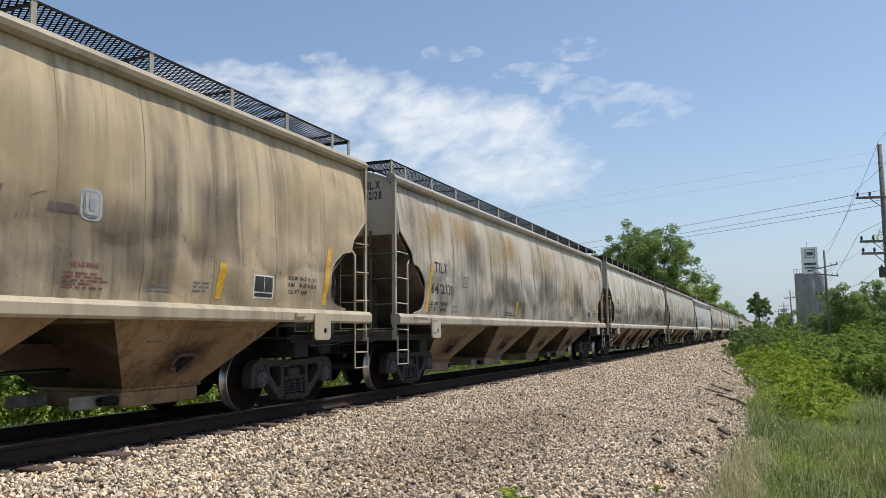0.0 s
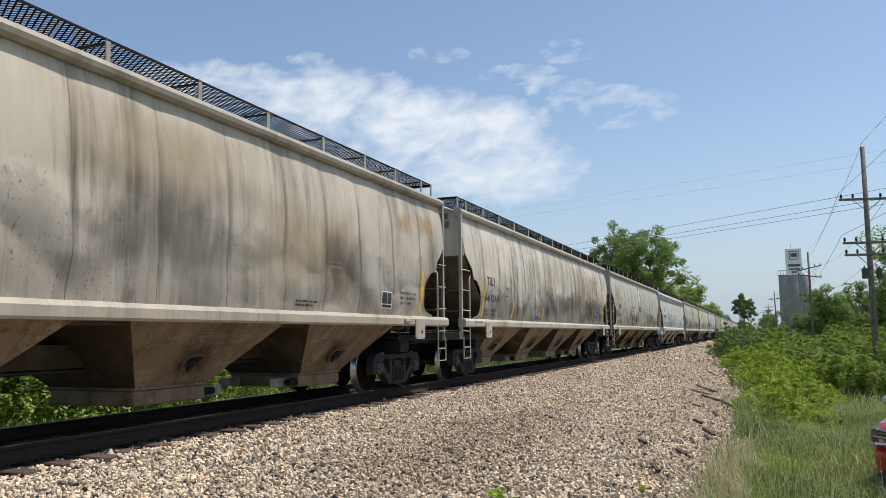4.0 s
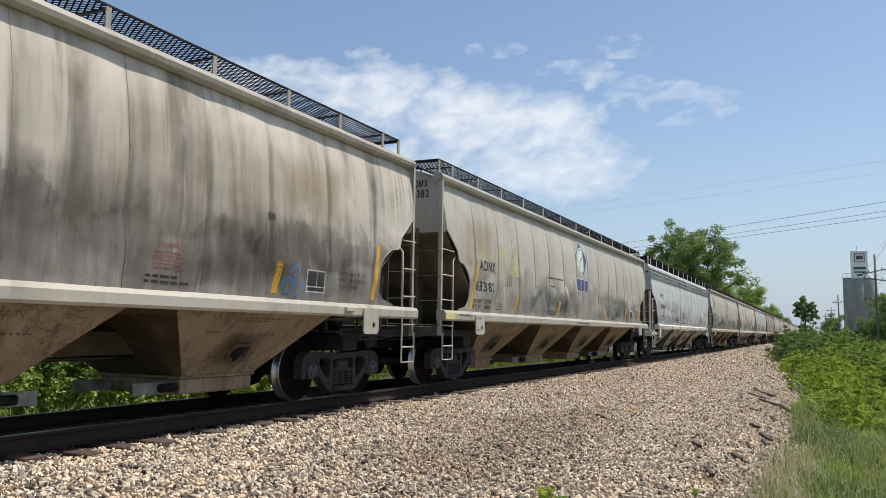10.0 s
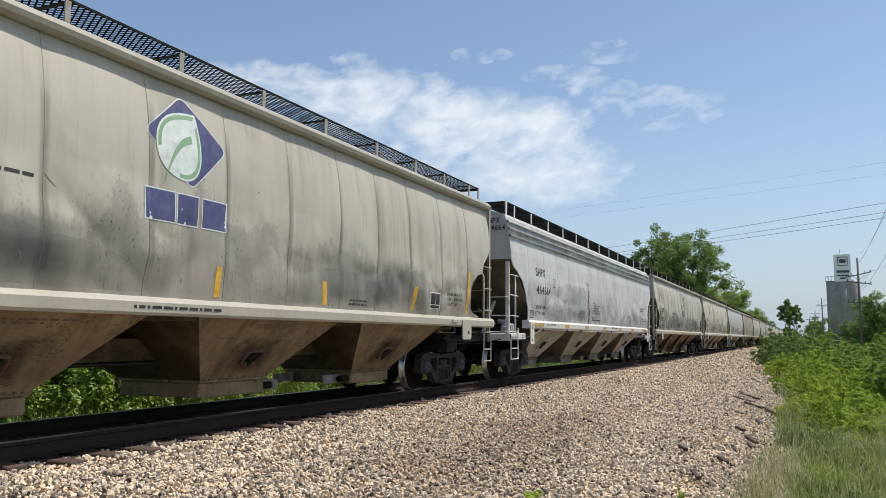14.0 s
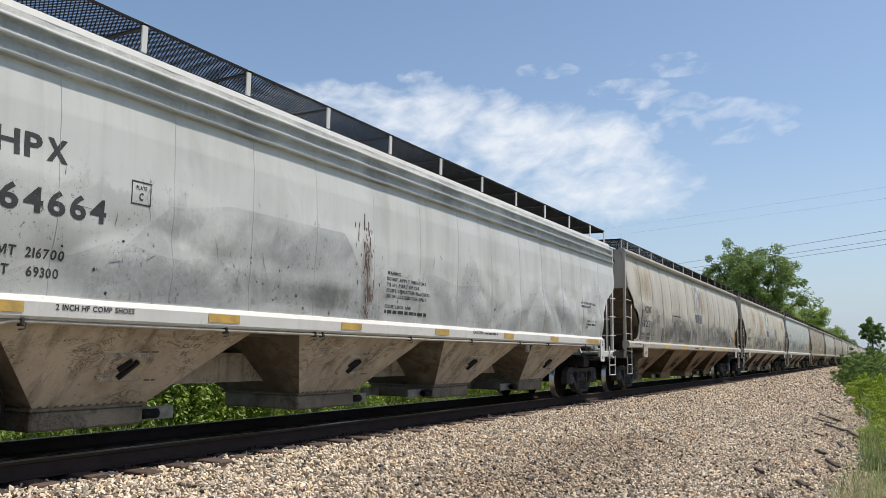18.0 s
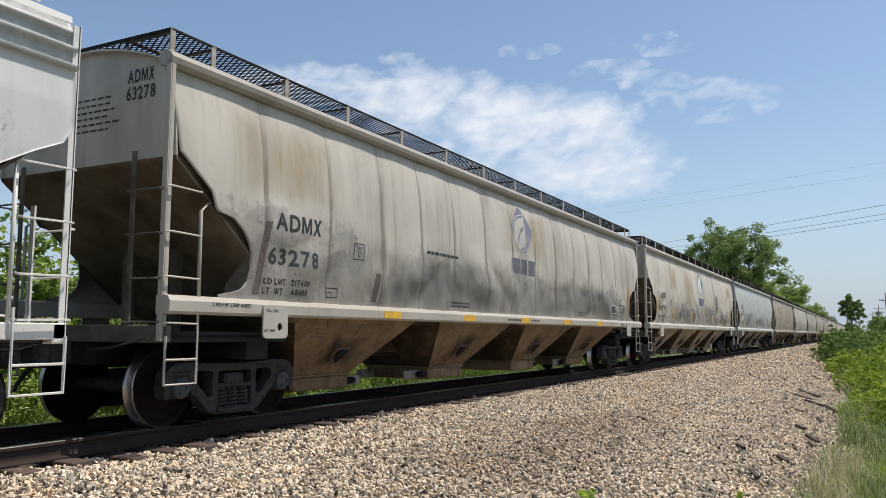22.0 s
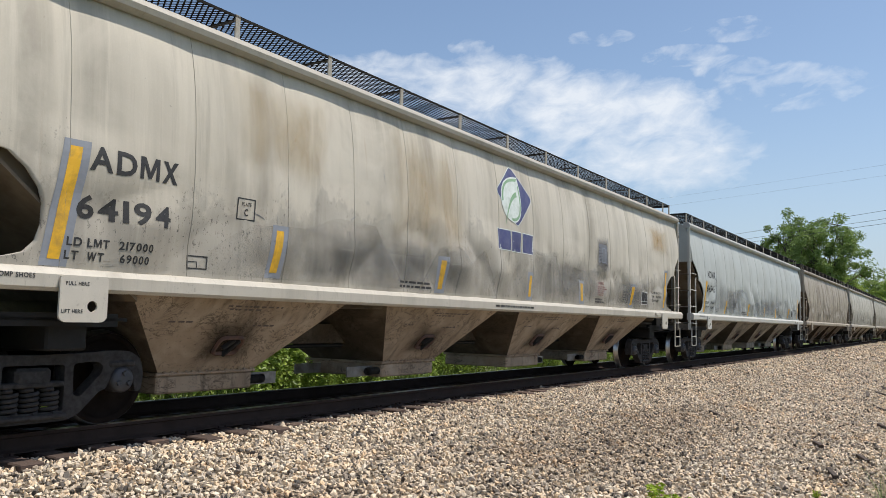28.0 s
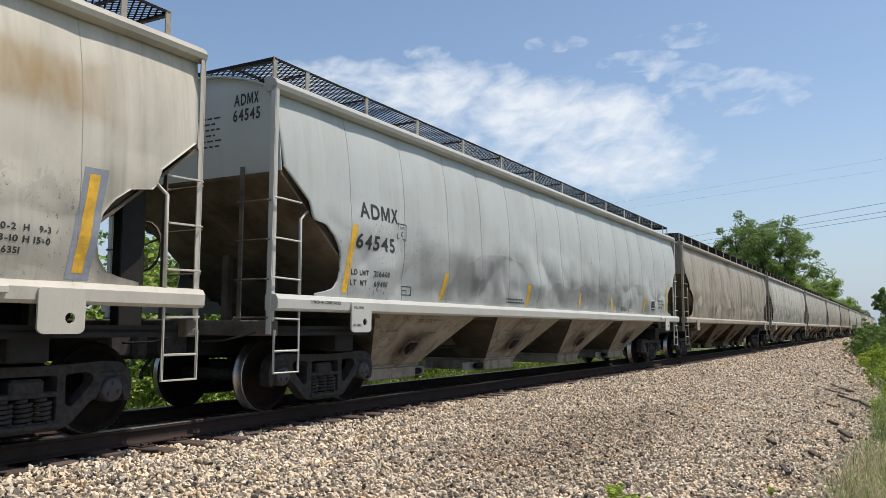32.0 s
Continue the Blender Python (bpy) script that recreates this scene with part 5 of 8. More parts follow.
        box(bm, -1.38, 1.38, min(ye - k * 0.15, ye - k * 2.3), max(ye - k * 0.15, ye - k * 2.3), 1.03, 1.06)
        for s in (1, -1):
            box(bm, min(s * 1.30, s * 1.38), max(s * 1.30, s * 1.38), min(ye - k * 0.15, ye - k * 2.2), max(ye - k * 0.15, ye - k * 2.2), 0.98, 1.10)
        part("end_deck", bm, STEEL_BLACK, car)
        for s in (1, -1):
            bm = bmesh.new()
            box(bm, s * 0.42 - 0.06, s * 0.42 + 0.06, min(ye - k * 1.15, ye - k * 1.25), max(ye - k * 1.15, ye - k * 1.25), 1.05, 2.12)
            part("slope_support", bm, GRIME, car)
        bm = bmesh.new()               # coupler with its shank and knuckle
        box(bm, -0.12, 0.12, min(ye, ye + k * 0.30), max(ye, ye + k * 0.30), 0.74, 1.0, 0.02)
        box(bm, -0.19, 0.19, min(ye + k * 0.28, ye + k * 0.498), max(ye + k * 0.28, ye + k * 0.498), 0.70, 1.02, 0.05)
        rod(bm, [(0.35, ye - k * 0.02, 0.9), (0.8, ye + k * 0.05, 0.92), (1.30, ye + k * 0.04, 1.02)], 0.014, 5)
        part("coupler", bm, STEEL_DARK, car, "dark cast steel coupler")
        bm = bmesh.new()
        rod(bm, [(-0.3, ye, 0.85), (-0.33, ye + k * 0.2, 0.68), (-0.28, ye + k * 0.38, 0.50), (-0.12, ye + k * 0.5, 0.46)], 0.025, 6)
        part("air_hose", bm, STEEL_BLACK, car)
        bm = bmesh.new()
        box(bm, -0.22, 0.22, min(ye - k * 0.1, ye - k * 2.4), max(ye - k * 0.1, ye - k * 2.4), 0.72, 1.02, 0.01)
        box(bm, -1.3, 1.3, ye - k * 1.75 - 0.2, ye - k * 1.75 + 0.2, 0.76, 1.02, 0.02)
        part("body_bolster", bm, STEEL_BLACK, car)
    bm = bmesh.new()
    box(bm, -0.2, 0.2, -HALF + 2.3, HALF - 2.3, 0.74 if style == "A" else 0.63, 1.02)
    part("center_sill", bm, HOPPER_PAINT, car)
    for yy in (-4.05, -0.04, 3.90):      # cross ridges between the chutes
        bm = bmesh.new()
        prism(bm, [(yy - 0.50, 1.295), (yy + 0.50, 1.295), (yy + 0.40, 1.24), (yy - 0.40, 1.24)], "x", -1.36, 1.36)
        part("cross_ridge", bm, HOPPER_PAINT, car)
    bm = bmesh.new()
    rod(bm, [(0.12, -7.2, 0.70), (0.12, 7.2, 0.70)], 0.03, 6)
    part("brake_pipe", bm, STEEL_BLACK, car)
    for yy, way in ((-6.08, 1), (-2.03, -1), (1.95, 1), (5.85, -1)) if style == "A" else ((-5.94, 1), (-1.88, 1), (2.0, -1), (5.9, -1)):
        build_hopper_bay(car, yy, style, way)
    if style == "B":                   # air pipe clipped under the sill, with its small reservoir
        bm = bmesh.new()
        rod(bm, [(1.30, 1.45 - HALF, 1.02), (1.50, 1.68 - HALF, 1.095), (1.565, 2.53 - HALF, 1.285), (1.57, 9.0 - HALF, 1.272), (1.57, 13.2 - HALF, 1.272), (1.57, 17.75 - HALF, 1.285)], 0.019, 7)
        pipe = part("air_pipe", bm, POST, car, "thin grey air pipe under the sill")
        for u in (2.61, 5.03, 6.62, 6.78, 9.0, 11.08, 13.22, 14.76, 17.2):
            bm = bmesh.new()
            box(bm, 1.53, 1.60, u - 0.016 - HALF, u + 0.016 - HALF, 1.245, 1.315, 0.006)
            rod(bm, [(1.59, u + 0.03 - HALF, 1.27), (1.60, u + 0.02 - HALF, 1.225), (1.58, u - 0.03 - HALF, 1.215)], 0.009, 4)
            part("pipe_clip", bm, STEEL_DARK, pipe)
        bm = bmesh.new()
        rod(bm, [(1.50, 13.79 - HALF, 1.29), (1.50, 13.79 - HALF, 1.235), (1.50, 13.79 - HALF, 1.23), (1.50, 13.79 - HALF, 1.10)], 0.05, 14)
        part("drain_cup", bm, POST, pipe, "small grey drain cup on the air pipe")
    if style == "A":                   # brake gear on the rear end
        for s in (1, -1):
            bm = bmesh.new()
            box(bm, s * 1.0 - 0.07, s * 1.0 + 0.07, HALF - 0.66, HALF - 0.36, 1.05, 2.58, 0.01)
            part("end_strut", bm, STEEL_BLACK, car)
            bm = bmesh.new()
            box(bm, min(s * 1.60, s * 1.64), max(s * 1.60, s * 1.64), 17.52 - HALF, 17.77 - HALF, 1.36, 1.425, 0.008)
            part("sill_bracket", bm, SILL_PAINT, car)
        bm = bmesh.new()
        ring = [(0.55 + 0.28 * math.cos(a), HALF + 0.06, 2.0 + 0.28 * math.sin(a)) for a in np.linspace(0, 2 * math.pi, 17)]
        rod(bm, ring, 0.018, 5)
        for a in (0.3, 1.87, 3.44, 5.0):
            rod(bm, [(0.55, HALF + 0.02, 2.0), (0.55 + 0.28 * math.cos(a), HALF + 0.06, 2.0 + 0.28 * math.sin(a))], 0.012, 4)
        part("brake_wheel", bm, END_DIRT, car, "dirty spoked hand brake wheel")
        bm = bmesh.new()
        box(bm, 0.40, 0.70, HALF - 0.20, HALF - 0.03, 1.80, 2.18, 0.05)
        rod(bm, [(0.55, HALF - 0.14, 2.15), (0.55, HALF - 0.14, 2.9)], 0.025, 6)
        rod(bm, [(0.5, HALF - 0.1, 1.7), (0.45, HALF - 0.2, 1.05)], 0.02, 5)
        part("brake_gear_box", bm, GRIME, car)
        bm = bmesh.new()               # air reservoir and valve on the front deck
        lathe(bm, [(-0.5, 0.02), (-0.48, 0.16), (-0.4, 0.19), (0.4, 0.19), (0.48, 0.16), (0.5, 0.02)], 12)
        bmesh.ops.translate(bm, vec=(0.1, HALF - 1.0, 1.26), verts=bm.verts[:])
        part("air_reservoir", bm, STEEL_DARK, car)
    else:
        for k in (-1, 1):
            bm = bmesh.new()
            a = HALF - 0.95
            box(bm, 1.02, 1.28, k * a - 0.16, k * a + 0.16, 1.17, 1.42, 0.03)
            box(bm, 1.05, 1.24, k * a - 0.30, k * a - 0.17, 1.20, 1.36, 0.03)
            for dy, z, r in ((0.26, 1.36, 0.075), (0.36, 1.27, 0.06), (-0.10, 1.47, 0.06)):
                lathe_at = Matrix.Translation((1.05, k * a + dy, z))
                cap = bmesh.ops.create_cone(bm, cap_ends=True, segments=12, radius1=r, radius2=r * 0.85, depth=0.26, matrix=lathe_at @ Matrix.Rotation(radians(90), 4, "Y"))
            rod(bm, [(1.15, k * a + 0.2, 1.25), (1.3, k * a + 0.42, 1.22), (1.2, k * a + 0.55, 1.14)], 0.02, 6)
            rod(bm, [(0.9, k * a - 0.3, 1.4), (0.65, k * a, 1.55), (0.3, k * a + 0.1, 1.8)], 0.03, 6)
            part("air_valve", bm, GALV, car, "pale grey brake valve block with pipes")
            for s in (1, -1):
                bm = bmesh.new()
                prism(bm, [(k * (HALF - 0.35), 1.1), (k * (HALF - 0.45), 1.1), (k * (HALF - 1.35), 2.0), (k * (HALF - 1.25), 2.02)], "x", s * 0.62, s * 0.68)
                part("slope_brace", bm, SILL_PAINT, car)
    # walkways round the roof edge, on brackets
    if style == "A":
        zt, first, last = 4.45, 0.10, 19.55
        spots = (0.75, 2.10, 3.52, 5.09, 6.67, 8.30, 9.93, 11.53, 13.11, 14.75, 16.28, 17.62, 18.97)
    else:
        zt, first, last = 4.45, 0.17, 19.5
        spots = (0.85, 2.25, 3.85, 5.42, 7.02, 8.62, 10.25, 11.88, 13.50, 15.12, 16.72, 18.30)
    for s in (1, -1):
        me = grating(min(s * 0.62, s * 1.36), max(s * 0.62, s * 1.36), first - HALF, last - HALF, zt, *((0.074, 0.019, 0.004) if style == "A" else (0.045, 0.011, 0.006)))
        tagged(part("running_board", me, None, car), "dark steel mesh walkway along the roof edge", "", "", "stuff")
        for u in (first + 0.02,) + spots + (last - 0.02,):
            yy, half = u - HALF, 0.034
            bm = bmesh.new()
            box(bm, min(s * 1.352, s * 1.37), max(s * 1.352, s * 1.37), yy - half, yy + half, eave + 0.09, zt + 0.01)
            if s > 0:
                part("walkway_bracket", bm, POST if style == "A" else SILL_PAINT, car, "flat grey steel post of the walkway")
                bm = bmesh.new()
            box(bm, min(s * 0.62, s * 1.352), max(s * 0.62, s * 1.352), yy - 0.025, yy + 0.025, zt - 0.05, zt - 0.032)
            rod(bm, [(s * 0.64, yy, zt - 0.04), (s * 0.66, yy, eave + 0.24)], 0.015, 4)
            part("walkway_beam" if s > 0 else "walkway_bracket", bm, STEEL_DARK, car)
    for a, b in ((first, 0.75), (last - 0.6, last)):
        me = grating(-0.61, 0.61, a - HALF, b - HALF, zt)
        tagged(part("end_walkway", me, None, car), "dark steel mesh walkway across the roof end", "", "", "stuff")
    for k in (-1, 1):
        yc = k * (HALF - 1.6) if style == "A" else (-8.30 if k < 0 else 8.48)
        build_truck(car, yc)
        for sy in (-0.89, 0.89):
            build_wheelset(car, yc + sy)
    return car


CAR_A = build_car("A")
CAR_B = build_car("B")

# paint of each car in turn from the head: red, green, blue, dirt; sill colour; label
TRAIN = [
    ((0.525, 0.405, 0.25), 0.96, (0.56, 0.48, 0.35), "tan covered hopper car with dark rain streaks and brown chutes"),
    ((0.53, 0.475, 0.395), 1.0, (0.56, 0.50, 0.42), "grey covered hopper car with tan patches and dark streaks"),
    ((0.655, 0.595, 0.515), 0.92, (0.62, 0.58, 0.50), "pale grey covered hopper car with black streaks and orange marks"),
    ((0.49, 0.465, 0.395), 0.42, (0.56, 0.53, 0.45), "grey-green covered hopper car with a blue diamond emblem"),
    ((0.555, 0.57, 0.56), 0.24, (0.70, 0.695, 0.67), "white covered hopper car with a ribbed top and chipped paint"),
    ((0.51, 0.48, 0.42), 0.45, (0.54, 0.505, 0.44), "dusty grey covered hopper car with a faded diamond emblem"),
    ((0.58, 0.54, 0.46), 0.48, (0.64, 0.605, 0.53), "cream covered hopper car with a blue diamond emblem and grey patches"),
    ((0.46, 0.49, 0.48), 0.22, (0.62, 0.62, 0.58), "clean light blue-grey covered hopper car with dented side sheets"),
    ((0.36, 0.31, 0.25), 1.0, (0.46, 0.40, 0.32), "brown-grey covered hopper car coated with grime"),
    ((0.50, 0.48, 0.43), 0.7, (0.55, 0.50, 0.43), "pale covered hopper car with dusty chutes"),
    ((0.44, 0.42, 0.37), 0.8, (0.52, 0.47, 0.40), "grey covered hopper car streaked with dirt"),
]
BANDS = (0.3, 0.5, 0.9, 0.5, 0.3, 0.65, 0.35, 0.2, 0.2, 0.5)   # how much grey film lies low on each car
PITCH, START = 21.10, 13.52
CARS = []


CHUTES = [(0.30, 0.195, 0.105), (0.25, 0.185, 0.12), (0.33, 0.25, 0.17), (0.29, 0.21, 0.125), (0.53, 0.47, 0.385), (0.25, 0.165, 0.092), (0.42, 0.34, 0.26), (0.32, 0.29, 0.24), (0.14, 0.10, 0.065), (0.26, 0.215, 0.165)]   # dust on the chutes of each car


def colour_car(car, paint, dirt, sill, band, chute):
    for o in car.children_recursive:
        if o.type != "MESH" or not o.data.materials:
            continue
        m = o.data.materials[0]
        if m == PAINT:
            f = 0.96 if not o.name.startswith("weld_seam") else 0.9 if o.parent.name == CAR_B.name else 0.80
            o.color = (*(f * c for c in paint), min(dirt, 0.99) + round(10 * band))
        elif m == SILL_PAINT:
            f = 0.92 if car == CAR_B else 0.62 if o.name.startswith("top_chord") else 0.80
            o.color = (*(f * c for c in sill), dirt * 0.7)
        elif m == HOPPER_PAINT:
            # chute ends, cross ridges and style A center sill carry shade in their colour
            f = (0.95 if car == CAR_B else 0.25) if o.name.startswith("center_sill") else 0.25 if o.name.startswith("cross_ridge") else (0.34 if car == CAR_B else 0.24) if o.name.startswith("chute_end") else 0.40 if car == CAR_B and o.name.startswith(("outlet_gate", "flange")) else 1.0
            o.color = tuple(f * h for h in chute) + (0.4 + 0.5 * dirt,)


def place_of(i):
    """Where the middle of a car stands at the start; the white one hangs back a little in its couplers."""
    return START + (i - 1) * PITCH + HALF + (0.10 if i == 4 else 0.0)


for i in range(20):
    paint, dirt, sill, label = TRAIN[i] if i < len(TRAIN) else TRAIN[8 + i % 3]
    proto = CAR_B if i == 4 else CAR_A
    m = pose(0, place_of(i), 0)
    if i == 0 or i == 4:
        c = proto
        c.matrix_basis = m
    else:
        c = copy_thing(proto, m)
    c["label"] = label
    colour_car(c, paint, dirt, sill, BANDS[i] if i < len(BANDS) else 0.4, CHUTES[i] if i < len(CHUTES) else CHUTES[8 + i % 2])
    CARS.append(c)


# ---------------------------------------------------------------- markings on the cars
def on_side(car, name, pts, faces, mat, label="", table=SIDE, lift=0.008):
    """Lays flat shapes given as (metres from the car's front, height) on its bowed side sheet."""
    me = bpy.data.meshes.new(name)
    me.from_pydata([(skin_x(u - HALF, v, table) + 0.45 * lift, u - HALF, v) for u, v in pts], [], faces)
    me.materials.append(mat)
    return part(name, me, None, car, label)


def word(car, text, u, z, width, height, mat=None, table=SIDE, name="lettering"):
    """A line of writing on the side: large characters are parts of their own, small print one part."""
    row = set_word(text, width, height)
    if height < 0.12:
        pts, faces = joined(row)
        return on_side(car, name, [(p[0] + u, p[1] + z) for p in pts], faces, mat or BLACK_INK, "", table)
    for v, f in row:
        v, f = diced(v, f)
        on_side(car, "letter", [(p[0] + u, p[1] + z) for p in v], f, mat or BLACK_INK, "", table)


def patch(car, name, u0, u1, z0, z1, mat, label="", lean=0.0, table=SIDE, lift=0.006, rough=0.0, seed=1):
    """A painted or stuck-on patch; rough gives it a torn outline."""
    nu, nv = max(1, math.ceil((u1 - u0) / 0.07)), max(2, math.ceil((z1 - z0) / 0.06))
    rng = random.Random(seed)
    pts = []
    for j in range(nv + 1):
        l, r = (rng.uniform(-rough, rough), rng.uniform(-rough, rough)) if rough else (0, 0)
        for i in range(nu + 1):
            z = z0 + (z1 - z0) * j / nv
            a, b = u0 + l, u1 + r
            pts.append((a + (b - a) * i / nu + lean * (z - z0), z))
    faces = [(j * (nu + 1) + i, j * (nu + 1) + i + 1, (j + 1) * (nu + 1) + i + 1, (j + 1) * (nu + 1) + i) for j in range(nv) for i in range(nu)]
    return on_side(car, name, pts, faces, mat, label, table, lift)


def bars(car, u, z, width, rows, height=0.035, gap=0.07, seed=0, table=SIDE, mat=None):
    """Writing too small to read: rows of short plain bars."""
    rng = random.Random(seed)
    pts, faces = [], []
    for r in range(rows):
        x = u
        end = u + width * rng.uniform(0.7, 1.0)
        while x < end:
            w = rng.uniform(0.05, 0.16)
            z0 = z - r * gap
            i = len(pts)
            pts += [(x, z0), (x + w, z0), (x + w, z0 + height), (x, z0 + height)]
            faces.append((i, i + 1, i + 2, i + 3))
            x += w + 0.03
    return on_side(car, "fine_print", pts, faces, mat or BLACK_INK, "rows of small black print", table)


def outline_box(car, u0, u1, z0, z1, w=0.014, table=SIDE):
    o, i = [(u0, z0), (u1, z0), (u1, z1), (u0, z1)], [(u0 + w, z0 + w), (u1 - w, z0 + w), (u1 - w, z1 - w), (u0 + w, z1 - w)]
    return on_side(car, "plate_box", o + i, [(k, (k + 1) % 4, 4 + (k + 1) % 4, 4 + k) for k in range(4)], BLACK_INK, "", table)


def plate_mark(car, u, z, table=SIDE):
    outline_box(car, u, u + 0.25, z, z + 0.24, 0.014, table)
    word(car, "PLATE", u + 0.06, z + 0.155, 0.13, 0.04, None, table)
    word(car, "C", u + 0.10, z + 0.05, 0.05, 0.075, None, table)


def emblem(car, faded=False):
    """Rounded diamond behind a leaf, above three plain blocks."""
    cu, cz = 9.93, 3.31
    blue, pale, green = (FADED_BLUE, FADED_PALE, FADED_BLUE) if faded else (BLUE_INK, PALE_INK, LEAF_INK)

    def fan(points, mat, name, lift):
        v, f = diced(np.array(points), [tuple(range(len(points)))], 0.04)
        on_side(car, name, [tuple(p) for p in v], f, mat, "", SIDE, lift)

    def dense(pts, most=0.08):
        out = []
        for p, q in zip(pts, pts[1:] + pts[:1]):
            n = max(1, int(math.dist(p, q) / most))
            out += [(p[0] + (q[0] - p[0]) * k / n, p[1] + (q[1] - p[1]) * k / n) for k in range(n)]
        return out

    def curve(p, q, r, n=10):
        return [tuple(p[i] * (1 - t) ** 2 + 2 * q[i] * t * (1 - t) + r[i] * t * t for i in (0, 1)) for t in np.linspace(0, 1, n)]
    corners = [(cu - 0.66, cz + 0.03), (cu - 0.08, cz + 0.54), (cu + 0.67, cz + 0.03), (cu + 0.05, cz - 0.535)]
    fan(dense(rounded([(cu + (u - cu) * 1.03, cz + (v - cz) * 1.035) for u, v in corners], 0.10, 4)), pale, "emblem_edge", 0.006)
    fan(dense(rounded(corners, 0.10, 4)), blue, "emblem", 0.010)

    def leaf(f):
        tip, low = (0.13, 0.37), (-0.08, -0.47)
        pts = curve(tip, (-0.56, 0.34), (-0.51, -0.13)) + curve((-0.51, -0.13), (-0.46, -0.43), low)[1:] + curve(low, (0.36, -0.45), tip, 14)[1:-1]
        return [(cu - 0.14 + (u + 0.14) * f, cz - 0.06 + (v + 0.06) * f) for u, v in pts]
    fan(leaf(1.0), pale, "emblem_leaf", 0.0135)
    arc = leaf(0.93)[:10] + leaf(0.80)[:10][::-1]
    fan(arc, green, "emblem_rim", 0.016)
    arc = leaf(0.94)[-14:] + leaf(0.82)[-14:][::-1]
    fan(arc, green, "emblem_rim", 0.016)
    va, vb = curve((-0.39, -0.52), (-0.24, 0.04), (0.04, 0.09)), curve((-0.38, -0.52), (-0.20, -0.04), (0.05, 0.00))
    fan([(cu + u, cz + v) for u, v in va + vb[::-1]], green, "emblem_vein", 0.020)
    # three plain blocks stand below
    ink = FADED_INK if faded else BLUE_INK
    for grow, mat, lift in ((0.014, pale, 0.009), (0.0, ink, 0.011)):
        for u0, u1 in ((9.26, 9.70), (9.75, 10.09), (10.17, 10.62)):
            patch(car, "emblem_block", u0 - grow, u1 + grow, 2.34 - grow, 2.68 + grow, mat, "plain dark block of the emblem", 0.0, SIDE, lift)


def on_end(car, text, x, z, width, height, mat=None, back=0.0):
    """A word on the front end sheet, read from ahead of the car."""
    row = set_word(text, width, height)
    for v, f in (row if height > 0.12 else [joined(row)]):
        me = bpy.data.meshes.new("letter")
        me.from_pydata([(x + p[0], -HALF + 0.080 + back, z + p[1]) for p in v], [], f)
        me.materials.append(mat or BLACK_INK)
        part("letter" if height > 0.12 else "lettering", me, None, car)


def end_bars(car, x, z, width, rows, seed):
    rng = random.Random(seed)
    pts, faces = [], []
    for r in range(rows):
        u = x
        while u < x + width * rng.uniform(0.75, 1.0):
            w = rng.uniform(0.04, 0.12)
            i = len(pts)
            pts += [(u, -HALF + 0.080, z - r * 0.075), (u + w, -HALF + 0.080, z - r * 0.075), (u + w, -HALF + 0.080, z - r * 0.075 + 0.022), (u, -HALF + 0.080, z - r * 0.075 + 0.022)]
            faces.append((i, i + 1, i + 2, i + 3))
            u += w + 0.03
    me = bpy.data.meshes.new("fine_print")
    me.from_pydata(pts, [], faces)
    me.materials.append(BLACK_INK)
    part("fine_print", me, None, car)


def on_sill(car, name, u0, u1, z0, z1, mat, label="", x=1.608):
    bm = bmesh.new()
    box(bm, x - 0.004, x, u0 - HALF, u1 - HALF, z0, z1)
    return part(name, bm, mat, car, label)


def sill_word(car, text, u, z, width, height, x=1.6066):
    pts, faces = joined(set_word(text, width, height))
    me = bpy.data.meshes.new("lettering")
    me.from_pydata([(x, u - HALF + p[0], z + p[1]) for p in pts], [], faces)
    me.materials.append(BLACK_INK)
    return part("lettering", me, None, car)


def sill_bars(car, u0, u1, z, seed, x=1.6066):
    """A line of lettering on the sill, as plain bars."""
    rng = random.Random(seed)
    pts, faces = [], []
    while u0 < u1:
        w = rng.choice((0.04, 0.09, 0.14))
        i = len(pts)
        pts += [(x, u0 - HALF, z), (x, u0 + w - HALF, z), (x, u0 + w - HALF, z + 0.032), (x, u0 - HALF, z + 0.032)]
        faces.append((i, i + 1, i + 2, i + 3))
        u0 += w + 0.03
    me = bpy.data.meshes.new("fine_print")
    me.from_pydata(pts, [], faces)
    me.materials.append(BLACK_INK)
    return part("fine_print", me, None, car)


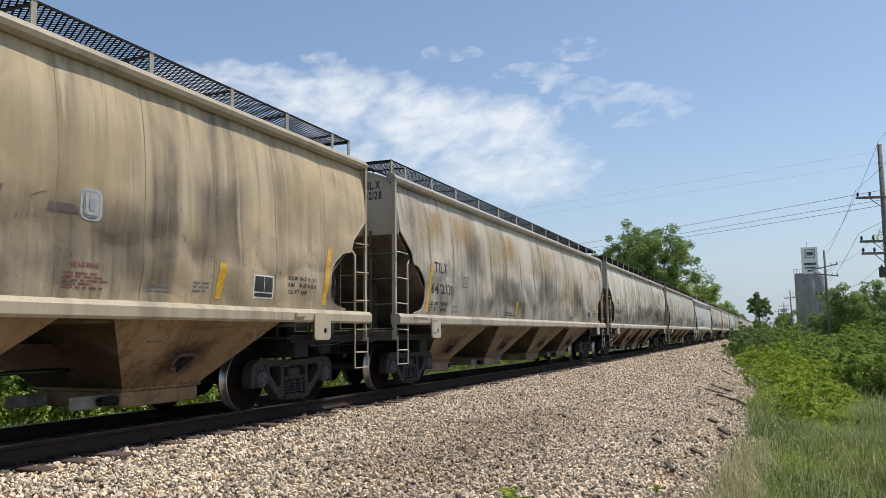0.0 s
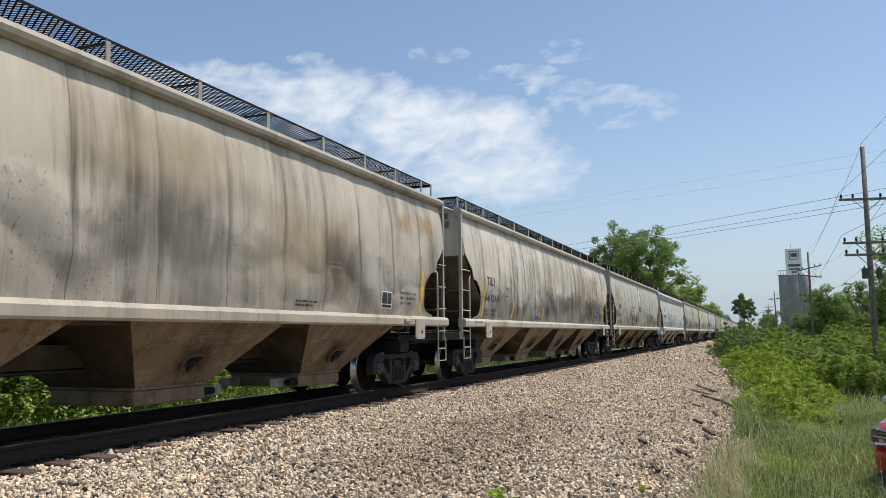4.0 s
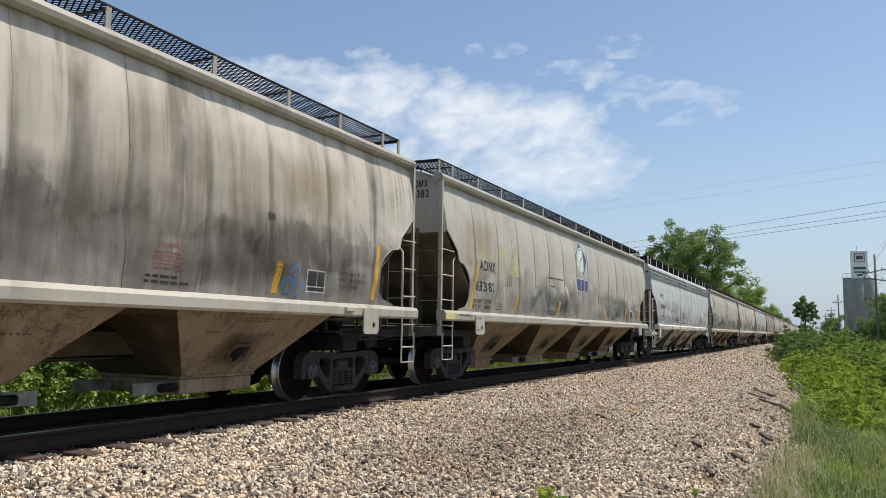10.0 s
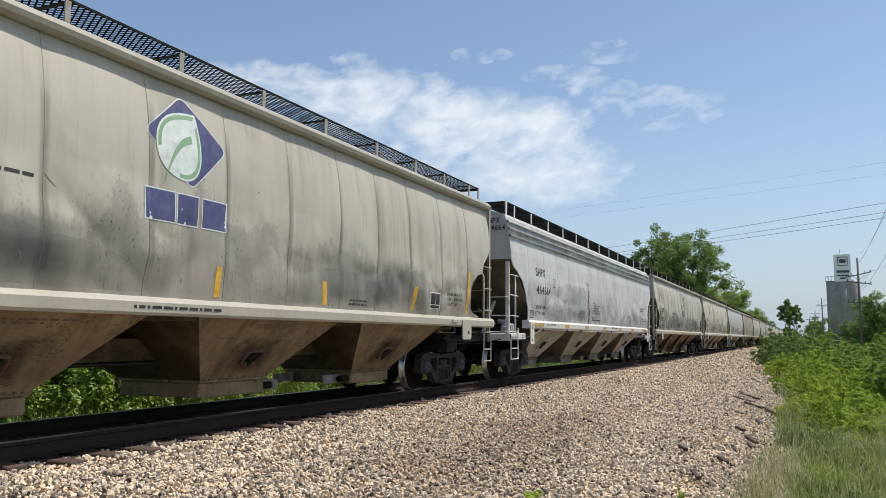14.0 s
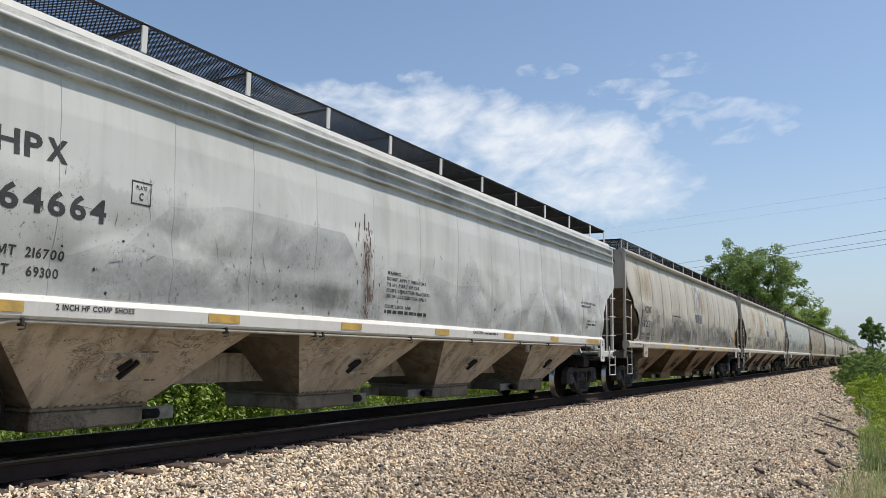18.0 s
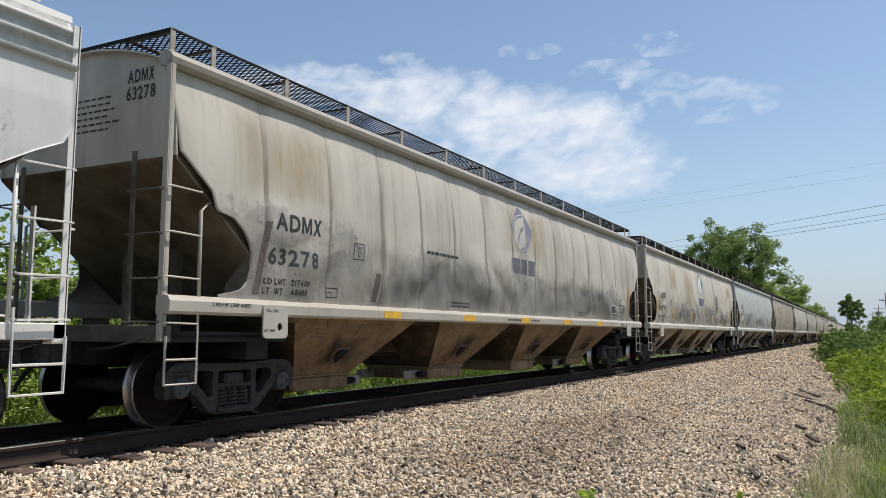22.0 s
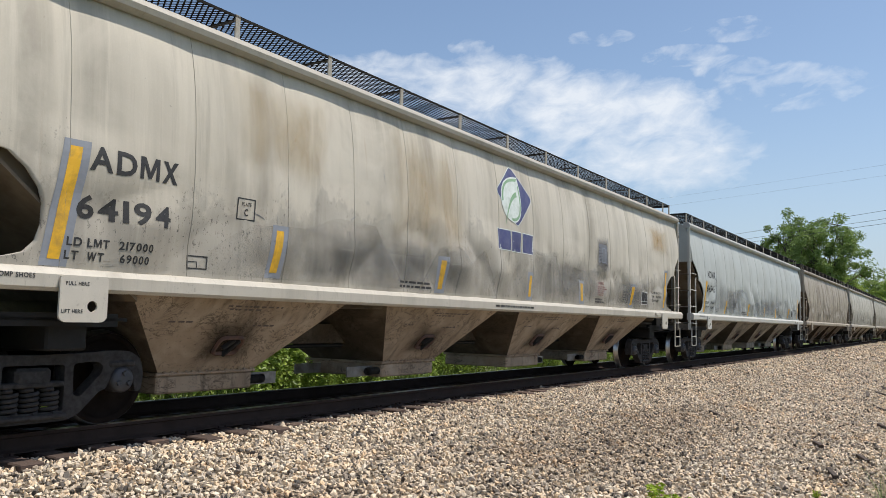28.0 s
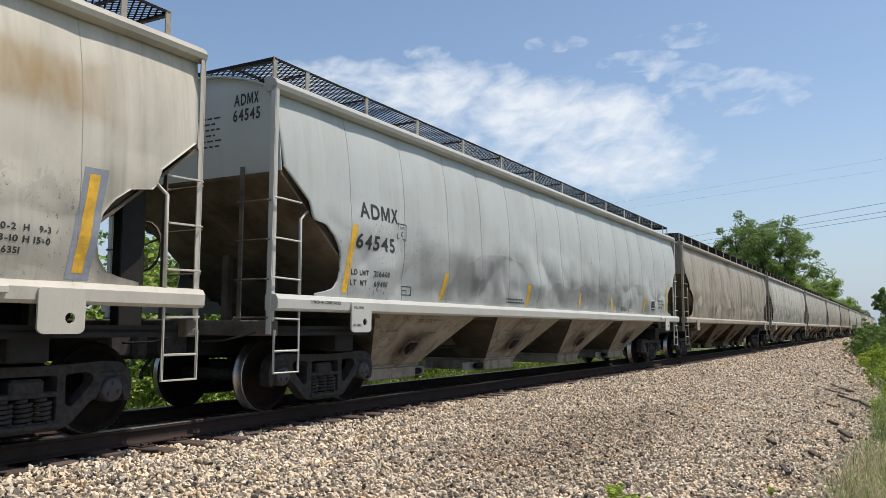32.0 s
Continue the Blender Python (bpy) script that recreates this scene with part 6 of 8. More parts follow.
def common_marks(car, mark, number, load, light, seed, wide, up=0.0):
    word(car, mark, 1.68, 2.38 + up, 0.72 if len(mark) == 4 and wide else 0.98, 0.215)
    word(car, number, 1.60, 1.945 + up, 1.18 if wide else 0.98, 0.20)
    if load:
        word(car, "LD LMT  " + load, 1.54, 1.69 + up * 0.5, 0.86, 0.075)
        word(car, "LT  WT    " + light, 1.53, 1.57 + up * 0.4, 0.84, 0.075)
    on_end(car, mark, 0.72, 3.90, 0.42, 0.15)
    on_end(car, number, 0.71, 3.70, 0.46, 0.15)
    if seed != 40:
        end_bars(car, -0.12, 3.78, 0.62, 6, seed)
    plate_mark(car, 3.45 if not up else 2.66, 2.14 if not up else 2.40)
    outline_box(car, 2.86, 3.10, 1.57, 1.71)
    outline_box(car, 2.86, 2.98, 1.57, 1.65, 0.01)
    sill_word(car, "2 INCH HF COMP SHOES", 0.62, 1.385, 0.62, 0.04)
    sill_word(car, "PULL HERE", 1.50, 1.34, 0.22, 0.032, 1.632)
    sill_word(car, "LIFT HERE", 1.47, 1.10, 0.20, 0.032, 1.632)
    bars(car, 6.5, 1.62, 0.9, 2, 0.03, 0.06, seed + 1)
    bars(car, 13.6, 1.62, 0.6, 2, 0.03, 0.06, seed + 2)


def rear_marks(car, seed):
    word(car, "EXW 10-2  H   9-3", 17.45, 1.90, 0.72, 0.055)
    word(car, "EW   8-10 H 15-0", 17.43, 1.80, 0.74, 0.055)
    word(car, "CU FT 6351", 17.42, 1.70, 0.46, 0.055)
    patch(car, "data_panel", 16.54, 17.02, 1.60, 1.92, WHITE_INK, "white-edged stencilled data panel")
    for u0, u1, z0, z1 in ((16.565, 16.775, 1.69, 1.90), (16.79, 16.995, 1.69, 1.90), (16.565, 16.995, 1.62, 1.672)):
        patch(car, "panel_field", u0, u1, z0, z1, BLACK_INK, "black field of the data panel", 0.0, SIDE, 0.010)
    for k in range(2):
        bars(car, 16.585, 1.865 - 0.035 * k, 0.10, 1, 0.016, 0.03, seed + k, SIDE, WHITE_INK)


def reflectors(car, places, w=0.11):
    for u, z0, z1, lean in places:
        patch(car, "reflector", u, u + w, z0, z1, YELLOW, "yellow reflective strip", lean)


E1 = (1.36, 1.55, 2.49, 0.17)
E2 = (18.42, 1.56, 2.47, 0.13)
MID = [(3.98, 1.53, 1.98, 0.25), (7.42, 1.53, 1.95, 0.05), (10.45, 1.53, 1.9, 0.03), (12.85, 1.53, 1.88, 0.0), (15.8, 1.55, 1.98, 0.1)]
c = CARS[0]
rear_marks(c, 2)
reflectors(c, [(15.78, 1.56, 2.02, 0.1), E2])
word(c, "WARNING", 13.50, 1.80, 0.36, 0.055, RED_INK)
bars(c, 13.42, 1.73, 0.52, 5, 0.018, 0.036, 11, SIDE, RED_INK)
bars(c, 14.62, 1.66, 0.45, 2, 0.02, 0.05, 12, SIDE, TOUCH_UP)
bars(c, 15.38, 1.74, 0.22, 3, 0.02, 0.05, 13, SIDE, TOUCH_UP)
patch(c, "touch_up_patch", 13.24, 13.58, 2.33, 2.43, PATCH_DARK, "dark brown primer patch", 0.0, SIDE, 0.006, 0.04, 3)
for name, grow, mat, label, lift in (("hatch_plate", 0.0, GALV, "bright aluminium cover plate with rounded corners", 0.010), ("hatch_rim", -0.035, PATCH_GREY, "", 0.018), ("hatch_field", -0.055, GALV, "", 0.026), ("hatch_plate_slot", -0.105, PATCH_GREY, "", 0.034)):
    o = rounded([(13.60 - grow, 2.29 - grow), (13.88 + grow, 2.29 - grow), (13.88 + grow, 2.63 + grow), (13.60 - grow, 2.63 + grow)], max(0.012, 0.09 + grow), 4)
    on_side(c, name, o, [tuple(range(len(o)))], mat, label, SIDE, lift)
patch(c, "touch_up_patch", 12.3, 12.72, 2.40, 2.50, PATCH_DARK, "dark brown primer patch", 0.0, SIDE, 0.006, 0.05, 4)
for cc, spots in ((0, ((15.2, 16.4, 1.9, 3.2, STAIN_DARK), (9.0, 12.8, 1.6, 3.4, STAIN_DARK), (12.4, 15.6, 1.55, 2.7, STAIN_DARK), (12.0, 14.8, 2.2, 3.6, STAIN_TAN), (16.8, 18.6, 2.4, 3.7, STAIN_TAN))),
                  (1, ((0.4, 2.6, 2.6, 3.9, STAIN_TAN), (1.4, 2.6, 3.0, 3.8, STAIN_RUST), (3.0, 5.2, 2.2, 3.7, STAIN_DARK), (5.0, 8.5, 1.6, 2.7, STAIN_DARK), (9.0, 12.5, 1.7, 3.3, STAIN_DARK), (12.2, 16.0, 1.6, 3.4, STAIN_TAN),
                       (17.0, 18.2, 3.05, 3.6, STAIN_RUST), (18.3, 19.4, 3.1, 3.7, STAIN_RUST), (14.0, 16.2, 1.6, 3.0, STAIN_DARK), (4.6, 8.6, 2.5, 3.95, STAIN_TAN), (8.6, 13.0, 2.7, 3.95, STAIN_TAN), (2.4, 4.6, 2.9, 3.95, STAIN_RUST), (6.4, 7.6, 2.9, 3.8, STAIN_RUST))),
                  (2, ((7.0, 9.5, 1.6, 2.9, STAIN_DARK), (9.5, 12.4, 1.6, 2.6, STAIN_DARK), (11.5, 14.5, 1.6, 2.9, STAIN_DARK), (13.8, 16.6, 1.6, 2.6, STAIN_DARK), (8.2, 9.0, 2.4, 3.5, STAIN_TAN), (11.2, 11.9, 1.55, 2.2, STAIN_RUST),
                       (15.5, 17.8, 2.5, 3.6, STAIN_TAN), (11.0, 19.2, 1.5, 4.0, STAIN_TAUPE), (14.5, 18.6, 1.5, 2.8, STAIN_DARK))),
                  (3, ((0.7, 3.0, 2.2, 3.6, STAIN_TAN), (5.0, 9.5, 1.5, 2.3, STAIN_GREY), (12.0, 17.0, 1.5, 2.4, STAIN_GREY))),
                  (4, ((5.0, 8.0, 1.55, 2.0, STAIN_GREY),)),
                  (5, ((0.6, 3.4, 2.6, 3.9, STAIN_TAN), (3.0, 9.0, 1.5, 2.5, STAIN_GREY), (10.0, 18.0, 1.5, 2.4, STAIN_GREY), (8.5, 12.0, 2.6, 3.9, STAIN_TAN))),
                  (6, ((3.2, 5.2, 2.6, 3.9, STAIN_TAN), (6.0, 8.5, 2.0, 3.9, STAIN_TAN), (3.5, 9.0, 1.5, 2.3, STAIN_GREY), (10.5, 14.5, 1.5, 2.4, STAIN_GREY), (13.6, 14.4, 2.0, 2.7, STAIN_DARK), (17.2, 19.0, 2.9, 3.7, STAIN_RUST), (14.6, 17.4, 1.5, 2.2, STAIN_GREY))),
                  (7, ((2.4, 7.0, 1.5, 2.5, STAIN_GREY), (8.0, 15.0, 1.5, 2.3, STAIN_GREY)))):
    for k, (u0, u1, z0, z1, mat) in enumerate(spots):
        patch(CARS[cc], "stain", u0, u1, z0, z1, mat, "weathered stain on the paint", 0.0, SIDE_B if cc == 4 else SIDE, 0.0050 + 0.0002 * k)
for cc in (1, 2, 3, 5):                # grime gathers along the welded seams
    for k, y in enumerate(SEAMS[1:-1]):
        u = y + HALF
        patch(CARS[cc], "seam_grime", u - 0.03 - 0.02 * (k % 3), u + 0.10 - 0.02 * (k % 2), 1.5, 3.9, STAIN_SEAM, "dark grime along a weld", 0.0, SIDE, 0.0066)


def film(car, u0, u1, z1, seed, mat, table=SIDE):
    """Film with a hard, uneven upper edge along a crease of the sheet: dirt, and mostly the dent's shade put into
    colour.
    """
    rng = random.Random(seed)
    n = max(4, int((u1 - u0) / 0.07))
    knots = [z1 + rng.uniform(-0.22, 0.16) for _ in range(6)]
    pts, rows = [], 14
    for i in range(n + 1):
        t = i / n * 4.999
        k = int(t)
        w = t - k
        top = knots[k] + (knots[k + 1] - knots[k]) * w * w * (3 - 2 * w)
        top = 1.55 + (top - 1.55) * min(1.0, 4.5 * min(i / n, 1 - i / n) + 0.12)
        pts += [(u0 + (u1 - u0) * i / n, 1.53 + (top - 1.53) * j / rows) for j in range(rows + 1)]
    faces = [(i * (rows + 1) + j, (i + 1) * (rows + 1) + j, (i + 1) * (rows + 1) + j + 1, i * (rows + 1) + j + 1) for i in range(n) for j in range(rows)]
    return on_side(car, "dirt_film", pts, faces, mat, "grey film below a crease, dirt and dent shade painted together", table, 0.0045)


def scratches(car, count, seed, u0, u1, z0, z1, table=SIDE):
    """Long thin scrapes and crease lines in the paint."""
    rng = random.Random(seed)
    for k in range(count):
        u, z = rng.uniform(u0, u1), rng.uniform(z0, z1)
        a, w = rng.choice((rng.uniform(1.2, 1.9), rng.uniform(-0.9, 0.9))), rng.uniform(0.002, 0.006)
        l = rng.uniform(0.05, 0.26)
        pts, n, bend = [], 6, rng.uniform(-0.2, 0.2)
        for i in range(n + 1):
            t = i / n
            x, y = u + l * t * math.cos(a + bend * t), z + l * t * math.sin(a + bend * t)
            h = w * math.sin(math.pi * (0.08 + 0.84 * t))
            pts += [(x - h * math.sin(a), y + h * math.cos(a)), (x + h * math.sin(a), y - h * math.cos(a))]
        on_side(car, "scratch", pts, [(2 * i, 2 * i + 1, 2 * i + 3, 2 * i + 2) for i in range(n)], rng.choice((PATCH_DARK, TOUCH_UP, PATCH_GREY)), "", table, 0.0075)


for cc, spans in ((3, ((4.3, 7.0, 2.25), (7.1, 9.4, 2.05), (11.9, 15.2, 2.1))), (5, ((0.9, 3.8, 2.2), (4.2, 8.0, 2.35), (8.1, 10.6, 2.15), (10.7, 13.3, 2.3), (13.4, 17.6, 2.1))),
                  (6, ((3.0, 6.6, 2.2), (7.0, 9.3, 2.2), (9.0, 12.2, 2.45), (12.0, 14.4, 2.25), (14.6, 17.0, 1.95))), (7, ((4.0, 8.0, 2.35), (8.2, 12.5, 2.1), (12.6, 16.8, 2.2)))):
    for k, (a, b, z) in enumerate(spans):
        film(CARS[cc], a, b, z, 100 * cc + k, FILM_GREY if cc != 7 else FILM_BLUE)
for k, (a, b, z) in enumerate(((2.2, 5.6, 2.0), (3.2, 8.2, 2.6), (7.9, 12.4, 2.3), (12.2, 17.0, 2.0))):
    film(CARS[4], a, b, z, 400 + k, FILM_BLUE, SIDE_B)
pts, cols = [], [z for z, _ in SIDE_B if z >= 3.55]
for i in range(181):                   # dirt in the rib grooves of the white car, their shade put into its colour
    pts += [(0.16 + i * (LEN - 0.32) / 180, z) for z in cols]
on_side(CARS[4], "rib_dirt", pts, [(i * len(cols) + j, (i + 1) * len(cols) + j, (i + 1) * len(cols) + j + 1, i * len(cols) + j + 1) for i in range(180) for j in range(len(cols) - 1) if cols[j] not in (3.565, 3.745, 3.915)], FILM_RIB, "grey dirt and painted shade in the grooves of the ribbed top", SIDE_B, 0.006)
for cc, n in ((0, 5), (1, 6), (2, 8), (3, 12), (4, 34), (5, 16), (6, 14), (7, 5)):
    scratches(CARS[cc], n, 60 + cc, 2.6 if cc else 11.0, 17.5, 1.65, 3.0, SIDE_B if cc == 4 else SIDE)
c = CARS[1]
common_marks(c, "TILX", "642128", "217100", "68900", 20, True)
reflectors(c, [E1, E2, (7.42, 1.56, 1.95, 0.05)])
rear_marks(c, 21)
c = CARS[2]
common_marks(c, "TILX", "640681", "216300", "69200", 30, True)
reflectors(c, [E1, E2] + MID[:2] + MID[4:])
rear_marks(c, 31)
word(c, "WARNING", 13.75, 1.96, 0.40, 0.055, RED_INK)
bars(c, 13.70, 1.90, 0.52, 5, 0.02, 0.045, 35, SIDE, RED_INK)
for k, (u, z) in enumerate(((16.10, 1.66), (16.22, 1.84), (16.36, 1.62))):
    pts = [(u + 0.12 * math.cos(a) * (1 + 0.2 * math.sin(3 * a + k)), z + 0.13 * math.sin(a + 0.4 * k)) for a in np.linspace(0, 2 * math.pi, 15)[:-1]]
    ins = [(u + 0.085 * math.cos(a), z + 0.095 * math.sin(a + 0.4 * k)) for a in np.linspace(0, 2 * math.pi, 15)[:-1]]
    on_side(c, "spray_mark", pts + ins, [(i, (i + 1) % 14, 14 + (i + 1) % 14, 14 + i) for i in range(14)], SPRAY_BLUE, "blue spray-paint loop")
c = CARS[3]
common_marks(c, "ADMX", "63382", "217800", "68200", 40, False)
reflectors(c, [E1, E2] + MID)
rear_marks(c, 41)
emblem(c)
for k, (text, x) in enumerate((("7 OC D-5", 0.06), ("5 IC D-5", 0.06), ("2 5062", 0.06), ("2 5063", 0.06), ("W CLASS C WHLS", 0.0), ("E DRAFT GEAR", 0.0))):
    on_end(c, text, x, 3.86 - 0.085 * k, 0.043 * len(text), 0.05)
rng_c = random.Random(8)
for u, z, w, h in ((2.92, 2.98, 0.03, 0.10), (3.02, 2.80, 0.03, 0.45), (3.18, 2.74, 0.025, 0.50), (3.34, 2.62, 0.02, 0.30), (3.76, 3.05, 0.03, 0.60), (3.83, 2.86, 0.04, 0.40), (3.90, 2.70, 0.03, 0.55), (3.97, 2.62, 0.05, 0.40),
                   (4.04, 2.56, 0.04, 0.34), (4.12, 2.52, 0.03, 0.28), (4.30, 2.30, 0.03, 0.34), (3.70, 2.60, 0.02, 0.4), (3.60, 2.45, 0.02, 0.2)):
    patch(c, "paint_run", u, u + w, z - h / 2, z + h / 2, STAIN_YELLOW, "thin run of pale yellow paint", rng_c.uniform(-0.04, 0.04), SIDE, 0.007 + 0.0002 * (u - 2), w * 0.35, int(u * 100))
for k in range(26):                    # crisp runs of the thrown paint
    u = rng_c.gauss(3.95, 0.20) if k % 3 else rng_c.uniform(3.0, 3.5)
    h = rng_c.uniform(0.08, 0.45)
    z = rng_c.uniform(2.35, 2.95) - 0.25 * abs(u - 3.9)
    w = rng_c.uniform(0.006, 0.022)
    patch(c, "paint_run", u, u + w, z, z + h, SPRAY_YELLOW, "thin run of pale yellow paint", rng_c.uniform(-0.08, 0.08), SIDE, 0.0085, w * 0.5, k)
patch(c, "paint_splash", 3.62, 4.42, 2.30, 2.86, STAIN_YELLOW, "thin splash of pale yellow paint", 0.0, SIDE, 0.0075)
patch(c, "paint_splash", 2.80, 3.40, 2.70, 3.10, STAIN_YELLOW, "thin splash of pale yellow paint", 0.0, SIDE, 0.0077)
bars(c, 6.55, 2.52, 1.5, 1, 0.035, 0.1, 44)
bars(c, 6.75, 2.30, 0.5, 1, 0.035, 0.1, 45)
sill_bars(c, 9.14, 10.55, 1.355, 46)
on_sill(c, "painted_sill_end", 0.02, 0.44, 1.31, 1.43, SPRAY_YELLOW, "pale lime overspray on the sill end")
c = CARS[4]
word(c, "SHPX", 2.05, 2.72, 0.90, 0.22, None, SIDE_B)
word(c, "464664", 2.08, 2.24, 1.31, 0.22, None, SIDE_B)
word(c, "LD LMT  216700", 2.065, 1.845, 0.93, 0.085, None, SIDE_B)
word(c, "LT  WT    69300", 2.055, 1.68, 0.91, 0.085, None, SIDE_B)
plate_mark(c, 3.66, 2.49, SIDE_B)
patch(c, "data_panel", 1.60, 1.88, 1.60, 1.76, PATCH_GREY, "grey stencilled panel", 0.0, SIDE_B)
outline_box(c, 1.58, 1.90, 1.58, 1.78, 0.02, SIDE_B)
for k, line in enumerate(("DO NOT APPLY VIBRATORS", "TO ANY PART OF CAR", "EXCEPT VIBRATOR BRACKETS", "USE ON LOADED CAR ONLY")):
    word(c, line, 8.30, 2.13 - 0.085 * k, 0.055 * len(line), 0.05, None, SIDE_B)
word(c, "WARNING", 8.32, 2.22, 0.4, 0.05, None, SIDE_B)
word(c, "CLOSE LOCK AND", 8.30, 1.72, 0.75, 0.05, None, SIDE_B)
bars(c, 8.30, 1.64, 1.2, 1, 0.05, 0.08, 52, SIDE_B)
sill_word(c, "CAUTION:", 11.10, 1.41, 0.40, 0.06)
sill_bars(c, 11.55, 12.1, 1.41, 57)
sill_word(c, "2 INCH HF COMP SHOES", 2.9, 1.40, 0.85, 0.05)
word(c, "676 HS DTM EXTERIOR PAINT", 16.98, 2.30, 1.08, 0.05, None, SIDE_B)
bars(c, 16.98, 2.215, 0.25, 1, 0.05, 0.08, 53, SIDE_B)
word(c, "05-2010", 17.30, 2.215, 0.32, 0.05, None, SIDE_B)
word(c, "EXW 10-5  H   9-5", 17.37, 1.87, 0.69, 0.05, None, SIDE_B)
bars(c, 17.33, 1.79, 0.6, 1, 0.045, 0.07, 54, SIDE_B)
word(c, "CU FT", 17.30, 1.71, 0.20, 0.05, None, SIDE_B)
on_end(c, "SHPX", 0.85, 3.90, 0.40, 0.13, None, -0.02)
on_end(c, "464664", 0.83, 3.72, 0.56, 0.13, None, -0.02)
for u, w in ((1.68, 0.92), (4.73, 0.48), (7.15, 0.48), (9.72, 0.48), (12.40, 0.46), (14.85, 0.47), (17.25, 0.94)):
    on_sill(c, "reflector", u, u + w, 1.362, 1.455, OLD_YELLOW, "yellow reflective strip")
for u in (1.45, 18.37):
    for k, text in enumerate(("LIFT", "HERE")):
        sill_word(c, text, u, 1.36 - 0.07 * k, 0.12, 0.05, 1.632)
for u in (1.02, 18.70):
    for k, text in enumerate(("JACK", "HERE")):
        sill_word(c, text, u, 1.105 - 0.06 * k, 0.13, 0.042, 1.502)
rng_c = random.Random(5)
patch(c, "rust_stain", 7.62, 7.98, 1.54, 2.85, STAIN_SCAB, "thin brown rust stain", 0.0, SIDE_B, 0.0056)
for k in range(110):                   # scabs and runs of rust round an old scrape
    u = rng_c.gauss(7.80, 0.05) if k % 3 else rng_c.gauss(7.74, 0.17)
    z = 1.53 + 1.30 * (rng_c.random() ** 1.2 if k % 3 else rng_c.random() ** 0.8)
    w, h = rng_c.uniform(0.005, 0.024), rng_c.uniform(0.01, 0.08) if k % 7 else rng_c.uniform(0.14, 0.34)
    patch(c, "rust_scab", u, u + w, z, z + h, RUST_SCAB, "dark rusty scrape", rng_c.uniform(-0.2, 0.2), SIDE_B, 0.006 + 0.00002 * k, w * 0.5, k)
pts, faces = [], []
for k in range(170):                   # chipped paint in loose clusters
    cu, cz, su, sz = ((5.2, 2.10, 0.45, 0.20), (5.9, 1.82, 0.30, 0.12), (6.3, 1.75, 0.5, 0.14), (8.9, 1.95, 0.35, 0.15), (3.6, 1.95, 0.5, 0.2), (12.6, 1.85, 0.7, 0.12), (14.4, 1.9, 0.6, 0.15))[k % 7]
    u, z = rng_c.gauss(cu, 0.6 * su), max(1.56, rng_c.gauss(cz, 0.8 * sz))
    r, n = 0.003 + 0.018 * rng_c.random() ** 5, len(pts)
    a = rng_c.uniform(0, 6.28)
    pts += [(u + r * rng_c.uniform(0.5, 1.3) * math.cos(a + 1.05 * i), z + 1.3 * r * rng_c.uniform(0.5, 1.3) * math.sin(a + 1.05 * i)) for i in range(6)]
    faces.append(tuple(range(n, n + 6)))
tagged(on_side(c, "paint_chips", pts, faces, TRIM_BLACK, "small dark chips in the white paint", SIDE_B, 0.007), "", "", "", "stuff")
c = CARS[5]
common_marks(c, "ADMX", "63278", "217600", "68400", 60, False)
patch(c, "reflector", 1.36, 1.47, 1.55, 2.46, PATCH_DARK, "faded orange reflective strip", 0.17)
patch(c, "reflector", 18.42, 18.53, 1.56, 2.47, DULL_ORANGE, "faded orange reflective strip", 0.13)
patch(c, "reflector", 3.98, 4.12, 1.55, 1.98, PATCH_DARK, "dull brown reflective strip", 0.1)
rear_marks(c, 61)
emblem(c, True)
for u in (4.22, 6.94, 9.67, 12.38, 15.1):
    on_sill(c, "reflector", u, u + 0.48, 1.315, 1.425, YELLOW, "yellow reflective strip")
bars(c, 5.6, 2.42, 1.3, 1, 0.05, 0.1, 64)
sill_bars(c, 8.95, 9.55, 1.355, 65)
sill_bars(c, 10.24, 10.66, 1.355, 66)
c = CARS[6]
common_marks(c, "ADMX", "64194", "217000", "69000", 70, False)
for u, z0, z1, lean in [(1.38, 1.56, 2.56, 0.12), (18.42, 1.57, 2.5, 0.13)] + [(4.0, 1.60, 2.08, 0.1), (7.45, 1.57, 2.0, 0.05), (10.45, 1.57, 1.95, 0.03), (12.85, 1.57, 1.93, 0.0), (15.8, 1.57, 2.0, 0.1)]:
    patch(c, "reflector_patch", u - 0.07, u + 0.18, z0 - 0.06, z1 + 0.06, PATCH_GREY, "fresh grey paint under a reflector", lean)
    patch(c, "reflector", u, u + 0.11, z0, z1, YELLOW, "yellow reflective strip", lean, SIDE, 0.010)
rear_marks(c, 71)
emblem(c)
word(c, "JOB 3192", 15.34, 1.84, 0.33, 0.05)
outline_box(c, 15.32, 15.66, 1.62, 1.80)
bars(c, 15.38, 1.72, 0.2, 2, 0.02, 0.05, 76)
patch(c, "touch_up_patch", 13.79, 14.26, 2.43, 2.84, TOUCH_UP, "dark blue-grey touch-up paint", 0.03, SIDE, 0.0074, 0.006, 5)
patch(c, "touch_up_patch", 13.58, 14.46, 2.24, 3.03, STAIN_BLUEGREY, "soft edge of the touch-up paint", 0.0, SIDE, 0.007)
word(c, "WARNING", 13.75, 1.96, 0.40, 0.055, RED_INK)
bars(c, 13.70, 1.90, 0.52, 5, 0.02, 0.045, 75, SIDE, RED_INK)
patch(c, "cover_plate", 13.985, 14.165, 2.44, 2.77, PATCH_GREY, "pale edge of a small cover plate", 0.0, SIDE, 0.009)
patch(c, "cover_plate", 14.0, 14.15, 2.455, 2.755, TOUCH_UP, "small grey cover plate", 0.0, SIDE, 0.012)
sill_bars(c, 9.14, 10.55, 1.355, 74)
c = CARS[7]
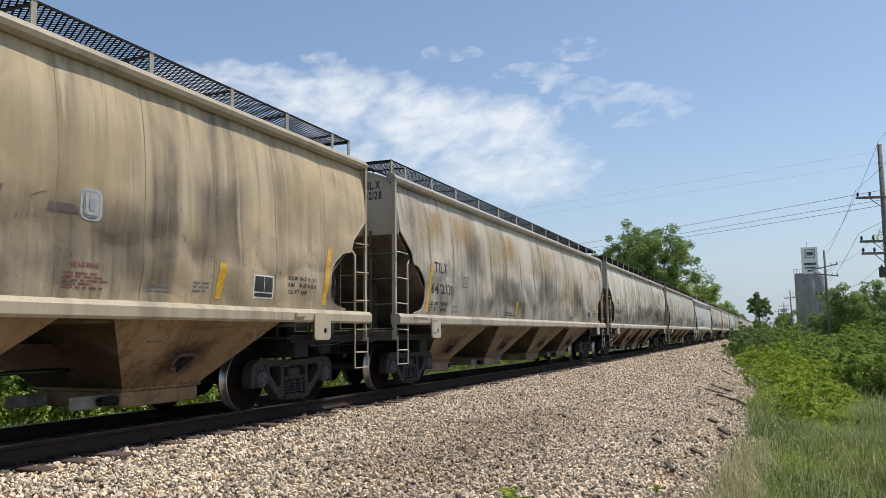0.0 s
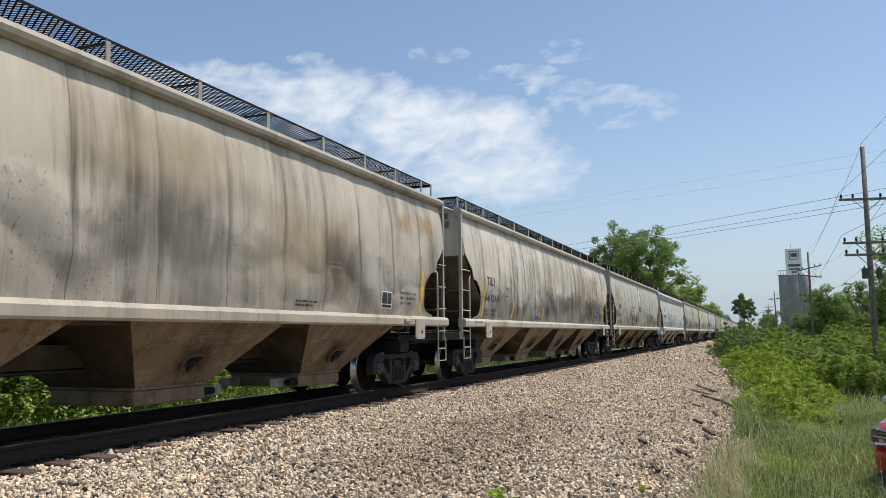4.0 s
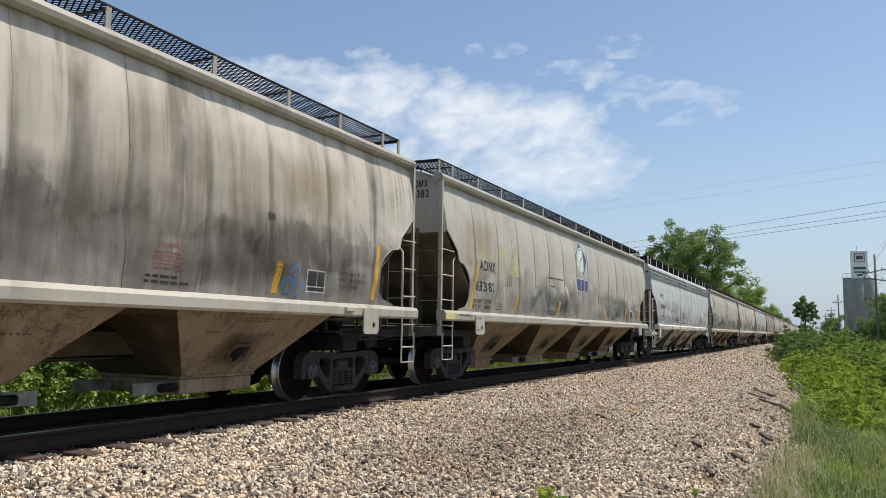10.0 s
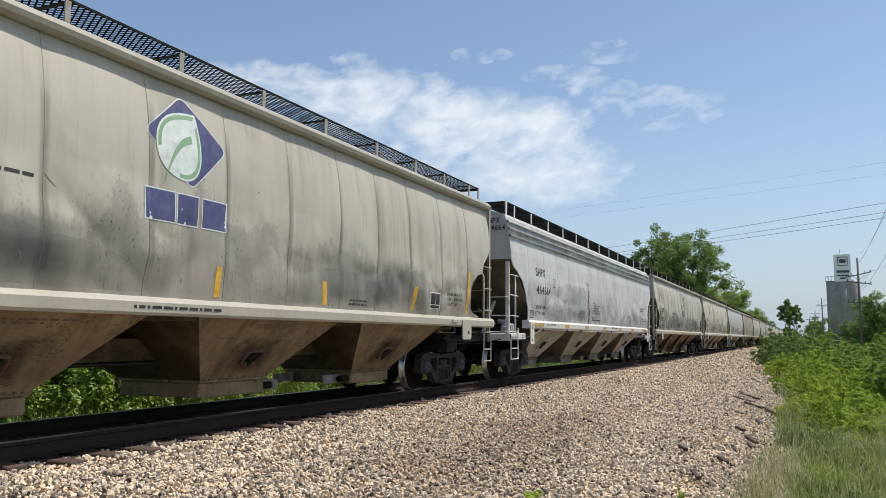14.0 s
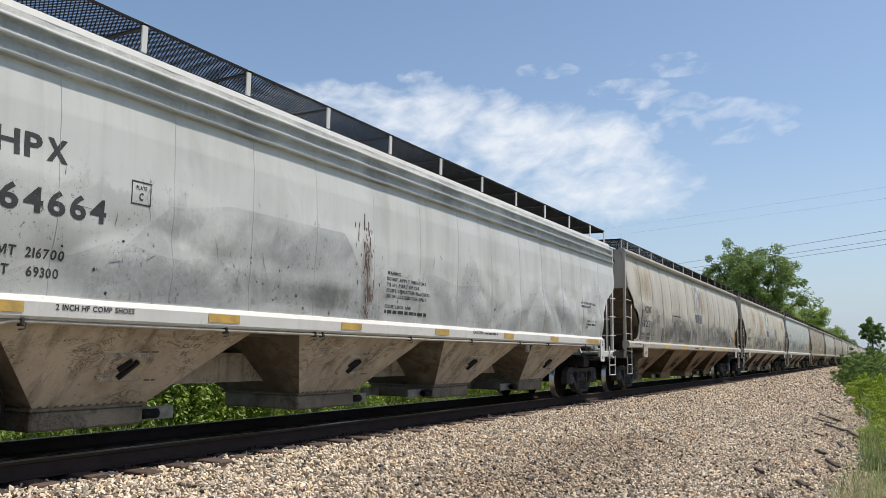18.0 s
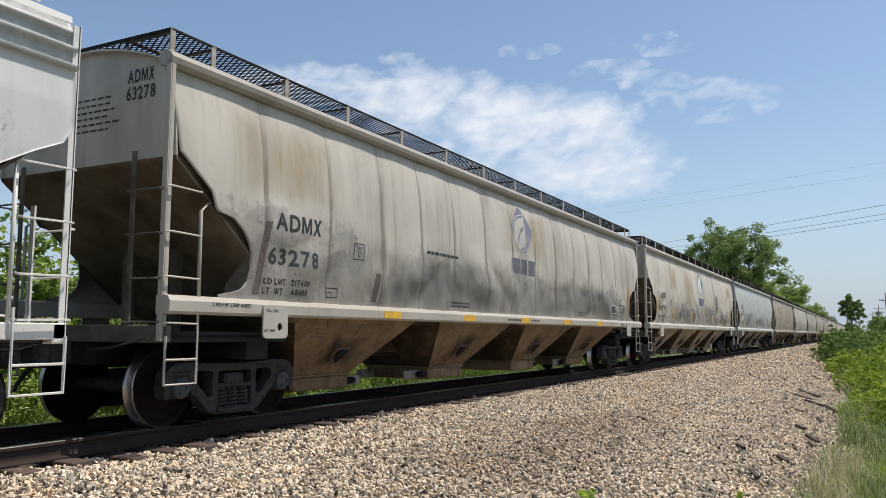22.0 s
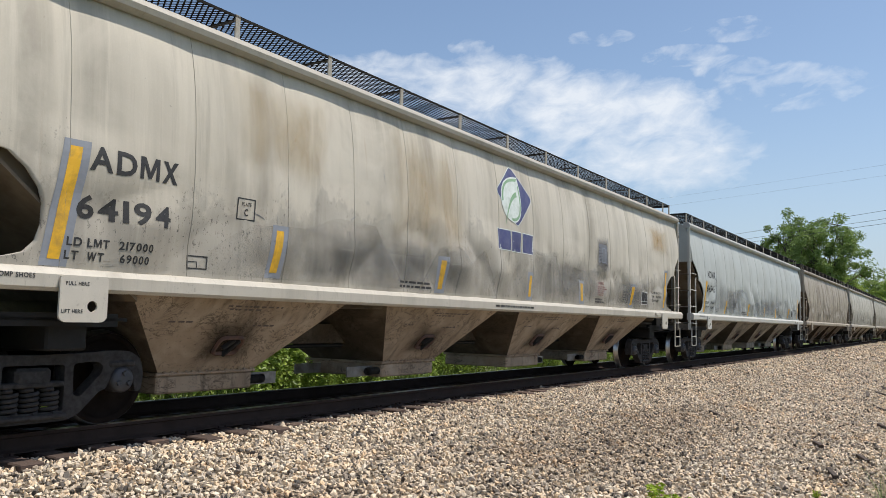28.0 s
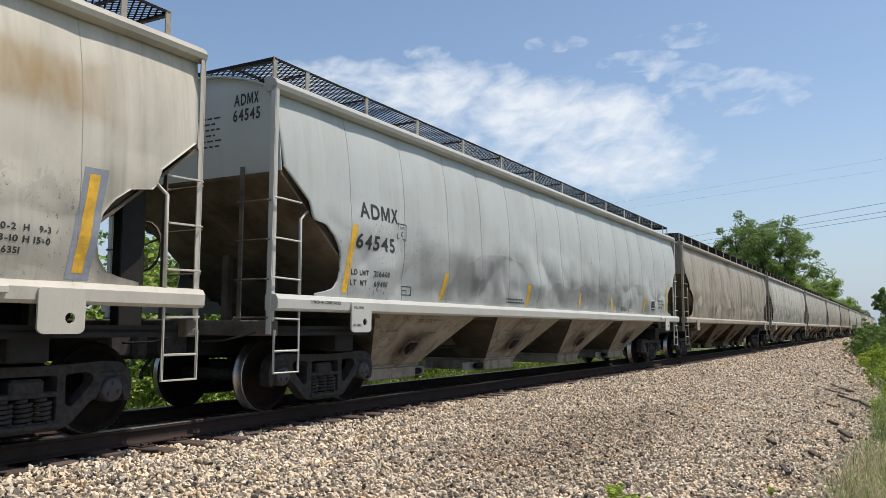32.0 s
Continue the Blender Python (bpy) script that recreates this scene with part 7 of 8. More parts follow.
common_marks(c, "ADMX", "64545", "216600", "69400", 80, False, 0.24)
reflectors(c, [E1] + MID + [E2])
rear_marks(c, 81)


# ---------------------------------------------------------------- plants
def leaf_soup(centres, spread, count, size, rng, face=0.8, long=1.5, droop=0.0):
    """Many small folded leaves round the given points, as one triangle soup."""
    centres = np.asarray(centres, float)
    n = count
    pick = rng.integers(0, len(centres), n)
    sp = np.asarray(spread, float)
    sp = np.full(len(centres), sp) if sp.ndim == 0 else sp
    d = rng.normal(size=(n, 3))
    d /= np.linalg.norm(d, axis=1)[:, None]
    pos = centres[pick] + d * (sp[pick] * rng.uniform(0.25, 1.0, n) ** 0.6)[:, None] * np.array([1, 1, 0.8])
    up = d * 0.7 + np.array([0, 0, face]) + rng.normal(0, 0.45, (n, 3))
    a = np.cross(up, rng.normal(size=(n, 3)))
    a[:, 2] -= droop
    a /= np.linalg.norm(a, axis=1)[:, None]
    b = np.cross(up, a)
    b /= np.linalg.norm(b, axis=1)[:, None]
    s = (size * rng.uniform(0.6, 1.35, n))[:, None]
    fold = np.cross(a, b) * s * 0.25
    v = np.stack([pos - a * s * long / 2, pos + b * s * 0.5 + fold, pos + a * s * long / 2, pos - b * s * 0.5 + fold], 1).reshape(-1, 3)
    i = np.arange(n)[:, None] * 4
    f = np.concatenate([i + [0, 1, 2], i + [0, 2, 3]])
    return v, f


def build_tree(name, seed, height, radius, leaves, leaf, trunk=0.3, bare=0.28, mat=None, gaps=1.0, limbs=9, low=0.15):
    """A tapered trunk, limbs that fork towards a domed outline, and leaf clumps along their ends."""
    rng = np.random.default_rng(seed)
    tree = thing(name, "", "tree")
    bm = bmesh.new()
    fork = height * bare
    rod(bm, [(0, 0, -0.3), (trunk * 0.1, 0, fork * 0.5), (0, trunk * 0.2, fork), (trunk * 0.3, 0, fork + (height - fork) * 0.45)], trunk, 8, 0, trunk * 0.45)
    part("trunk", bm, BARK, tree)
    tips, spread = [], []
    bm = bmesh.new()
    for k in range(limbs):
        az = 2.399 * k + rng.uniform(-0.35, 0.35)
        el = low + (1.3 - low) * (k + 0.5) / limbs + rng.uniform(-0.12, 0.12)
        reach = rng.uniform(0.86, 1.03)
        out, rise = max(0.02, math.cos(el)) ** 0.6 * radius, math.copysign(abs(math.sin(el)) ** 0.85, el) * (height - fork) * 0.93
        end = np.array([math.cos(az) * out, math.sin(az) * out, rise]) * reach
        base = np.array([0, 0, fork + (height - fork) * 0.35 * rng.uniform(0.0, 1.0) * math.sin(max(el, 0.1))])
        end = end + (0, 0, fork) - base
        bend = base + end * 0.5 + np.array([0, 0, -0.06 * radius * math.sin(el)]) + rng.normal(0, radius * 0.05, 3)
        rod(bm, [tuple(base), tuple(bend), tuple(base + end)], trunk * 0.42, 5, 0, trunk * 0.09)
        for t in (0.45, 0.62, 0.76, 0.88, 1.0):
            p = base * (1 - t) ** 2 + bend * 2 * t * (1 - t) + (base + end) * t * t
            for _ in range(4):
                q = p + rng.normal(0, radius * 0.19, 3) * (1.25 - 0.4 * t) + np.array([0, 0, radius * 0.05])
                tips.append(q)
                spread.append(radius * rng.uniform(0.09, 0.19) * gaps)
                rod(bm, [tuple(p), tuple((p + q) / 2 + rng.normal(0, radius * 0.02, 3)), tuple(q)], trunk * 0.13, 4, 0, trunk * 0.04)
    part("branchwork", bm, BARK, tree)
    v, f = leaf_soup(tips, spread, leaves, leaf, rng)
    part("crown", soup("crown", v, f, mat or LEAVES), None, tree)
    return tree


def build_bush(seed, height, radius, leaves, leaf, mat, stems=26):
    """Arching stems from one root, with sprays of leaves towards their ends and an uneven outline."""
    rng = np.random.default_rng(seed)
    bush = thing("bush", "", "bush")
    bm = bmesh.new()
    tips, spread = [], []
    for k in range(stems):
        az = 2.399 * k + rng.uniform(-0.3, 0.3)
        r = radius * math.sqrt((k + 0.5) / stems) * rng.uniform(0.7, 1.15)
        h = height * (1 - 0.6 * (r / radius) ** 2) * rng.uniform(0.55, 1.08)
        h = max(h, 0.15 * height)
        p = np.array([math.cos(az) * r, math.sin(az) * r, h])
        for q in (1.0, 0.8, 0.55, 0.3):
            tips.append((p[0] * (0.55 + 0.45 * q), p[1] * (0.55 + 0.45 * q), p[2] * q))
            spread.append(min(radius, height) * rng.uniform(0.13, 0.25))
        rod(bm, [(p[0] * 0.3, p[1] * 0.3, -0.1), (p[0] * 0.8, p[1] * 0.8, p[2] * 0.6), tuple(p)], 0.014, 4, 0, 0.005)
        for _ in range(2):             # long shoots above the mass
            e = p + rng.normal(0, 0.12, 3) * radius + np.array([0, 0, 0.12 * height])
            rod(bm, [tuple(p * 0.9), tuple(e)], 0.006, 3, 0, 0.003)
            tips.append(tuple(e))
            spread.append(min(radius, height) * 0.08)
    part("stemwork", bm, BARK, bush)
    v, f = leaf_soup(tips, spread, leaves, leaf, rng, 0.8, 1.6)
    part("foliage", soup("foliage", v, f, mat), None, bush)
    return bush


def place(proto, used, x, y, scale, turn, label, group, z=None, tall=1.0):
    zz = ground_z(x, y) if z is None else z
    m = pose(x, y, zz - 0.02, 0, 0, turn) @ Matrix.Diagonal((scale, scale, scale * tall, 1))
    if proto.name in used:
        ob = copy_thing(proto, m @ Matrix.Diagonal((*(1 / v for v in proto.scale), 1)))
    else:
        used.add(proto.name)
        ob = proto
        ob.matrix_basis = m
    return tagged(ob, label, "", group)


def plant_everything():
    rng = random.Random(17)
    used = set()
    # the broad tree beyond the track
    oak = build_tree("tree", 3, 17.2, 6.9, 42000, 0.20, 0.42, 0.26, LEAVES_PALE, 0.9, 20, 0.0)
    place(oak, used, -7.5, 112, 1.0, 40, "broad full-leaved tree with open limbs beyond the train", "")
    slim = build_tree("tree", 5, 8.4, 1.7, 4600, 0.19, 0.16, 0.45, LEAVES_DARK, 1.15, 8, 0.1)
    place(slim, used, 6.15, 142, 1.0, 0, "small lone tree with a leaning dark crown beside the track", "")
    full = build_tree("tree", 9, 12.0, 5.0, 30000, 0.17, 0.3, 0.08, LEAVES, 1.25, 13, -0.1)
    mid = build_tree("tree", 12, 10.0, 4.8, 16000, 0.24, 0.25, 0.06, LEAVES_PALE, 1.35, 12, -0.15)
    for x, y, s, t in ((23.0, 84, 1.05, 0), (26.5, 92, 1.05, 70), (33, 88, 0.95, 140), (30, 70, 0.7, 200), (38, 66, 0.8, 20)):
        place(full, used, x, y, s, t, "tall dense dark-green tree behind the pole line", "trees behind the pole line")
    for x, y, s in ((20, 150, 0.95), (27, 160, 1.1), (35, 150, 1.05), (24, 200, 1.1), (45, 150, 1.2), (46, 110, 1.0), (52, 95, 1.1)):
        place(mid, used, x, y, s, rng.uniform(0, 360), "rounded green tree in the middle distance", "trees in the middle distance")
    for k in range(16):
        y = 165 + k * 26
        place(mid if k % 2 else full, used, -9.5 - rng.uniform(0, 4) - k * 0.3, y, rng.uniform(1.1, 1.5), rng.uniform(0, 360), "tree in the row on the far side of the track", "trees on the far side of the track")
    for k in range(12):
        place(mid, used, 14 + k * 16 + rng.uniform(-4, 4), 420 + rng.uniform(-30, 60), rng.uniform(1.0, 1.5), rng.uniform(0, 360), "distant tree of the wood line", "distant wood line")
    # trees and saplings close behind the train
    sap = build_tree("sapling", 21, 5.2, 2.0, 5200, 0.12, 0.08, 0.15, LEAVES, 1.25, 9, 0.0)
    for x, y, s in ((-8.0, 15.5, 1.0), (-9.5, 20.0, 1.15), (-8.6, 25.5, 0.9), (-10.0, 31.0, 1.2), (-8.5, 37, 1.0), (-9.5, 45, 1.2), (-8.6, 55, 1.1), (-11.5, 12.5, 1.2), (-12.5, 17.5, 1.3), (-9, 66, 1.2), (-9.5, 78, 1.3), (-13, 24, 1.4)):
        place(sap, used, x, y, s, rng.uniform(0, 360), "young leafy tree growing behind the track", "young trees behind the track")
    far = build_bush(31, 1.5, 1.25, 6000, 0.060, LEAVES)
    for k in range(34):
        y = 4.0 + k * 1.75
        place(far, used, -6.4 - rng.uniform(0, 2.2), y, rng.uniform(0.75, 1.25), rng.uniform(0, 360), "green bush on the bank behind the track", "bushes behind the track")
    for k in range(22):
        place(far, used, -9.6 - rng.uniform(0, 2.4), 3.0 + k * 2.3, rng.uniform(1.4, 2.0), rng.uniform(0, 360), "tall green bush on the bank behind the track", "bushes behind the track")
    # bushes along the foot of the ballast
    light = build_bush(41, 1.35, 1.2, 9000, 0.054, LEAVES_LIGHT)
    dark = build_bush(43, 2.2, 1.45, 9500, 0.066, LEAVES, 30)
    deep = build_bush(47, 1.9, 1.5, 9500, 0.062, LEAVES_DARK, 28)
    for x, y, s in ((10.6, 16.0, 0.5), (8.3, 15.6, 0.7), (8.5, 16.6, 0.9), (8.4, 17.6, 0.7), (8.0, 18.6, 0.75), (9.2, 19.0, 0.7), (9.0, 20.6, 0.85), (8.3, 20.5, 0.95), (8.9, 22.6, 1.05), (8.2, 24.2, 0.9), (9.6, 23.4, 0.75), (8.0, 27.0, 1.05), (9.4, 28.0, 1.0), (11.2, 27.6, 0.7), (8.1, 30.5, 1.15), (9.9, 31.5, 1.1), (8.6, 34.0, 1.25),
                    (7.5, 33.5, 1.0), (10.8, 21.5, 0.5), (7.2, 38.0, 1.2), (11.8, 24.2, 0.55)):
        place(light, used, x, y, 0.66 * s, rng.uniform(0, 360), "bright green leafy bush at the foot of the ballast", "bushes at the foot of the ballast", None, rng.uniform(0.6, 1.05))
    place(dark, used, 6.3, 142, 0.95, 30, "ivy and shrubs wrapped round a lone tree's trunk", "shrubs of the thicket", None, 2.0)
    for x, y, s in ((11.0, 27.5, 0.98), (8.8, 38.5, 0.95), (10.8, 37, 0.9), (9.6, 43, 1.0), (9.2, 49, 1.05), (11.2, 48, 1.05), (13.6, 48.5, 1.1),
                    (16, 47, 1.1), (18.5, 45, 1.1), (8.4, 56, 1.0), (10.5, 56, 1.1), (13, 57, 1.2), (16, 56, 1.25), (19.5, 54, 1.3), (6.6, 61, 1.05), (8.6, 64, 1.15), (11.4, 66, 1.2), (15, 67, 1.3), (19, 66, 1.4),
                    (23, 62, 1.4), (6.6, 70, 1.1), (9, 76, 1.2), (13, 80, 1.4), (7.0, 84, 1.2), (10.5, 90, 1.4), (7.2, 96, 1.3), (15, 98, 1.6), (8, 110, 1.5), (12, 118, 1.6), (7.8, 128, 1.5), (9.2, 146, 1.7), (20, 118, 1.7), (24, 108, 1.7), (16, 84, 1.7), (20, 78, 1.8), (24.5, 76, 1.9), (29, 80, 2.0), (34, 76, 2.0), (18, 104, 1.9), (28, 98, 2.1), (34, 100, 2.2), (28, 62, 1.6), (33, 58, 1.6), (40, 90, 2.4)):
        place(dark, used, x, y, s, rng.uniform(0, 360), "dense green shrub in the thicket beside the track", "shrubs of the thicket", None, rng.uniform(0.5, 1.15) * (0.75 if y > 60 else 1.0))
    for x, y, s in ((7.6, 43, 0.95), (7.3, 47, 1.0), (6.8, 52, 1.05), (8.2, 52.5, 0.9), (6.7, 58, 1.0), (12.4, 33.5, 0.45), (15.6, 49, 0.9), (17.4, 50, 1.0)):
        place(deep, used, x, y, s, rng.uniform(0, 360), "dark blue-green shrub at the top of the bank", "shrubs of the thicket", None, rng.uniform(0.8, 1.0))


plant_everything()


def blades(name, n, area, h0, h1, w, mat, seed, lean=0.35, label="", keep=None):
    """Grass as bent strips rooted in the ground."""
    rng = np.random.default_rng(seed)
    x, y = rng.uniform(area[0], area[1], n), rng.uniform(area[2], area[3], n)
    if keep is not None:
        ok = np.array([keep(a, b, rng.random()) for a, b in zip(x, y)])
        x, y = x[ok], y[ok]
    n = len(x)
    z = np.array([ground_z(a, b) for a, b in zip(x, y)]) - 0.02
    tall = np.array([0.6 + 0.5 * noise.noise((a * 0.35, b * 0.35, 1.5)) for a, b in zip(x, y)])
    h = rng.uniform(h0, h1, n) * np.clip(1.6 * tall + 0.05, 0.35, 1.7)
    a = rng.uniform(0, 2 * math.pi, n)
    d = np.stack([np.cos(a), np.sin(a), np.zeros(n)], 1)
    s = np.stack([-np.sin(a), np.cos(a), np.zeros(n)], 1) * (w * rng.uniform(0.6, 1.4, n))[:, None] / 2
    p = np.stack([x, y, z], 1)
    up = np.array([0, 0, 1.0])
    ln = rng.uniform(0.1, 1.0, n)[:, None] * lean
    m = p + (up * 0.55 + d * 0.25 * ln) * h[:, None]
    t = p + (up * (1.0 - 0.25 * ln) + d * ln) * h[:, None]
    v = np.stack([p - s, p + s, m + s * 0.8, m - s * 0.8, t], 1).reshape(-1, 3)
    i = np.arange(n)[:, None] * 5
    f = np.concatenate([i + [0, 1, 2], i + [0, 2, 3], i + [3, 2, 4]])
    return tagged(new(name, soup(name, v, f, mat)), label, "grass", "", "stuff")


def near_edge(x, y, r):
    clump = noise.noise((x * 1.5, y * 1.5, 5.0)) + 0.5 * noise.noise((x * 4.0, y * 4.0, 2.0))
    return x > ballast_edge(y) + 0.05 + 0.55 * noise.noise((x * 0.7, y * 0.7, 0)) ** 2 + 0.25 * r and clump + 0.75 > r


def inner(x, y, r):
    """Tall green growth stands back from the ballast; only a few blades reach its edge."""
    return near_edge(x, y, r) and (y > 14 or x > ballast_edge(y) + 0.62 + 0.3 * noise.noise((x, y, 6.0)) or r < 0.16)


blades("grass", 120000, (6.9, 15.5, 4.5, 20.0), 0.20, 0.56, 0.0075, GRASS, 1, 1.5, "tall rough green roadside grass", inner)
blades("grass", 9000, (7.3, 13.0, -6.0, 4.5), 0.15, 0.4, 0.014, GRASS, 12, 1.4, "rough green grass beside the ballast", near_edge)
blades("grass", 34000, (7.0, 22.0, 20.0, 46.0), 0.2, 0.55, 0.020, GRASS, 2, 1.4, "rough green grass between the bushes", near_edge)
blades("grass", 9000, (-9.0, -3.6, 1.0, 60.0), 0.25, 0.6, 0.03, GRASS, 3, 0.5, "green grass on the bank behind the track")
blades("dry_grass", 5200, (6.9, 7.9, 6.0, 12.0), 0.16, 0.42, 0.009, STRAW, 4, 0.9, "dry straw-coloured grass at the ballast's edge", near_edge)
blades("seed_stalks", 2600, (7.6, 14.5, 6.0, 22.0), 0.4, 0.80, 0.005, STRAW, 6, 1.0, "thin pale seed stalks standing in the grass", near_edge)


def seed_heads(n, area, seed):
    """Pale flecks of seed among the grass tops."""
    rng = np.random.default_rng(seed)
    x, y = rng.uniform(area[0], area[1], n), rng.uniform(area[2], area[3], n)
    ok = np.array([near_edge(a, b, rng.random()) for a, b in zip(x, y)])
    x, y = x[ok], y[ok]
    z = np.array([ground_z(a, b) for a, b in zip(x, y)]) + rng.uniform(0.22, 0.62, len(x))
    v, f = leaf_soup(np.c_[x, y, z], 0.01, len(x), 0.010, rng, 1.0, 2.6)
    return tagged(new("seed_heads", soup("seed_heads", v, f, STRAW)), "small pale seed heads in the tall grass", "grass", "", "stuff")


seed_heads(7000, (7.6, 13.5, 6.0, 20.0), 8)


def build_weed(seed):
    rng = np.random.default_rng(seed)
    weed = thing("weed", "small leafy green weed sprouting from the ballast", "weed", "weeds in the ballast")
    bm = bmesh.new()
    tips = []
    for k in range(7):
        a = 2.399 * k
        r, h = rng.uniform(0.03, 0.16), rng.uniform(0.14, 0.34)
        p = (math.cos(a) * r, math.sin(a) * r, h)
        rod(bm, [(0, 0, -0.03), (p[0] * 0.4, p[1] * 0.4, h * 0.6), p], 0.005, 4, 0, 0.002)
        for q in (1.0, 0.8, 0.6, 0.4):
            tips.append((p[0] * q, p[1] * q, p[2] * q))
    part("stemwork", bm, LEAVES_LIGHT, weed)
    v, f = leaf_soup(tips, 0.032, 260, 0.026, rng, 0.8, 3.0)
    part("leaves", soup("leaves", v, f, LEAVES_LIGHT), None, weed)
    return weed


weed = build_weed(2)
weed.matrix_basis = pose(5.93, 6.60, ground_z(5.93, 6.60)) @ Matrix.Scale(1.05, 4)
for x, y, s, r in ((6.11, 6.66, 0.8, 60), (6.42, 6.74, 0.65, 130), (6.60, 6.76, 0.78, 200), (6.79, 6.92, 0.68, 20), (6.86, 8.44, 0.3, 90)):
    copy_thing(weed, pose(x, y, ground_z(x, y), 0, 0, r) @ Matrix.Scale(s, 4))


# ---------------------------------------------------------------- old timbers on the shoulder
def scatter_timbers():
    rng = random.Random(23)
    bm = bmesh.new()
    box(bm, -0.5, 0.5, -0.06, 0.06, 0.0, 0.09, 0.012)
    for v in bm.verts:
        v.co.z += 0.02 * noise.noise(v.co * 3)
        v.co.y += 0.03 * noise.noise(v.co * 2 + Vector((4, 0, 0)))
    me = mesh_of(bm, "old_timber", TIMBER)
    spots = [(6.55, 22.66, 1.9, 77), (6.59, 23.85, 2.2, 80), (6.9, 20.41, 1.4, 77), (6.18, 21.93, 1.5, 78), (5.26, 56.2, 5.0, 84), (7.3, 19.42, 1.2, 76), (7.2, 14.0, 0.8, 75), (7.25, 13.0, 0.4, 71), (6.82, 9.89, 0.45, 68), (6.1, 40.8, 3.0, 83),
             (5.91, 36.9, 3.0, 82), (5.78, 28.4, 1.7, 77), (2.87, 47.9, 2.6, 78), (7.2, 16.54, 0.6, 73), (4.4, 14.5, 0.35, 60), (5.6, 17.8, 0.4, 80), (6.5, 31.5, 1.2, 78),
             (6.6, 27.0, 0.7, 80), (6.3, 25.2, 0.5, 74), (7.0, 17.6, 0.5, 79), (6.95, 15.2, 0.4, 72), (6.4, 12.0, 0.3, 66), (7.0, 11.3, 0.35, 70), (6.2, 33.4, 0.8, 80), (6.7, 18.7, 0.45, 75)]
    for x, y, s, a in spots:
        ob = new("old_timber", me)
        slope = math.degrees(math.atan2(ground_z(x + 0.3, y) - ground_z(x - 0.3, y), 0.6))
        ob.matrix_basis = pose(x, y, ground_z(x, y) + 0.035, 0, -slope * math.cos(radians(a)), -a + rng.uniform(-8, 8)) @ Matrix.Diagonal((s, 0.45, 0.5, 1))
        tagged(ob, "broken dark brown timber lying on the ballast", "timber", "old timbers on the ballast")


scatter_timbers()


# ---------------------------------------------------------------- poles and wires
def build_pole(x, y, height, arms, lean=0.0, gear=False):
    """A wooden utility pole with cross-arms, braces, insulators."""
    pole = thing("utility_pole", "weathered wooden utility pole with cross-arms", "utility pole", "poles beside the track", "", pose(x, y, ground_z(x, y) - 0.1, 0, lean, 12))
    bm = bmesh.new()
    rod(bm, [(0, 0, 0), (0, 0, height * 0.5), (0, 0, height)], 0.165, 10, 0, 0.105)
    part("pole", bm, POLE_WOOD, pole)
    for z, half, tilt in arms:
        bm = bmesh.new()
        m = Matrix.Translation((0, -0.14, z)) @ Matrix.Rotation(radians(tilt), 4, "Y")
        box(bm, -half, half, -0.05, 0.05, -0.06, 0.06, 0.008, m)
        arm = part("cross_arm", bm, POLE_WOOD, pole)
        for s in (-1, 1):
            bm = bmesh.new()
            rod(bm, [(s * half * 0.5, -0.14, z - 0.05), (0, -0.13, z - 0.62)], 0.02, 4)
            part("arm_brace", bm, POLE_WOOD, pole)
            for u in (0.93, 0.5):
                bm = bmesh.new()
                lathe(bm, [(0.0, 0.03), (0.05, 0.03), (0.06, 0.06), (0.12, 0.065), (0.15, 0.05), (0.2, 0.055), (0.24, 0.02)], 8)
                bmesh.ops.transform(bm, matrix=m @ Matrix.Translation((s * half * u, 0, 0.05)) @ Matrix.Rotation(radians(-90), 4, "Y"), verts=bm.verts[:])
                part("insulator", bm, TRIM_BLACK, arm)
    if gear:
        for dx in (-0.32, 0.36):
            bm = bmesh.new()
            lathe(bm, [(0, 0.02), (0.0, 0.13), (0.5, 0.14), (0.52, 0.06), (0.62, 0.03)], 10)
            bmesh.ops.transform(bm, matrix=Matrix.Translation((dx, -0.12, 4.75)) @ Matrix.Rotation(radians(-90), 4, "Y"), verts=bm.verts[:])
            part("transformer", bm, END_DIRT, pole, "small grey pole-top transformer")
    return pole


build_pole(13.45, 44.7, 11.45, ((8.75, 1.30, 0), (6.55, 1.25, 0), (5.95, 1.2, 0)), 0.0, True)
build_pole(14.0, 100.0, 11.3, ((9.4, 1.35, -12), (8.5, 1.3, 8), (6.3, 1.25, 0)), -0.6)
build_pole(11.9, 178.0, 10.4, ((8.9, 1.2, -6),), -1.0)
build_pole(11.4, 255.0, 10.4, ((9.4, 1.3, 0), (8.4, 1.3, 0)), 0.5)
build_pole(10.6, 330.0, 10.4, ((9.4, 1.3, 0),), 0.0)


def hang(a, b, sag, r=0.012, group="wires of the pole line", label="thin black overhead wire"):
    bm = bmesh.new()
    a, b = Vector(a), Vector(b)
    pts = []
    for k in range(15):
        t = k / 14
        pts.append(a.lerp(b, t) - Vector((0, 0, sag * 4 * t * (1 - t))))
    rod(bm, pts, r, 4)
    solid("overhead_wire", bm, WIRE, label, "wire", group)


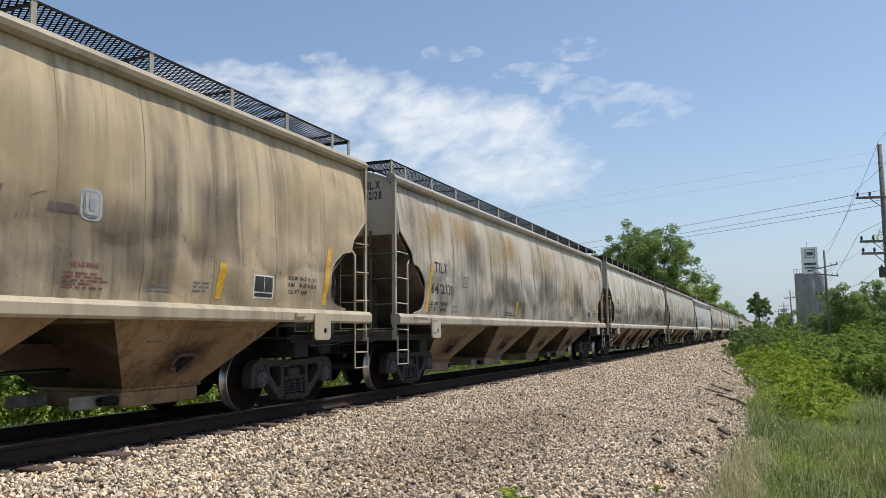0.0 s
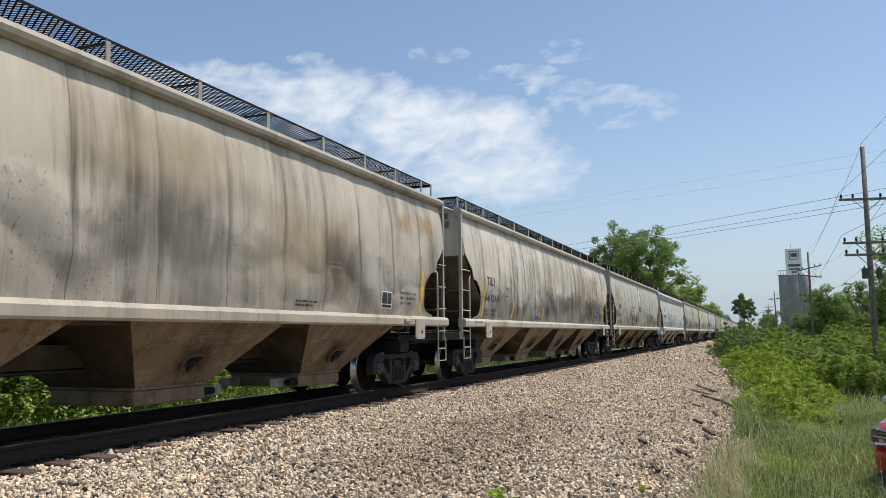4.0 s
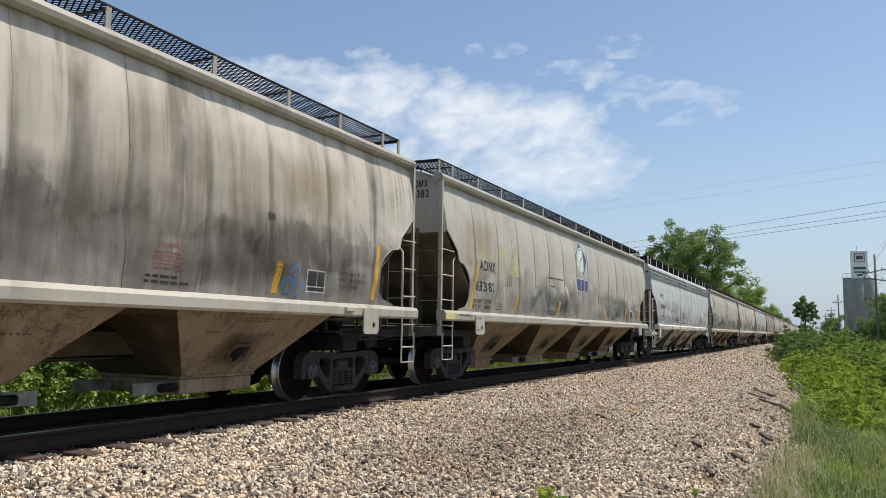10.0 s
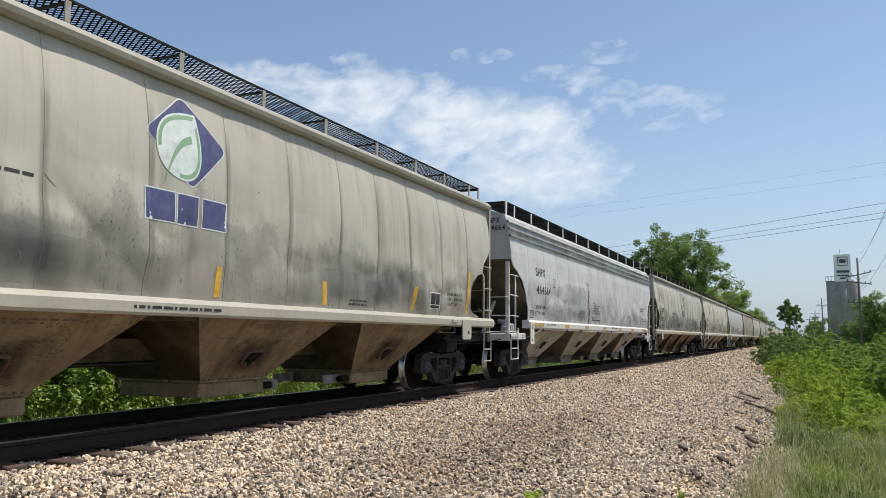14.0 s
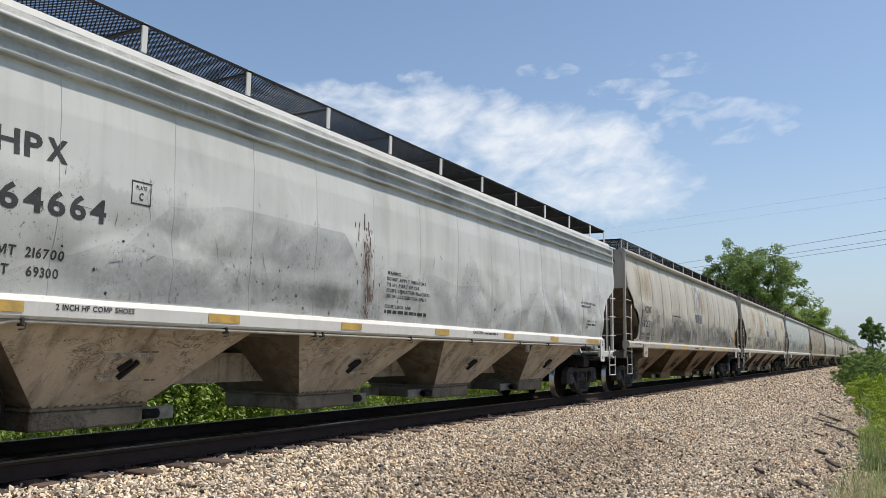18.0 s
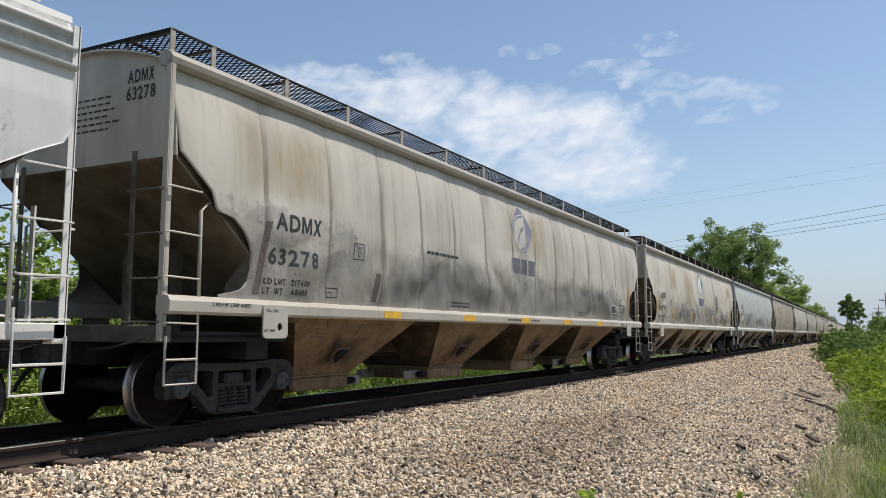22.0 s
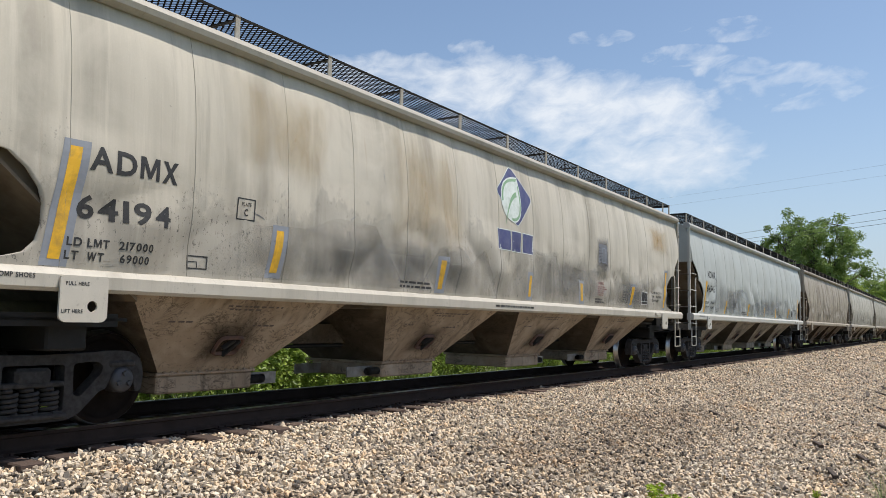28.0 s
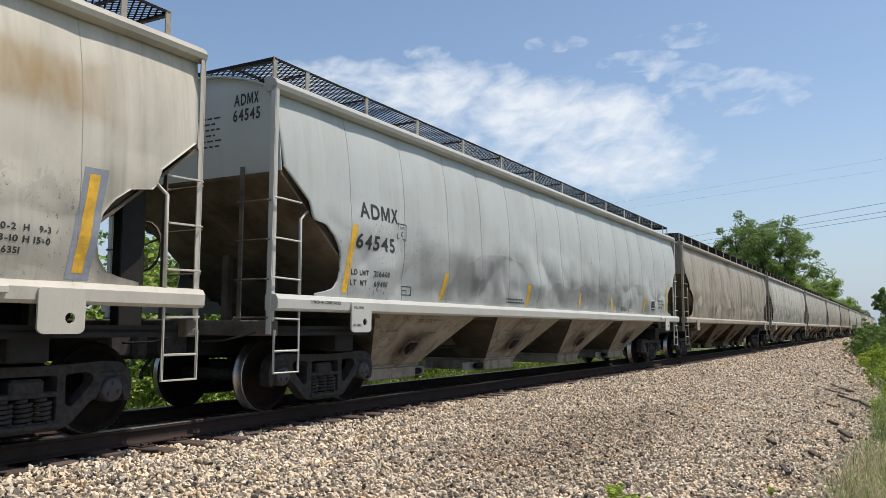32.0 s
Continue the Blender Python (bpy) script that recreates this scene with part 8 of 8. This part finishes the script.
for dx in (-1.2, 1.2):
    hang((13.45 + dx, 44.6, 8.1), (14.0 + dx, 99.9, 8.7), 0.9, 0.011)
    hang((13.45 + dx, 44.6, 5.9), (14.0 + dx, 99.9, 5.6), 0.7, 0.011)
    hang((14.0 + dx, 99.9, 8.7), (11.9 + dx, 178, 8.0), 0.9, 0.016)
    hang((13.45 + dx, 44.6, 8.1), (17.5 + dx, -8.0, 11.0), 0.9, 0.010)
    hang((13.45 + dx, 44.6, 5.9), (20.0 + dx, -8.0, 8.5), 0.7, 0.010)
hang((13.45, 44.7, 10.6), (14.0, 100, 10.5), 0.8, 0.010)
hang((13.45, 44.7, 10.6), (17.5, -8, 13.5), 0.8, 0.010)
# a second line crosses high over the track
for dz, dy in ((0.0, 0.0), (0.62, 1.2), (1.15, -0.8)):
    hang((58.0, 34.0 + dy, 11.3 + dz), (-62.0, 150.0 + dy, 12.6 + dz), 0.5, 0.017, "wires crossing the track")
for dz in (0.0, 0.9):
    hang((50.0, 44.0, 12.5 + dz), (-62.0, 130.0, 18.9 + dz * 1.2), 0.4, 0.0045, "wires crossing the track")


# ---------------------------------------------------------------- grain elevator in the distance
def build_elevator():
    el = thing("grain_elevator", "grey concrete grain elevator with a white sign tower", "grain elevator", "", "", pose(30.6, 524.0, -1.4, 0, 0, 3))
    for k, dx in enumerate((-5.7, 0.0, 5.7)):
        bm = bmesh.new()
        lathe(bm, [(0, 2.95), (35.6, 2.95), (35.8, 2.7)], 20)
        bmesh.ops.transform(bm, matrix=Matrix.Translation((dx, 0, 0)) @ Matrix.Rotation(radians(-90), 4, "Y"), verts=bm.verts[:])
        part("silo", bm, CONCRETE, el)
    bm = bmesh.new()
    box(bm, -8.6, 8.6, -2.2, 3.4, 0, 36.2, 0.1)
    part("silo_wall", bm, CONCRETE, el)
    bm = bmesh.new()
    box(bm, -4.2, 4.4, -2.6, 3.0, 36.2, 52.4, 0.15)
    part("sign_tower", bm, SIGN_WHITE, el, "white tower carrying a sign")
    for x0, x1, z0, z1, mat in ((-2.6, 2.8, 50.4, 50.8, SIGN_RED), (-2.6, -2.2, 45.6, 50.8, SIGN_RED), (2.4, 2.8, 46.4, 50.8, SIGN_RED), (-2.6, 2.8, 45.6, 46.0, SIGN_RED), (-1.6, 1.8, 47.2, 49.4, SIGN_DARK), (-3.3, 3.4, 41.4, 42.8, SIGN_DARK),
                                (-3.0, 3.2, 39.4, 40.2, SIGN_DARK), (-1.6, 1.4, 37.6, 38.6, SIGN_DARK)):
        bm = bmesh.new()
        box(bm, x0, x1, -2.75, -2.62, z0, z1)
        part("sign_bar", bm, mat, el)
    bm = bmesh.new()
    box(bm, -9.2, -4.4, -1.5, 1.5, 36.4, 36.7)
    for x in (-9.0, -7.5, -6.0):
        rod(bm, [(x, 0, 36.5), (x, 0, 39.5)], 0.12, 4)
    rod(bm, [(-9.0, 0, 39.4), (-4.4, 0, 39.4)], 0.12, 4)
    part("roof_platform", bm, CONCRETE, el)
    bm = bmesh.new()
    rod(bm, [(-1.0, 0, 52.3), (-1.0, 0, 55.4)], 0.16, 5)
    part("roof_mast", bm, GALV, el)


build_elevator()


# ---------------------------------------------------------------- parked red car
def build_red_car():
    car = thing("parked_car", "bright red sport utility car parked on the grass", "car", "", "", pose(9.955, 9.85, -0.93, 0, 0, -23))

    def loft(name, sections, mat, label="", smooth=True):
        """Half outlines (x, z) at stations along y, mirrored and skinned."""
        bm = bmesh.new()
        rows = []
        for y, half in sections:
            ring = [(x, z) for x, z in half] + [(-x, z) for x, z in half[::-1]]
            rows.append([bm.verts.new((x, y + 0.0, z)) for x, z in ring])
        n = len(rows[0])
        for a, b in zip(rows, rows[1:]):
            for i in range(n):
                f = bm.faces.new((a[i], a[(i + 1) % n], b[(i + 1) % n], b[i]))
                f.smooth = smooth
        bm.faces.new(rows[0][::-1])
        bm.faces.new(rows[-1])
        bmesh.ops.recalc_face_normals(bm, faces=bm.faces[:])
        return part(name, bm, mat, car, label)

    def sec(w, low, belt, top, crown):
        return [(w * 0.80, low), (w * 0.97, low + 0.10), (w, low + 0.30), (w * 0.995, belt), (w * 0.93, top - 0.03), (w * 0.70, top + crown * 0.6), (w * 0.25, top + crown), (0.001, top + crown)]
    loft("body", [(0.00, sec(0.70, 0.36, 0.62, 0.78, 0.03)), (0.10, sec(0.86, 0.30, 0.68, 0.90, 0.04)), (0.30, sec(0.945, 0.27, 0.74, 0.99, 0.05)), (0.75, sec(0.965, 0.26, 0.80, 1.04, 0.06)), (1.35, sec(0.97, 0.26, 0.84, 1.08, 0.06)),
                  (1.75, sec(0.97, 0.26, 0.86, 1.10, 0.05)), (3.2, sec(0.975, 0.26, 0.90, 1.08, 0.02)), (4.5, sec(0.96, 0.28, 0.92, 1.10, 0.02)), (4.85, sec(0.90, 0.36, 0.9, 1.08, 0.02))], CAR_RED, "glossy red bodywork")

    def cab(w, base, top, tw):
        return [(w, base), (w * 0.985, base + 0.08), (tw * 1.06, top - 0.16), (tw, top - 0.05), (tw * 0.8, top), (0.001, top + 0.02)]
    loft("roof", [(1.25, cab(0.95, 1.06, 1.12, 0.90)), (1.70, cab(0.95, 1.08, 1.40, 0.85)), (2.10, cab(0.95, 1.08, 1.66, 0.80)), (2.6, cab(0.95, 1.08, 1.72, 0.79)), (4.0, cab(0.94, 1.08, 1.72, 0.76)), (4.6, cab(0.90, 1.08, 1.55, 0.68)), (4.8, cab(0.86, 1.06, 1.2, 0.68))], CAR_RED)
    bm = bmesh.new()                   # windscreen lies just proud of the roof shell
    a = [(-0.83, 1.31, 1.160), (0.83, 1.31, 1.160), (0.73, 2.07, 1.660), (-0.73, 2.07, 1.660)]
    lo = [bm.verts.new(p) for p in a]
    hi = [bm.verts.new((p[0], p[1] - 0.012, p[2] + 0.02)) for p in a]
    bm.faces.new(hi)
    bm.faces.new(lo[::-1])
    for i in range(4):
        bm.faces.new((lo[i], lo[(i + 1) % 4], hi[(i + 1) % 4], hi[i]))
    part("windscreen", bm, DARK_GLASS, car, "dark reflective windscreen")
    for s in (-1, 1):
        for y0, y1 in ((1.95, 2.75), (2.85, 3.75)):
            bm = bmesh.new()
            lo = [bm.verts.new(p) for p in ((s * 0.930, y0, 1.16), (s * 0.930, y1, 1.16), (s * 0.835, y1 - 0.06, 1.54), (s * 0.835, y0 + 0.32, 1.54))]
            hi = [bm.verts.new((v.co.x + s * 0.024, v.co.y, v.co.z + 0.006)) for v in lo]
            bm.faces.new(hi)
            bm.faces.new(lo[::-1])
            for i in range(4):
                bm.faces.new((lo[i], lo[(i + 1) % 4], hi[(i + 1) % 4], hi[i]))
            bmesh.ops.recalc_face_normals(bm, faces=bm.faces[:])
            part("side_window", bm, DARK_GLASS, car)
        bm = bmesh.new()               # headlamp wraps the corner
        prism(bm, rounded([(s * 0.47, 0.765), (s * 0.86, 0.735), (s * 0.925, 0.80), (s * 0.915, 0.90), (s * 0.88, 0.925), (s * 0.47, 0.865)], 0.025), "y", -0.035, 0.27)
        for v in bm.verts:
            v.co.y += 1.1 * max(0.0, abs(v.co.x) - 0.76)
        lamp = part("headlamp", bm, LAMP_GLASS, car, "clear slanted headlamp with white strips")
        for strip in ([(0.50, 0.778), (0.85, 0.752), (0.87, 0.775), (0.50, 0.795)], [(0.60, 0.825), (0.88, 0.835), (0.88, 0.850), (0.60, 0.842)], [(0.50, 0.848), (0.70, 0.876), (0.70, 0.888), (0.50, 0.858)], [(0.74, 0.785), (0.79, 0.785), (0.80, 0.825), (0.75, 0.825)]):
            bm = bmesh.new()
            prism(bm, [(s * x, z) for x, z in strip], "y", -0.048, -0.036)
            for v in bm.verts:
                v.co.y += 1.1 * max(0.0, abs(v.co.x) - 0.76)
            part("lamp_strip", bm, SIGN_WHITE if strip[0][1] < 0.78 else SILVER, lamp)
        bm = bmesh.new()               # mirror
        bmesh.ops.create_uvsphere(bm, u_segments=18, v_segments=12, radius=1.0, matrix=Matrix.Translation((s * 1.06, 1.58, 1.13)) @ Matrix.Diagonal((0.125, 0.075, 0.085, 1)))
        for v in bm.verts:
            v.co.y = min(v.co.y, 1.615)
            v.co.z = max(v.co.z, 1.085)
        for f in bm.faces:
            f.smooth = True
        mir = part("wing_mirror", bm, SILVER, car, "silver wing mirror on a dark foot")
        bm = bmesh.new()
        box(bm, min(s * 0.90, s * 1.05), max(s * 0.90, s * 1.05), 1.54, 1.62, 0.98, 1.07, 0.015)
        part("mirror_foot", bm, TRIM_BLACK, mir)
        bm = bmesh.new()
        rod(bm, [(s * 0.70, 2.2, 1.70), (s * 0.71, 2.4, 1.77), (s * 0.71, 4.0, 1.77), (s * 0.69, 4.2, 1.71)], 0.022, 6)
        part("roof_rail", bm, SILVER, car, "silver roof rail")
        for y in (0.95, 3.85):
            bm = bmesh.new()
            lathe(bm, [(s * 0.72, 0.05), (s * 0.72, 0.30), (s * 0.74, 0.36), (s * 0.94, 0.36), (s * 0.965, 0.33), (s * 0.965, 0.26)], 24)
            bmesh.ops.translate(bm, vec=(0, y, 0.36), verts=bm.verts[:])
            wheel = part("wheel", bm, TRIM_BLACK, car)
            bm = bmesh.new()
            lathe(bm, [(s * 0.93, 0.02), (s * 0.975, 0.05), (s * 0.955, 0.12), (s * 0.972, 0.25), (s * 0.955, 0.262)], 20)
            bmesh.ops.translate(bm, vec=(0, y, 0.36), verts=bm.verts[:])
            part("rim", bm, SILVER, wheel)
    bm = bmesh.new()
    frame_prism(bm, rounded([(-0.46, 0.50), (0.46, 0.50), (0.48, 0.80), (-0.48, 0.80)], 0.07), [rounded([(-0.41, 0.545), (0.41, 0.545), (0.43, 0.765), (-0.43, 0.765)], 0.05)], "y", -0.035, 0.05)
    grille = part("grille", bm, CHROME, car, "chrome grille surround")
    for k in range(11):
        bm = bmesh.new()
        x = -0.36 + 0.072 * k
        box(bm, x - 0.012, x + 0.012, -0.012, 0.04, 0.54, 0.77)
        part("grille_bar", bm, TRIM_BLACK, grille)
    bm = bmesh.new()
    prism(bm, rounded([(-0.78, 0.30), (0.78, 0.30), (0.82, 0.46), (0.5, 0.48), (-0.5, 0.48), (-0.82, 0.46)], 0.03), "y", -0.01, 0.2)
    part("lower_intake", bm, TRIM_BLACK, car, "black lower air intake")
    bm = bmesh.new()
    prism(bm, [(-0.8, 0.24), (0.8, 0.24), (0.84, 0.30), (-0.84, 0.30)], "y", -0.02, 0.3)
    part("skid_trim", bm, SILVER, car)


build_red_car()


# single stones in front of the camera, picked out of the ballast
for me, m in SINGLE_STONES:
    ob = new("stone", me)
    ob.parent = ballast
    ob.matrix_basis = m


# ---------------------------------------------------------------- movement
SPEED_ROWS = [(0.0, 0.0), (2.5, 10.52), (4.5, 18.80), (7.5, 31.44), (9.5, 39.84), (12.0, 50.23), (15.5, 64.78), (18.5, 77.40), (22.0, 91.88), (26.5, 110.36), (30.0, 124.72), (32.0, 132.85)]


def travelled(t):
    for (a, p), (b, q) in zip(SPEED_ROWS, SPEED_ROWS[1:]):
        if t <= b:
            return p + (q - p) * (t - a) / (b - a)
    return SPEED_ROWS[-1][1]


def motions():
    times = sorted({t for t, _ in SPEED_ROWS})
    for i, car in enumerate(CARS):
        y0 = place_of(i)
        walk(car, [(t, pose(0, y0 - travelled(t), 0)) for t in times])
    # the wheels roll: 0.457 m radius, less than a quarter turn from row to row
    steps = [k * 4 / 30 for k in range(241)]
    for i, car in enumerate(CARS):
        for o in car.children:
            if o.name.startswith("wheelset"):
                p = o.location.copy()
                walk(o, [(t, Matrix.Translation(p) @ Matrix.Rotation(travelled(t) / 0.457, 4, "X")) for t in steps])


motions()
